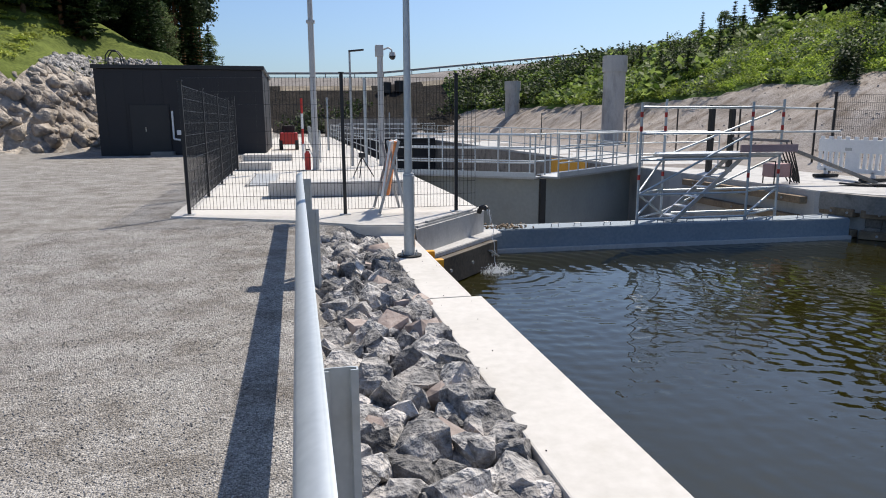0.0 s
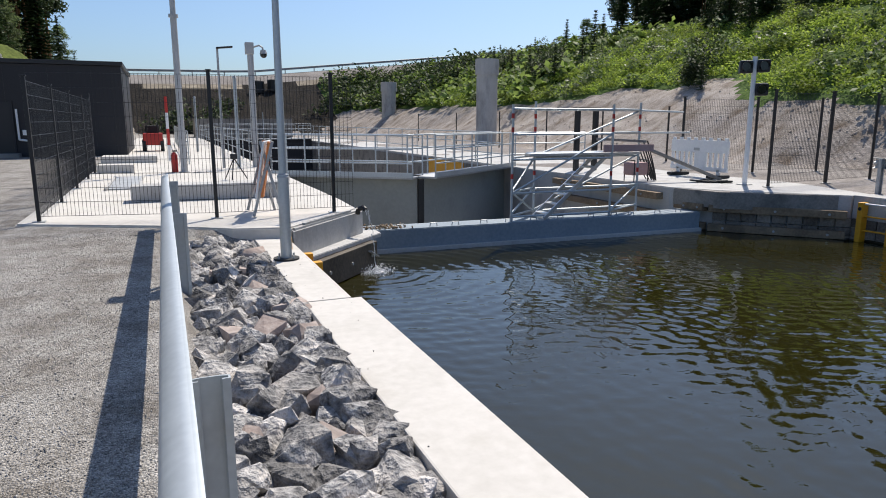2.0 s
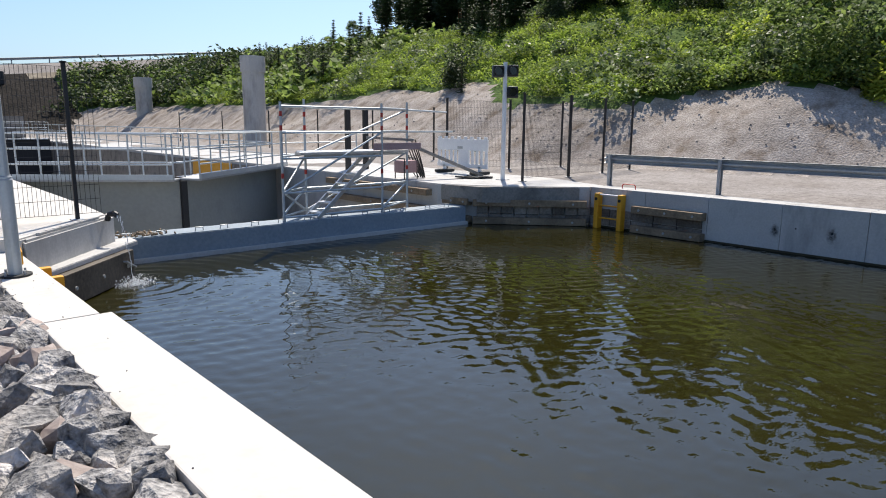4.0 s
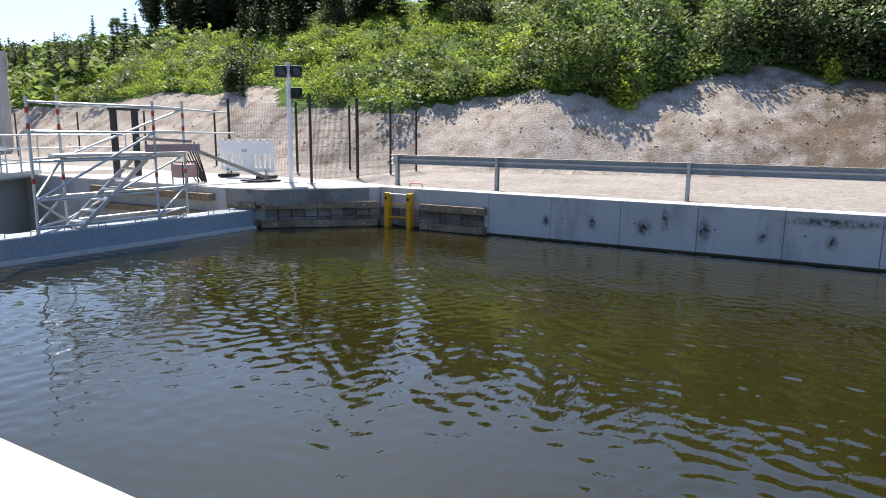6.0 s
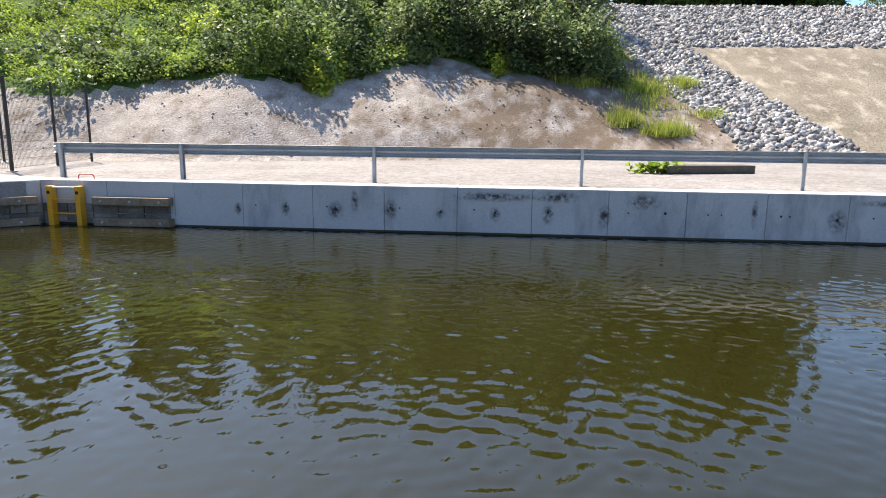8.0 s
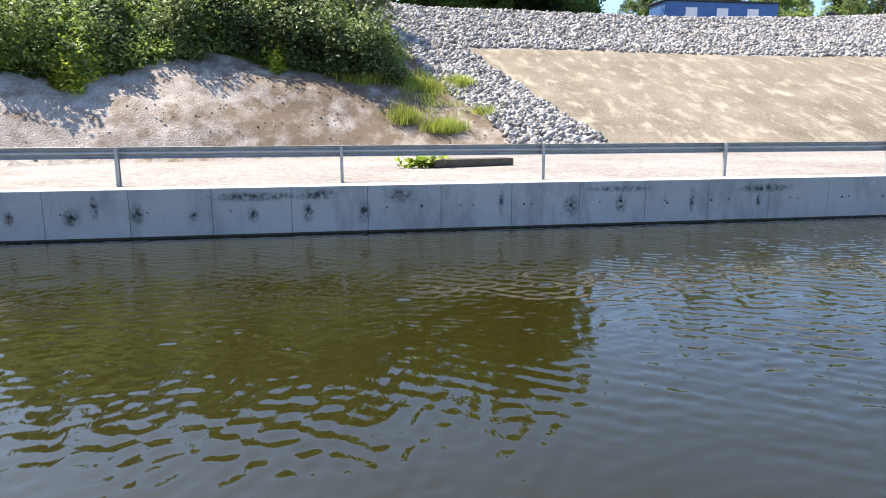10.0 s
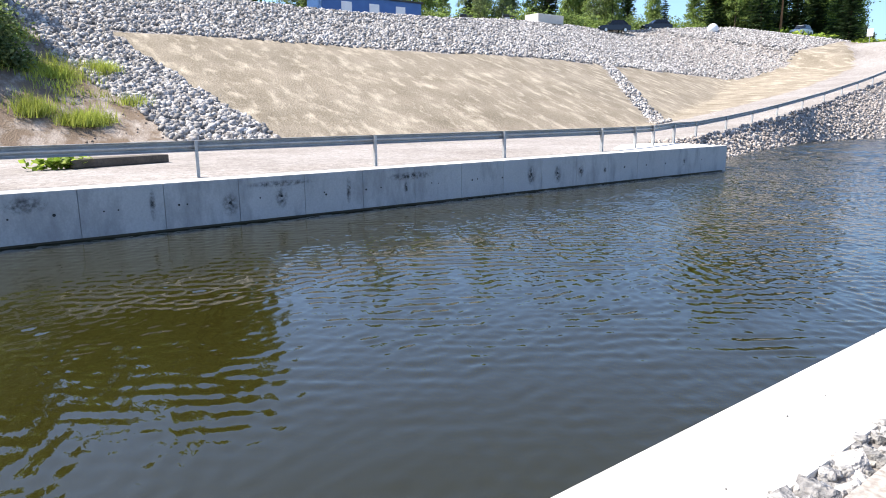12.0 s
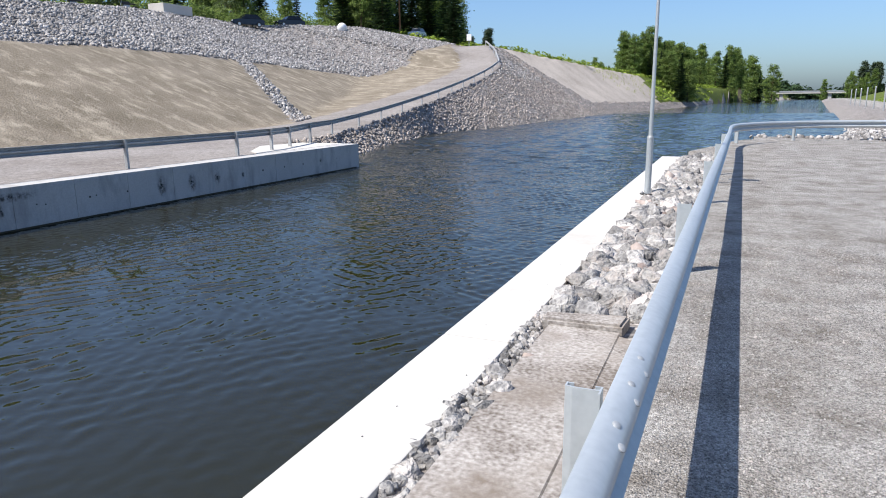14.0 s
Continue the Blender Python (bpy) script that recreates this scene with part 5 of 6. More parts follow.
gate_leaf((2.72, 19.0), (5.83, 16.58), "grey steel mitre gate leaf with a railed walkway", 1)
gate_leaf((5.97, 16.52), (10.0, 19.7), "darker grey steel mitre gate leaf with railed walkway", -1)
# upper gate: near-black colour carries the shade of the chamber's end
upper = thing("lock_gate", (0, 0, 0), "upper gate closing the lock chamber, shade in its dark paint", "gate")
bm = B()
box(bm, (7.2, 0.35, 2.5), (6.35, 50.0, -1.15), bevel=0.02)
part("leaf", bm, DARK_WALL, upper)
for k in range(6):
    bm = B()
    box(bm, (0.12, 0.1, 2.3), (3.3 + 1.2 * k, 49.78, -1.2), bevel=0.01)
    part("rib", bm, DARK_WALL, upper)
bm = B()
box(bm, (7.2, 0.8, 0.06), (6.35, 50.0, 0.13), bevel=0.006)
part("walkway", bm, ZINC_OLD, upper)
handrail(upper, (2.8, 49.7, 0.15), (9.9, 49.7, 0.15), 1.05, 3, 1.4)
bm = B()
box(bm, (0.14, 0.12, 2.3), (5.90, 16.5, -1.2), bevel=0.01)
post = thing("mitre_post", (0, 0, 0), "black rubber mitre seal between the gate leaves", "seal")
part("seal", bm, RUBBER, post)

for a, b, label in (((2.55, 22, 0.03), (2.55, 56, 0.03), "galvanised handrail along the lock chamber"), ((10.15, 20.2, -0.01), (10.15, 56, -0.01), "galvanised handrail on the far chamber side"),
                    ((10.3, 19.9, -0.01), (13.2, 19.9, -0.01), "short galvanised handrail beside the gate"), ((2.6, 57.5, 0.03), (10.2, 57.5, 0.03), "galvanised handrail across the lock head"),
                    ((0.6, 23.5, 0.03), (0.6, 48, 0.03), "galvanised handrail along the platform walkway")):
    t = thing("handrail", (0, 0, 0), label, "handrail", group="lock handrails")
    handrail(t, a, b, 1.05, 3, 2.0)
board = thing("timber_board", (9.95, 24.5, -0.9), "ochre plywood board on the chamber wall", "board")
bm = B()
box(bm, (0.06, 3.4, 0.8), (0, 0, 0.4), bevel=0.01)
part("board", bm, YELLOW, board)


# ---- mesh fence ----
def wires(bm, a, b, z0, z1, r=0.0032, pitch=0.05):
    """A welded wire panel between two points."""
    a, b = Vector((*a, 0)), Vector((*b, 0))
    L = (b - a).length
    d = (b - a) / L
    n = Vector((-d.y, d.x, 0))

    def bar(p, q, u, v):
        lo = [bm.verts.new(p + u * r), bm.verts.new(p - u * r * 0.5 + v * r * 0.87), bm.verts.new(p - u * r * 0.5 - v * r * 0.87)]
        hi = [bm.verts.new(q + u * r), bm.verts.new(q - u * r * 0.5 + v * r * 0.87), bm.verts.new(q - u * r * 0.5 - v * r * 0.87)]
        for i in range(3):
            bm.faces.new((lo[i], lo[(i + 1) % 3], hi[(i + 1) % 3], hi[i]))
    up = Vector((0, 0, 1))
    k = int(L / pitch)
    for i in range(k + 1):
        p = a + d * (L * i / k)
        bar(p + up * z0, p + up * z1, n, d)
    for i in range(11):
        z = z0 + (z1 - z0) * i / 10
        for s in (-1, 1):
            bar(a + up * z + n * 0.006 * s, b + up * z + n * 0.006 * s, up, n)
    return bm


def fence(stops, label, z=0.03, tall=2.0, mesh=True, overhang=0.0, first=0):
    t = thing("mesh_fence", (0, 0, 0), label, "fence", group="black mesh fences")
    for x, y in stops[first:]:
        bm = B()
        box(bm, (0.05, 0.05, tall + 0.05), (x, y, z + tall / 2 + 0.025), bevel=0.006)
        p = part("post", bm, BLACK, t)
        bm = B()
        box(bm, (0.075, 0.075, 0.02), (x, y, z + tall + 0.06), bevel=0.004)
        part("cap", bm, BLACK, p)
        bm = B()
        box(bm, (0.16, 0.16, 0.012), (x, y, z + 0.006), bevel=0.003)
        part("base_plate", bm, ZINC_OLD, p)
    if mesh:
        for a, b in zip(stops[:-1], stops[1:]):
            bm = B()
            wires(bm, a, b, z + 0.08, z + tall)
            part("mesh_panel", bm, BLACK, t)
    if overhang:
        (x0, y0), (x1, y1) = stops[-2:]
        L = math.dist(stops[-2], stops[-1])
        bm = B()
        wires(bm, stops[-1], (x1 + (x1 - x0) / L * overhang, y1 + (y1 - y0) / L * overhang), z + 0.08, z + tall)
        part("mesh_panel", bm, BLACK, t)
    return t


fence([(-1.78, 11.05), (-1.80, 13.5), (-1.82, 16.0), (-1.84, 18.5), (-1.86, 20.4)], "black welded mesh fence beside the gravel yard", 0.03, 1.9)
fence([(-1.76, 11.03), (0.51, 10.52), (2.21, 10.5)], "black welded mesh fence across the lock platform", 0.03, overhang=0.3, first=1)
gate = thing("mesh_gate", (-1.9, 21.0, 0.03), "open black mesh gate leaf by the fence", "gate")
bm = B()
for x, y in ((0, 0), (-0.1, 1.1)):
    box(bm, (0.07, 0.07, 2.1), (x, y, 1.05), bevel=0.006)
part("frame", bm, BLACK, gate)
bm = B()
wires(bm, (0, 0), (-0.1, 1.1), 0.1, 2.05)
part("mesh_panel", bm, BLACK, gate)
fence([(11.94, 11.15), (13.91, 11.3)], "black mesh fence panel on the far lock head", 0.0)
fence([(13.95, 11.35), (15.9, 11.65), (17.77, 11.97)], "black mesh fence running to the clay bank", -0.01)
fence([(12.9, 14.9), (15.0, 14.4), (17.14, 14.11)], "black mesh fence behind the signal mast", -0.01)
fence([(16.4, 19.5), (16.5, 23.5), (16.6, 28), (16.7, 33), (16.8, 39), (16.9, 46)], "bare black fence posts below the bank", -0.05, 1.9, mesh=False)


# ---- masts and lamps ----
def pole(name, at, label, low_r, up_r, collar, top, head=True):
    t = thing(name, at, label, "lamp")
    bm = B()
    rod(bm, (0, 0, 0), (0, 0, 0.018), low_r * 2.3, seg=16)
    base = part("flange", bm, RUBBER, t)
    for i in range(4):
        a = i * 1.571 + 0.6
        bm = B()
        rod(bm, (math.cos(a) * low_r * 1.8, math.sin(a) * low_r * 1.8, 0.015), (math.cos(a) * low_r * 1.8, math.sin(a) * low_r * 1.8, 0.055), 0.012, seg=6)
        part("bolt", bm, ZINC_OLD, base)
    bm = B()
    rod(bm, (0, 0, 0.015), (0, 0, collar), low_r, seg=20)
    part("lower_tube", bm, ZINC, t, smooth=False)
    bm = B()
    rod(bm, (0, 0, collar - 0.03), (0, 0, collar + 0.012), low_r * 1.12, up_r * 1.05, seg=20)
    part("collar", bm, ZINC_OLD, t)
    bm = B()
    rod(bm, (0, 0, collar), (0, 0, top), up_r, up_r * 0.72, seg=20)
    part("upper_tube", bm, ZINC, t)
    if head:
        bm = B()
        box(bm, (0.55, 0.2, 0.07), (0.2, 0, top + 0.02), (0, -8, 0), bevel=0.02)
        part("lamp_head", bm, ZINC_OLD, t)
    return t


pole("lamp_post", (1.05, 7.92, -0.11), "galvanised steel lamp post on the quay wall", 0.062, 0.045, 0.94, 3.4)
pole("lamp_post", (0.86, -13.3, -0.11), "slim galvanised lamp post on the quay wall", 0.055, 0.035, 1.0, 3.7)

mast = thing("flanged_mast", (0.35, 20.0, 0.03), "tall pale grey mast with a flanged joint on the platform", "mast")
for z0, z1, rr in ((0, 4.05, 0.085), (4.05, 7.0, 0.07)):
    bm = B()
    rod(bm, (0, 0, z0), (0, 0, z1), rr, rr * 0.95, seg=16)
    part("tube", bm, SHADED_GREY, mast)
bm = B()
rod(bm, (0, 0, 4.02), (0, 0, 4.1), 0.12, seg=16)
part("flange", bm, SHADED_GREY, mast)
bm = B()
box(bm, (0.26, 0.26, 0.02), (0, 0, 0.01), bevel=0.004)
part("base_plate", bm, ZINC_OLD, mast)

lamp = thing("street_lamp", (1.5, 21.4, 0.03), "slim grey street lamp with a flat head", "lamp")
bm = B()
rod(bm, (0, 0, 0), (0, 0, 3.42), 0.045, 0.03, seg=12)
part("pole", bm, ZINC_OLD, lamp)
bm = B()
box(bm, (0.46, 0.14, 0.05), (0.2, 0, 3.46), (0, -6, 0), bevel=0.015)
part("head", bm, BLACK, lamp)

# white mast coloured grey, its shaded side put into the paint
cctv = thing("camera_mast", (2.42, 21.4, 0.03), "grey-white camera mast with a domed camera, shade in its colour", "mast")
bm = B()
rod(bm, (0, 0, 0), (0, 0, 3.35), 0.095, 0.09, seg=16)
part("mast", bm, SHADED_GREY, cctv)
bm = B()
box(bm, (0.24, 0.2, 0.34), (-0.02, 0, 3.46), bevel=0.02)
part("cabinet", bm, SHADED_GREY, cctv)
bm = B()
tube(bm, [(0.1, 0, 3.5), (0.26, 0, 3.56), (0.36, 0, 3.5), (0.38, 0, 3.4)], 0.025)
arm = part("arm", bm, SHADED_GREY, cctv)
bm = B()
bmesh.ops.create_uvsphere(bm, u_segments=16, v_segments=10, radius=0.1, matrix=pose(0.38, 0, 3.3))
part("dome", bm, GLASS, arm, smooth=True)
bm = B()
rod(bm, (0.38, 0, 3.32), (0.38, 0, 3.43), 0.11, 0.08, seg=16)
part("housing", bm, SHADED_GREY, arm)

for x, y, h in ((1.92, 21.3, 2.6), (1.3, 33.0, 2.4), (5.6, 57.8, 2.6), (7.6, 57.8, 2.0)):
    t = thing("steel_post", (x, y, 0.03), "plain grey steel post by the lock", "post", group="steel posts")
    bm = B()
    rod(bm, (0, 0, 0), (0, 0, h), 0.055, 0.05, seg=12)
    part("tube", bm, ZINC, t)
    bm = B()
    rod(bm, (0, 0, h), (0, 0, h + 0.06), 0.07, 0.04, seg=12)
    part("cap", bm, ZINC_OLD, t)

signal = thing("signal_mast", (11.95, 11.8, -0.01), "white signal mast with three dark canal lights", "signal")
bm = B()
rod(bm, (0, 0, 0), (0, 0, 2.8), 0.055, 0.05, seg=14)
part("mast", bm, WHITE, signal)
bm = B()
box(bm, (0.24, 0.24, 0.02), (0, 0, 0.01), bevel=0.004)
part("base_plate", bm, ZINC_OLD, signal)
for dx, dy, z in ((-0.17, 0.08, 2.58), (0.17, -0.08, 2.60), (0.17, -0.08, 2.10)):
    bm = B()
    box(bm, (0.27, 0.16, 0.27), (dx, dy, z), (0, 0, -30), bevel=0.03)
    lamp_box = part("light_box", bm, BLACK, signal)
    q = pose(dx, dy, z, 0, 0, -35)
    bm = B()
    rod(bm, q @ Vector((0, -0.08, 0)), q @ Vector((0, -0.105, 0)), 0.095, seg=18)
    part("lens", bm, GLASS, lamp_box)
    bm = B()
    for i in range(9):
        a = radians(-20 + i * 27.5)
        b = radians(-20 + (i + 1) * 27.5)
        vs = [bm.verts.new(q @ Vector((math.cos(s) * 0.105, yy, math.sin(s) * 0.105))) for s, yy in ((a, -0.08), (b, -0.08), (b, -0.2), (a, -0.2))]
        bm.faces.new(vs)
    bmesh.ops.solidify(bm, geom=bm.faces[:], thickness=0.006)
    part("hood", bm, BLACK, lamp_box)

# ---- scaffold tower on the sill beam ----
tower = thing("scaffold_tower", (0, 0, 0), "galvanised scaffold tower with a sloping ladder on the beam", "scaffold")
FL, FR, BL, BR = (5.78, 11.42), (7.95, 11.36), (6.62, 12.05), (9.1, 12.0)
Z0 = -0.44
for x, y, top in ((*FL, 1.70), (*FR, 1.72), (*BL, 1.78), (*BR, 1.78)):
    bm = B()
    rod(bm, (x, y, Z0), (x, y, top), 0.024, seg=10)
    st = part("standard", bm, ZINC, tower)
    bm = B()
    rod(bm, (x, y, Z0 - 0.03 if y < 11.6 else -2.3), (x, y, Z0 + 0.1), 0.03, seg=10)
    part("jack", bm, ZINC_OLD, st)
    for z in (0.35, 1.2, 1.45):
        bm = B()
        rod(bm, (x, y, z), (x, y, z + 0.09), 0.027, seg=10)
        part("band", bm, RED, st)


def brace(a, za, b, zb, r=0.02, name="brace"):
    bm = B()
    rod(bm, (*a, za), (*b, zb), r, seg=8)
    part(name, bm, ZINC, tower)


for z in (-0.34, 0.1, 0.74, 1.18, 1.63):
    brace(FL, z, BL, z, name="transom"), brace(FR, z, BR, z, name="transom")
for z in (-0.36, 0.08, 0.70, 1.16, 1.62):
    brace(BL, z, BR, z, name="ledger")
    if z < 1:
        brace(FL, z, FR, z, name="ledger")
brace(FL, 0.12, BL, 0.7), brace(FL, -0.3, BL, 0.1), brace(BL, -0.34, BR, 0.72), brace(FL, 0.08, FR, 1.16), brace(FR, -0.34, BR, 0.08), brace(FL, 0.1, BL, -0.36), brace(BL, 0.72, BR, 1.62)
brace(BR, 1.62, (10.6, 12.4), 1.60, name="ledger"), brace(BR, 1.16, (10.9, 12.5), 1.15, name="ledger"), brace(FL, 1.62, FR, 1.62, name="ledger"), brace(FL, 1.16, FR, 1.16, name="ledger")
for k in range(3):
    bm = B()
    box(bm, (2.5, 0.21, 0.05), (7.4 + 0.15 * k, 11.5 + 0.23 * k, 0.78), (0, 0, -1), bevel=0.006)
    part("deck_board", bm, ALU, tower)
bm = B()
box(bm, (1.2, 0.03, 0.14), (8.35, 11.36, 0.88), (0, 0, 0), bevel=0.004)
part("toe_board", bm, FADED_RED, tower, "faded red toe board")
bm = B()
box(bm, (1.1, 0.26, 0.05), (8.5, 11.8, 1.02), (0, 3, 4), bevel=0.005)
part("stacked_board", bm, GREY_TIMBER, tower)
lad = thing("aluminium_ladder", (0, 0, 0), "sloping aluminium ladder up the scaffold tower", "ladder")
for dy in (-0.2, 0.2):
    bm = B()
    a, b = Vector((6.45, 11.55 + dy, -0.42)), Vector((8.0, 11.75 + dy, 0.76))
    box(bm, ((b - a).length, 0.03, 0.075), (a + b) / 2, (0, -math.degrees(math.atan2(1.18, 1.55)), 7), bevel=0.004)
    part("stile", bm, ALU, lad)
for i in range(7):
    f = (i + 0.5) / 7
    bm = B()
    box(bm, (0.1, 0.4, 0.025), (6.45 + 1.55 * f, 11.55 + 0.2 * f, -0.42 + 1.18 * f), (0, -10, 7), bevel=0.003)
    part("tread", bm, ALU, lad)

frame_ = thing("black_portal", (10.85, 16.9, -0.01), "black steel portal frame on the far lock head", "frame")
for x in (0.0, 0.62):
    bm = B()
    box(bm, (0.13, 0.13, 1.72), (x, 0, 0.86), bevel=0.008)
    part("post", bm, BLACK, frame_)
bm = B()
box(bm, (0.85, 0.15, 0.08), (0.31, 0, 1.76), bevel=0.008)
part("lintel", bm, BLACK, frame_)

cables = thing("hose_coil", (10.6, 13.6, 0), "black hoses looping over the lock edge", "hoses")
for k in range(5):
    bm = B()
    sweep(bm, [(0.016 * math.cos(a), 0.016 * math.sin(a)) for a in np.arange(6) * 1.047],
          [(0.1 * k - 0.2 + 0.5 * math.sin(q * 0.175) * (0.6 + 0.1 * k), 0.15 * k - 0.3, 0.95 - 0.12 * k - 0.9 * math.sin(q * 0.155)) for q in range(21)], up=Vector((0, 1, 0)))
    part("hose", bm, RUBBER, cables)
pump = thing("pump_unit", (10.2, 13.4, 0.0), "small faded red motor pump on the lock edge", "pump")
bm = B()
box(bm, (0.5, 0.35, 0.3), (0, 0, 0.3), bevel=0.04)
part("housing", bm, FADED_RED, pump)
for x in (-0.2, 0.2):
    part("frame", tube(B(), [(x, -0.18, 0), (x, -0.18, 0.5), (x, 0.18, 0.5), (x, 0.18, 0)], 0.014), BLACK, pump)
plank = thing("timber_prop", (10.9, 12.9, 0.02), "grey timber prop sloping to the lock edge", "timber")
bm = B()
box(bm, (1.9, 0.16, 0.07), (0.3, 0, 0.38), (0, 22, -20), bevel=0.006)
part("timber", bm, GREY_TIMBER, plank)

# ---- plastic barrier ----
barrier = thing("plastic_barrier", (12.55, 13.9, 0), "white plastic slatted pedestrian barrier on black feet", "barrier")
H = 1.02
for z0, z1 in ((0.16, 0.27), (0.62, 0.93)):
    bm = B()
    box(bm, (0.05, 1.98, z1 - z0), (0, 0, (z0 + z1) / 2), bevel=0.012)
    part("panel", bm, WHITE, barrier)
for i in range(12):
    bm = B()
    wide = 0.30 if i in (5,) else 0.085
    box(bm, (0.045, wide, 0.4), (0, -0.93 + i * 0.169, 0.45), bevel=0.01)
    part("slat", bm, WHITE, barrier)
for i in range(8):
    bm = B()
    box(bm, (0.05, 0.1, 0.07), (0, -0.9 + i * 0.257, 0.96), bevel=0.012)
    part("lug", bm, WHITE, barrier)
bm = B()
box(bm, (0.004, 0.2, 0.07), (-0.028, 0.05, 0.7))
part("plate", bm, ZINC_OLD, barrier, "grey maker's plate")
for y in (-0.7, 0.7):
    bm = B()
    box(bm, (0.6, 0.2, 0.08), (0, y, 0.04), bevel=0.025)
    part("foot", bm, RUBBER, barrier)
    bm = B()
    box(bm, (0.05, 0.1, 0.16), (0, y, 0.14), bevel=0.01)
    part("leg", bm, WHITE, barrier)
rub = thing("rubber_mat", (11.6, 12.6, 0.0), "dark crumpled tarpaulin on the lock head", "tarpaulin")
bm = B()
for k in range(5):
    box(bm, (0.4, 0.26, 0.04), (0.1 * k - 0.1, -0.08 * k + 0.1, 0.02), (4 * (k % 3), 5 - 4 * (k % 3), 35 * k), bevel=0.015)
part("tarpaulin", bm, RUBBER, rub)

# ---- fenders, ladders and drips ----
def fender(a, b, z, tall, label, deep=0.2, skin=TIMBER):
    t = thing("timber_fender", (0, 0, 0), label, "fender", group="timber fenders")
    a, b = Vector((*a, 0)), Vector((*b, 0))
    d = (b - a).normalized()
    m = (a + b) / 2
    bm = B()
    box(bm, ((b - a).length, deep, tall), (m.x, m.y, z), (0, 0, math.degrees(math.atan2(d.y, d.x))), bevel=0.012)
    part("beam", bm, skin, t)
    for f in (0.12, 0.5, 0.88):
        p = a.lerp(b, f)
        bm = B()
        rod(bm, p + Vector((d.y, -d.x, 0)) * (deep / 2 + 0.002) + Vector((0, 0, z)), p + Vector((d.y, -d.x, 0)) * (deep / 2 + 0.02) + Vector((0, 0, z)), 0.025, seg=8)
        part("bolt", bm, ZINC_OLD, t)


for z, h in ((-0.37, 0.15), (-0.77, 0.15)):
    fender((12.02, 8.15), (12.02, 6.62), z, h, "weathered timber fender on the far quay wall")
    fender((10.28, 11.12), (11.95, 9.28), z, h, "weathered timber fender round the lock head")
    fender((10.12, 12.1), (10.25, 11.2), z, h, "short timber fender at the lock mouth")
    fender((9.92, 16.5), (9.92, 12.2), z + 0.15, h, "timber fender inside the lock mouth")
fender((1.66, 9.24), (2.80, 10.46), -0.64, 0.40, "dark wet timber fender under the platform ledge", 0.16, DARK_TIMBER)

ladder_y = thing("quay_ladder", (12.05, 8.72, -0.9), "yellow steel quay ladder down to the water", "ladder")
for y in (-0.29, 0.29):
    bm = B()
    box(bm, (0.17, 0.1, 1.0), (-0.05, y, 0.30), bevel=0.012)
    st = part("stile", bm, YELLOW, ladder_y)
    bm = B()
    rod(bm, (-0.14, y, 0.68), (-0.13, y, 0.68), 0.035, seg=12)
    part("hole", bm, BLACK, st)
for z in (0.0, 0.27, 0.54, 0.77):
    bm = B()
    rod(bm, (-0.06, -0.29, z), (-0.06, 0.29, z), 0.017, seg=8)
    part("rung", bm, YELLOW if z < 0.7 else WHITE, ladder_y)
hoop = thing("grab_hoop", (12.35, 8.5, -0.06), "small steel grab hoop on the quay wall", "handle")
bm = B()
tube(bm, [(0, -0.16, 0), (0, -0.16, 0.13), (0, -0.12, 0.16), (0, 0.12, 0.16), (0, 0.16, 0.13), (0, 0.16, 0)], 0.011)
part("hoop", bm, RED, hoop)
near_ladder = thing("quay_ladder", (1.36, 8.35, -0.9), "yellow steel ladder on the near quay wall", "ladder")
for y in (-0.27, 0.27):
    bm = B()
    box(bm, (0.16, 0.1, 0.9), (0.04, y, 0.25), bevel=0.012)
    part("stile", bm, YELLOW, near_ladder)
for z in (0.0, 0.28, 0.56):
    bm = B()
    rod(bm, (0.05, -0.27, z), (0.05, 0.27, z), 0.016, seg=8)
    part("rung", bm, YELLOW, near_ladder)
grab = thing("grab_hoop", (1.2, 8.6, -0.11), "small yellow grab hoop on the quay wall", "handle")
bm = B()
tube(bm, [(0, -0.13, 0), (0, -0.13, 0.12), (0, -0.08, 0.16), (0, 0.08, 0.16), (0, 0.13, 0.12), (0, 0.13, 0)], 0.013)
part("hoop", bm, YELLOW, grab)

SPLASH = material("white_splash", (0.75, 0.78, 0.8), (0.9, 0.92, 0.93), rough=0.15, bump=0)
pipe = thing("drain_pipe", (2.62, 10.55, 0.0), "black drain pipe spilling water at the platform corner", "pipe")
bm = B()
tube(bm, [(-0.02, 0.03, -0.02), (-0.01, 0.0, 0.06), (0.05, -0.05, 0.08), (0.08, -0.08, 0.05)], 0.04, 10)
part("pipe", bm, BLACK, pipe)
rs = np.random.default_rng(9)
bm = B()
for k in range(26):
    f = k / 26
    a = (0.09 + 0.06 * f + rs.normal(0, 0.012), -0.10 - 0.3 * f + rs.normal(0, 0.012), 0.05 - 0.9 * f * f - 0.02 * f)
    rod(bm, a, (a[0], a[1], a[2] - 0.035 - 0.05 * f), 0.006, 0.003, 5)
part("water_stream", bm, SPLASH, pipe)
ledge = thing("steel_ledge", (2.62, 10.35, -0.62), "rusty steel spout plate under the drain pipe", "plate")
bm = B()
box(bm, (0.32, 0.3, 0.02), (0.05, 0, 0), (0, 25, 50), bevel=0.003)
part("plate", bm, ZINC_OLD, ledge)
n = 700
spray = np.stack([SPOUT[0] + rs.normal(0, 0.13, n), SPOUT[1] + rs.normal(0, 0.11, n), np.full(n, WATER_Z + 0.005)], 1)
spray[:, 2] += np.abs(rs.normal(0, 0.05, n)) * (rs.random(n) < 0.5)
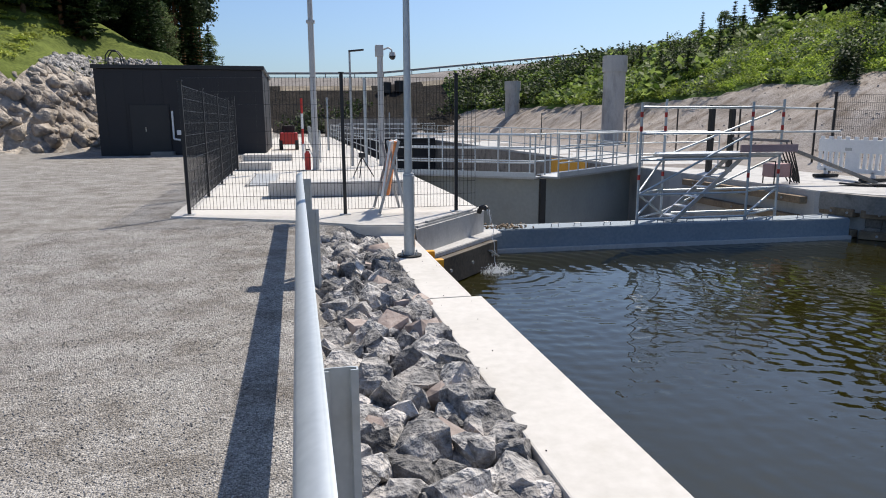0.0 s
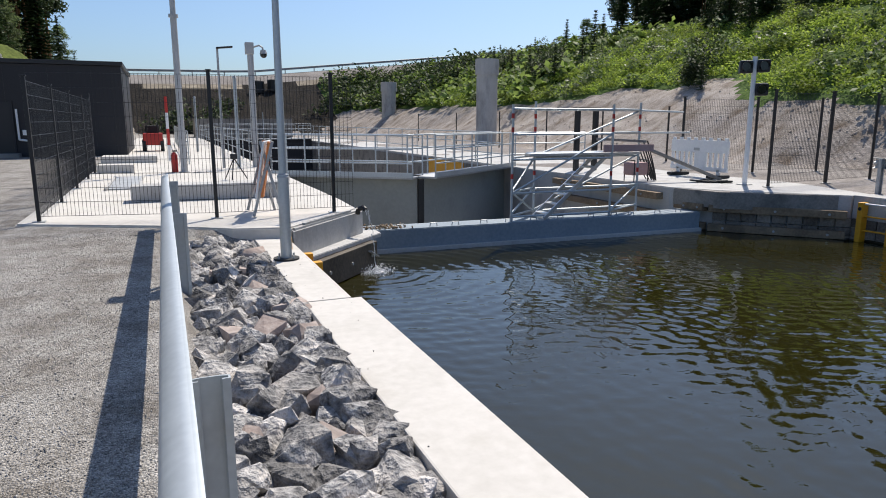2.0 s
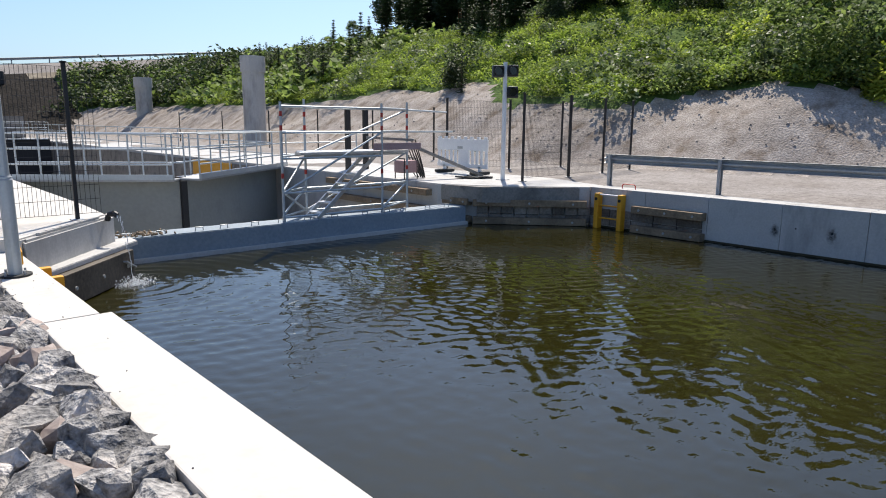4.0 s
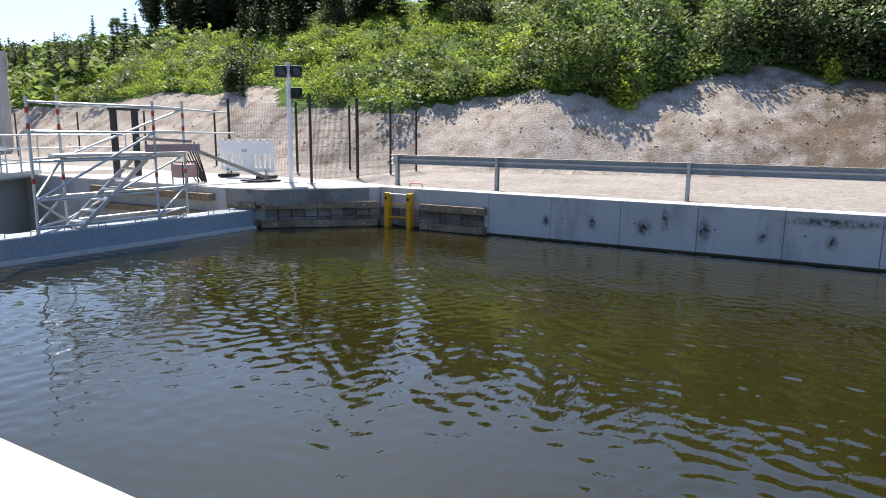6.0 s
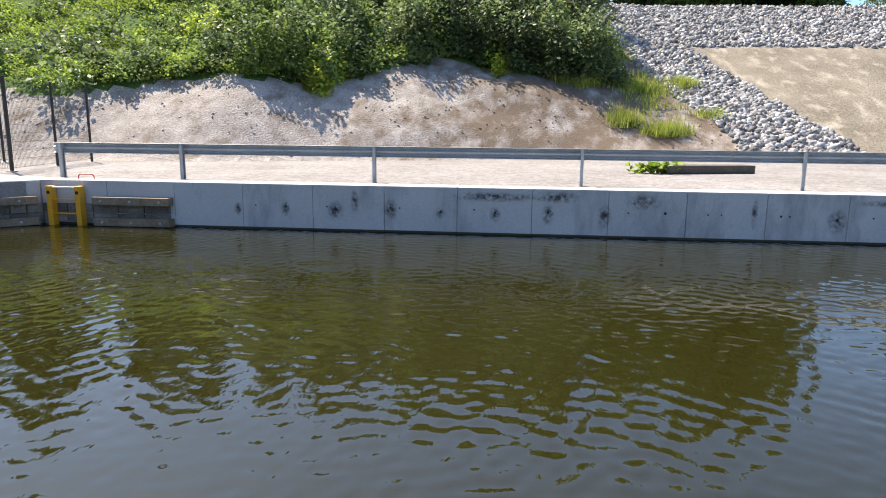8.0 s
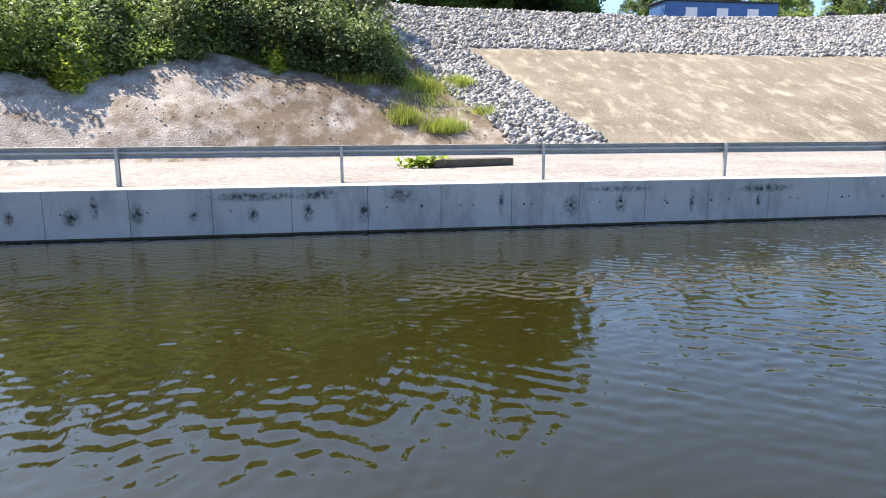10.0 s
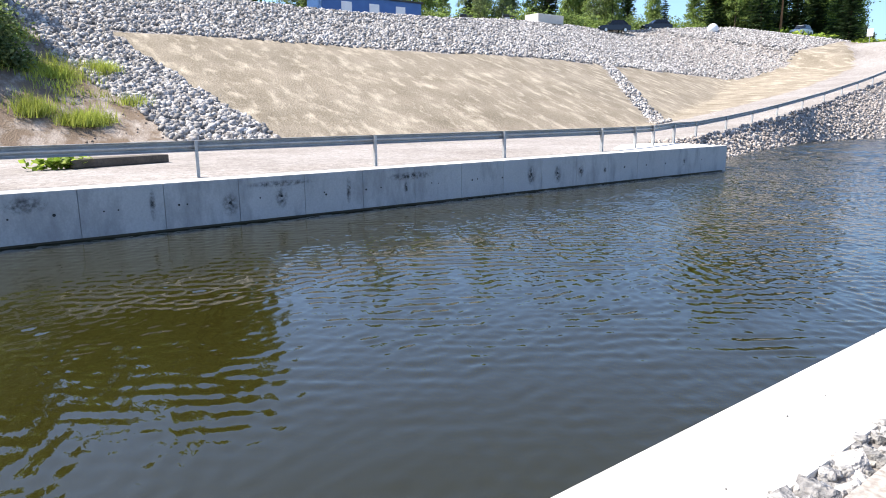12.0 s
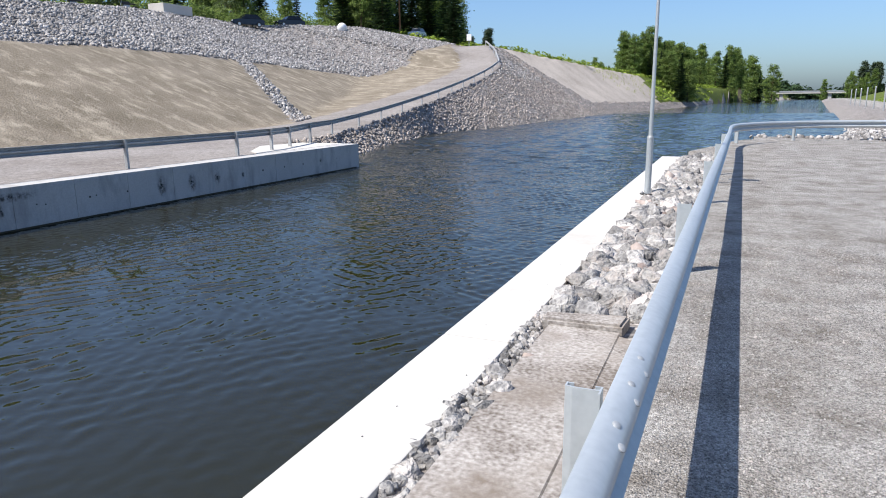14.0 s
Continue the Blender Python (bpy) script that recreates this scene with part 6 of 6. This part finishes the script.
tagged(strew("splash_drops", spray, rs.uniform(0.005, 0.020, n), SMALL_SHAPES, SPLASH, rs), "white drops where the drain water lands", "splash", kind="stuff")

# ---- platform clutter ----
sign = thing("warning_board", (1.22, 10.75, 0.03), "orange and white striped warning board on steel legs", "sign")
bm = B()
box(bm, (0.03, 0.95, 0.82), (0, 0, 0.68), (0, 10, -14), bevel=0.005)
panel = part("board", bm, WHITE, sign)
for k in range(3):
    bm = B()
    box(bm, (0.036, 0.2, 0.8), (0.0, -0.3 + 0.3 * k, 0.68), (0, 10, -14), bevel=0.003)
    part("stripe", bm, ORANGE, panel)
for y in (-0.38, 0.38):
    for lean in (-14, 16):
        bm = B()
        box(bm, (0.04, 0.04, 1.12), (0.06 if lean < 0 else -0.06, y, 0.55), (0, lean, -14), bevel=0.004)
        part("leg", bm, ZINC_OLD, sign)
ext = thing("fire_extinguisher", (0.12, 20.15, 0.03), "red fire extinguisher beside the grey mast", "extinguisher")
bm = B()
rod(bm, (0, 0, 0), (0, 0, 0.46), 0.085, seg=16)
rod(bm, (0, 0, 0.46), (0, 0, 0.54), 0.085, 0.03, seg=16)
part("cylinder", bm, RED, ext)
bm = B()
box(bm, (0.12, 0.03, 0.04), (0.02, 0, 0.57), bevel=0.006)
part("valve", bm, BLACK, ext)
machine = thing("red_machine", (-0.55, 34.5, 0.03), "small red engine machine parked behind the mast", "machine")
bm = B()
box(bm, (0.85, 1.2, 0.55), (0, 0, 0.55), bevel=0.06)
part("body", bm, RED, machine)
bm = B()
box(bm, (0.6, 0.5, 0.35), (0, 0.1, 1.0), bevel=0.06)
part("engine", bm, RUBBER, machine)
for x in (-0.38, 0.38):
    for y in (-0.42, 0.42):
        bm = B()
        rod(bm, (x - 0.08, y, 0.27), (x + 0.08, y, 0.27), 0.27, seg=16)
        part("wheel", bm, RUBBER, machine)
for x in (-0.2, 0.2):
    bm = B()
    tube(bm, [(x, -0.5, 0.7), (x, -0.65, 1.2), (x * 0.7, -0.62, 1.3)], 0.02)
    part("handle", bm, BLACK, machine)
marker = thing("marker_pole", (0.05, 26.0, 0.03), "red and white banded marker pole", "pole")
for k in range(4):
    bm = B()
    rod(bm, (0, 0, 0.55 * k), (0, 0, 0.55 * (k + 1)), 0.05, seg=10)
    part("band", bm, RED if k % 2 else WHITE, marker)
tool = thing("tripod_stand", (1.4, 17.2, 0.03), "small dark tripod stand on the platform", "stand")
for a in (0.2, 2.3, 4.4):
    bm = B()
    rod(bm, (math.cos(a) * 0.3, math.sin(a) * 0.3, 0), (0, 0, 0.5), 0.014, seg=6)
    part("leg", bm, BLACK, tool)
bm = B()
box(bm, (0.16, 0.12, 0.12), (0, 0, 0.54), bevel=0.015)
part("head", bm, BLACK, tool)

# ---- plant building ----
house = thing("plant_building", (-4.85, 31, 0), "dark grey flat-roofed plant building with a steel door", "building")
bm = B()
box(bm, (6.7, 7.5, 3.55), (0, 3.75, 1.78), bevel=0.01)
part("wall", bm, DARK_WALL, house)
bm = B()
box(bm, (6.86, 7.66, 0.16), (0, 3.75, 3.65), bevel=0.01)
part("roof", bm, BLACK, house)
for k in range(9):
    bm = B()
    box(bm, (0.02, 0.012, 3.4), (-3.0 + k * 0.75, -0.004, 1.75))
    part("cladding_joint", bm, BLACK, house)
door = part("door", box(B(), (1.5, 0.05, 2.05), (-1.35, -0.02, 1.08), bevel=0.008), BLACK, house)
part("handle", rod(B(), (-1.5, -0.07, 1.0), (-1.5, -0.07, 1.18), 0.014), ALU, door)
for x, w in ((-2.13, 0.07), (-0.57, 0.07)):
    part("frame", box(B(), (w, 0.08, 2.12), (x, -0.025, 1.08), bevel=0.006), DARK_WALL, door)
part("step", box(B(), (0.9, 0.5, 0.16), (-0.85, -0.35, 0.08), bevel=0.01), CONCRETE_STAIN, house)
bm = B()
tube(bm, [(-0.42, -0.06, 1.85), (-0.42, -0.06, 0.68), (-0.16, -0.06, 0.64)], 0.04, 10)
part("downpipe", bm, WHITE, house, "white bent pipe")
part("meter_box", box(B(), (0.16, 0.1, 0.2), (-0.2, -0.05, 0.95), bevel=0.01), WHITE, house)
bm = B()
for y in (0.1, 0.55):
    tube(bm, [(-2.9, y, 3.7), (-2.85, y, 4.1), (-2.7, y, 4.3), (-2.45, y, 4.3), (-2.3, y, 4.1), (-2.25, y, 3.7)], 0.025)
part("roof_hoops", bm, BLACK, house)


# ---- bridge pillars at the lock ----
def pillar(x, y, w, h, label):
    t = thing("bridge_pillar", (x, y, -0.1), label, "pillar", group="bridge pillars")
    bm = B()
    n = 20
    outline = [(math.cos(i / n * 6.283) * w / 2, math.sin(i / n * 6.283) * w / 2 * 0.8) for i in range(n)]
    prism(bm, outline, 0, h - 0.9)
    part("shaft", bm, CONCRETE, t)
    bm = B()
    prism(bm, [(a * 1.12, b * 1.12) for a, b in outline], h - 0.9, h, bevel=0.03)
    part("head", bm, CONCRETE, t)


pillar(17.9, 37.0, 1.3, 5.1, "bare grey concrete bridge pillar by the lock")
pillar(21.0, 65.3, 1.45, 5.3, "bare grey concrete bridge pillar farther up the lock")

# ---- far road side ----
trough = thing("concrete_trough", (17.2, -4.55, 0.0), "dark weedy concrete kerb trough beside the far road", "kerb")
bm = B()
box(bm, (0.5, 2.3, 0.2), (0, 0, 0.09), (0, 0, 14), bevel=0.03)
part("trough", bm, DARK_TIMBER, trough)
rw = np.random.default_rng(14)
pts = np.stack([16.85 + rw.normal(0, 0.12, 150), -3.3 + rw.normal(0, 0.3, 150), rw.uniform(0.0, 0.28, 150)], 1)
tagged(leaves("weeds", pts, rw.uniform(0.08, 0.18, 150), LEAF_LIGHT, rw), "green weeds beside the kerb trough", "plants", kind="stuff")
stump = thing("post_stub", (30.2, -1.6, float(land(np.array([30.2]), np.array([-1.6]))[0][0])), "short brown timber post stub in the grass", "post")
part("stub", box(B(), (0.45, 0.45, 0.6), (0, 0, 0.2), bevel=0.04), TIMBER, stump)


def car(name, at, yaw, paint, label, tall=1.5):
    t = thing(name, at, label, "car")
    t.rotation_euler = (0, 0, radians(yaw))
    bm = B()
    side = [(-2.2, 0.3), (2.15, 0.3), (2.2, 0.72), (1.95, 0.88), (1.1, 0.98), (-1.75, 1.02), (-2.2, 0.9)]
    rings = [[bm.verts.new((x, y, z)) for x, z in side] for y in (-0.86, 0.86)]
    n = len(side)
    for i in range(n):
        bm.faces.new((rings[0][i], rings[0][(i + 1) % n], rings[1][(i + 1) % n], rings[1][i]))
    bm.faces.new(rings[0][::-1]), bm.faces.new(rings[1])
    bmesh.ops.recalc_face_normals(bm, faces=bm.faces[:])
    bmesh.ops.bevel(bm, geom=bm.edges[:], offset=0.07, segments=2, affect="EDGES")
    body = part("body", bm, paint, t)
    bm = B()
    cab = [(-1.9, 0.98), (1.0, 0.96), (0.3, tall - 0.02), (-1.35, tall)]
    rings = [[bm.verts.new((x, y * (0.82 if z < 1.2 else 0.66), z)) for x, z in cab] for y in (-1, 1)]
    for i in range(4):
        bm.faces.new((rings[0][i], rings[0][(i + 1) % 4], rings[1][(i + 1) % 4], rings[1][i]))
    bm.faces.new(rings[0][::-1]), bm.faces.new(rings[1])
    bmesh.ops.recalc_face_normals(bm, faces=bm.faces[:])
    bmesh.ops.bevel(bm, geom=bm.edges[:], offset=0.05, segments=2, affect="EDGES")
    part("window", bm, GLASS, t)
    part("roof", box(B(), (1.6, 1.28, 0.05), (-0.52, 0, tall + 0.01), bevel=0.02), paint, t)
    for x in (-1.35, 1.35):
        for y in (-0.82, 0.82):
            wheel = part("wheel", rod(B(), (x, y - 0.1, 0.32), (x, y + 0.1, 0.32), 0.32, seg=18), RUBBER, t)
            part("rim", rod(B(), (x, y - 0.105, 0.32), (x, y + 0.105, 0.32), 0.19, seg=14), ALU, wheel)
    for y in (-0.6, 0.6):
        part("headlight", box(B(), (0.06, 0.32, 0.14), (2.16, y, 0.72), bevel=0.02), WHITE, t)
    return t


def top(x, y):
    return float(land(np.array([float(x)]), np.array([float(y)]))[0][0])


def by_bearing(deg, x):
    """A spot on the dyke top at that bearing from the yard, x metres across."""
    y = -1.2 - (x + 0.3) / math.tan(radians(180 - deg))
    return x, y


for deg, x, paint, label, yaw in ((141.1, 59.5, CAR_BLUE, "dark blue estate car parked on the dyke", 62), (144.4, 60.5, CAR_BLUE, "dark blue car parked behind another on the dyke", 64), (154.7, 49, CAR_WHITE, "white car facing along the dyke road", 95)):
    x, y = by_bearing(deg, x)
    car("car", (x, y, top(x, y)), yaw, paint, label, 1.55)
hx, hy = by_bearing(121, 58)
hut = thing("blue_hut", (hx, hy, top(hx, hy)), "blue site hut on the dyke", "hut")
part("wall", box(B(), (3.0, 11, 2.6), (0, 0, 1.3), bevel=0.03), HUT_BLUE, hut)
part("roof", box(B(), (3.3, 11.3, 0.14), (0, 0, 2.67), bevel=0.02), BLACK, hut)
for y in (-3, 0, 3):
    part("window", box(B(), (0.05, 1.1, 1.0), (-1.51, y, 1.6), bevel=0.01), WHITE, hut)
for deg, label in ((129.1, "dark motorcycle parked on the dyke"), (132.6, "dark touring motorcycle parked on the dyke")):
    x, y = by_bearing(deg, 57.5)
    mc = thing("motorcycle", (x, y, top(x, y)), label, "motorcycle")
    mc.rotation_euler = (0, 0, radians(60))
    for wx in (-0.7, 0.7):
        part("wheel", rod(B(), (wx, -0.07, 0.32), (wx, 0.07, 0.32), 0.32, seg=16), RUBBER, mc)
    part("tank", box(B(), (0.7, 0.34, 0.34), (0.15, 0, 0.85), bevel=0.1), BLACK, mc)
    part("seat", box(B(), (0.75, 0.3, 0.12), (-0.45, 0, 0.82), bevel=0.05), RUBBER, mc)
    part("engine", box(B(), (0.6, 0.4, 0.4), (0.05, 0, 0.5), bevel=0.05), ZINC_OLD, mc)
    part("windscreen", box(B(), (0.05, 0.42, 0.4), (0.65, 0, 1.2), (0, -25, 0), bevel=0.02), GLASS, mc)
    part("fork", rod(B(), (0.7, 0, 0.32), (0.5, 0, 1.1), 0.04), ZINC, mc)
x, y = by_bearing(135.6, 57.5)
shed = thing("grey_block", (x, y, top(x, y)), "low pale concrete block on the dyke", "block")
part("block", box(B(), (2.2, 4.2, 1.0), (0, 0, 0.5), bevel=0.04), CONCRETE_NEW, shed)
x, y = by_bearing(148.6, 52)
tank = thing("white_tank", (x, y, top(x, y) - 0.4), "white rounded tank behind the dyke edge", "tank")
bm = B()
bmesh.ops.create_uvsphere(bm, u_segments=18, v_segments=10, radius=0.75, matrix=pose(0, 0, 0.7) @ Matrix.Diagonal((0.9, 1.1, 1.0, 1)))
part("shell", bm, WHITE, tank, smooth=True)
x, y = by_bearing(159, 35.2)
notice = thing("notice_board", (x, y, top(x, y)), "small white notice board by the ramp", "sign")
part("post", rod(B(), (0, 0, 0), (0, 0, 1.0), 0.04), ZINC_OLD, notice)
part("panel", box(B(), (0.7, 0.05, 0.9), (0, 0, 1.3), bevel=0.01), WHITE, notice)

# head of the valley: guardrail and tanks on the road embankment
head_path = [(float(x), 95.5, float(np.interp(x, (-60, 11, 44, 80), (6.5, 7.3, 10.6, 11))) + 0.75) for x in range(-20, 72, 4)]
guardrail("guardrail", "dark guardrail along the far road embankment", head_path, 1, [(x, y, z - 0.75, 0, 0.7) for x, y, z in head_path], ZINC_OLD, lap=12)
for x, y in ((11.5, 89.5), (13.4, 89.5)):
    t = thing("black_tank", (x, y, top(x, y) - 0.1), "black round tank on the embankment", "tank", group="black tanks")
    part("shell", rod(B(), (0, 0, 0), (0, 0, 1.4), 0.75, seg=20), BLACK, t)
    part("lid", rod(B(), (0, 0, 1.4), (0, 0, 1.5), 0.7, 0.4, seg=20), RUBBER, t)

# far end of the canal
bridge = thing("road_bridge", (-42, -505, 0), "pale concrete road bridge far down the canal", "bridge")
part("deck", box(B(), (46, 8, 1.0), (0, 0, 3.4), bevel=0.1), CONCRETE_NEW, bridge)
for x in (-14, 14):
    part("pier", box(B(), (2, 6, 6), (x, 0, 0.2), bevel=0.2), CONCRETE, bridge)
part("parapet", box(B(), (46, 0.3, 0.8), (0, 4, 4.3), bevel=0.05), ZINC_OLD, bridge)
for k in range(7):
    x, y = -13.2 - 0.9 * k, -70.0 - 11 * k
    t = thing("mooring_post", (x, y, top(x, y) - 0.2), "grey steel mooring post on the near bank", "post", group="mooring posts")
    part("tube", rod(B(), (0, 0, 0), (0, 0, 2.6), 0.08, seg=12), ZINC_OLD, t)
    part("cap", rod(B(), (0, 0, 2.6), (0, 0, 2.7), 0.1, 0.05, seg=12), ZINC, t)
for x, y, h in ((-19, -100, 8), (-26, -140, 8)):
    t = thing("lamp_post", (x, y, top(x, y)), "tall slim lamp post on the near bank", "lamp")
    part("pole", rod(B(), (0, 0, 0), (0, 0, h), 0.08, 0.05, seg=10), ZINC_OLD, t)
    part("head", box(B(), (0.8, 0.25, 0.1), (0.4, 0, h), bevel=0.03), ZINC_OLD, t)
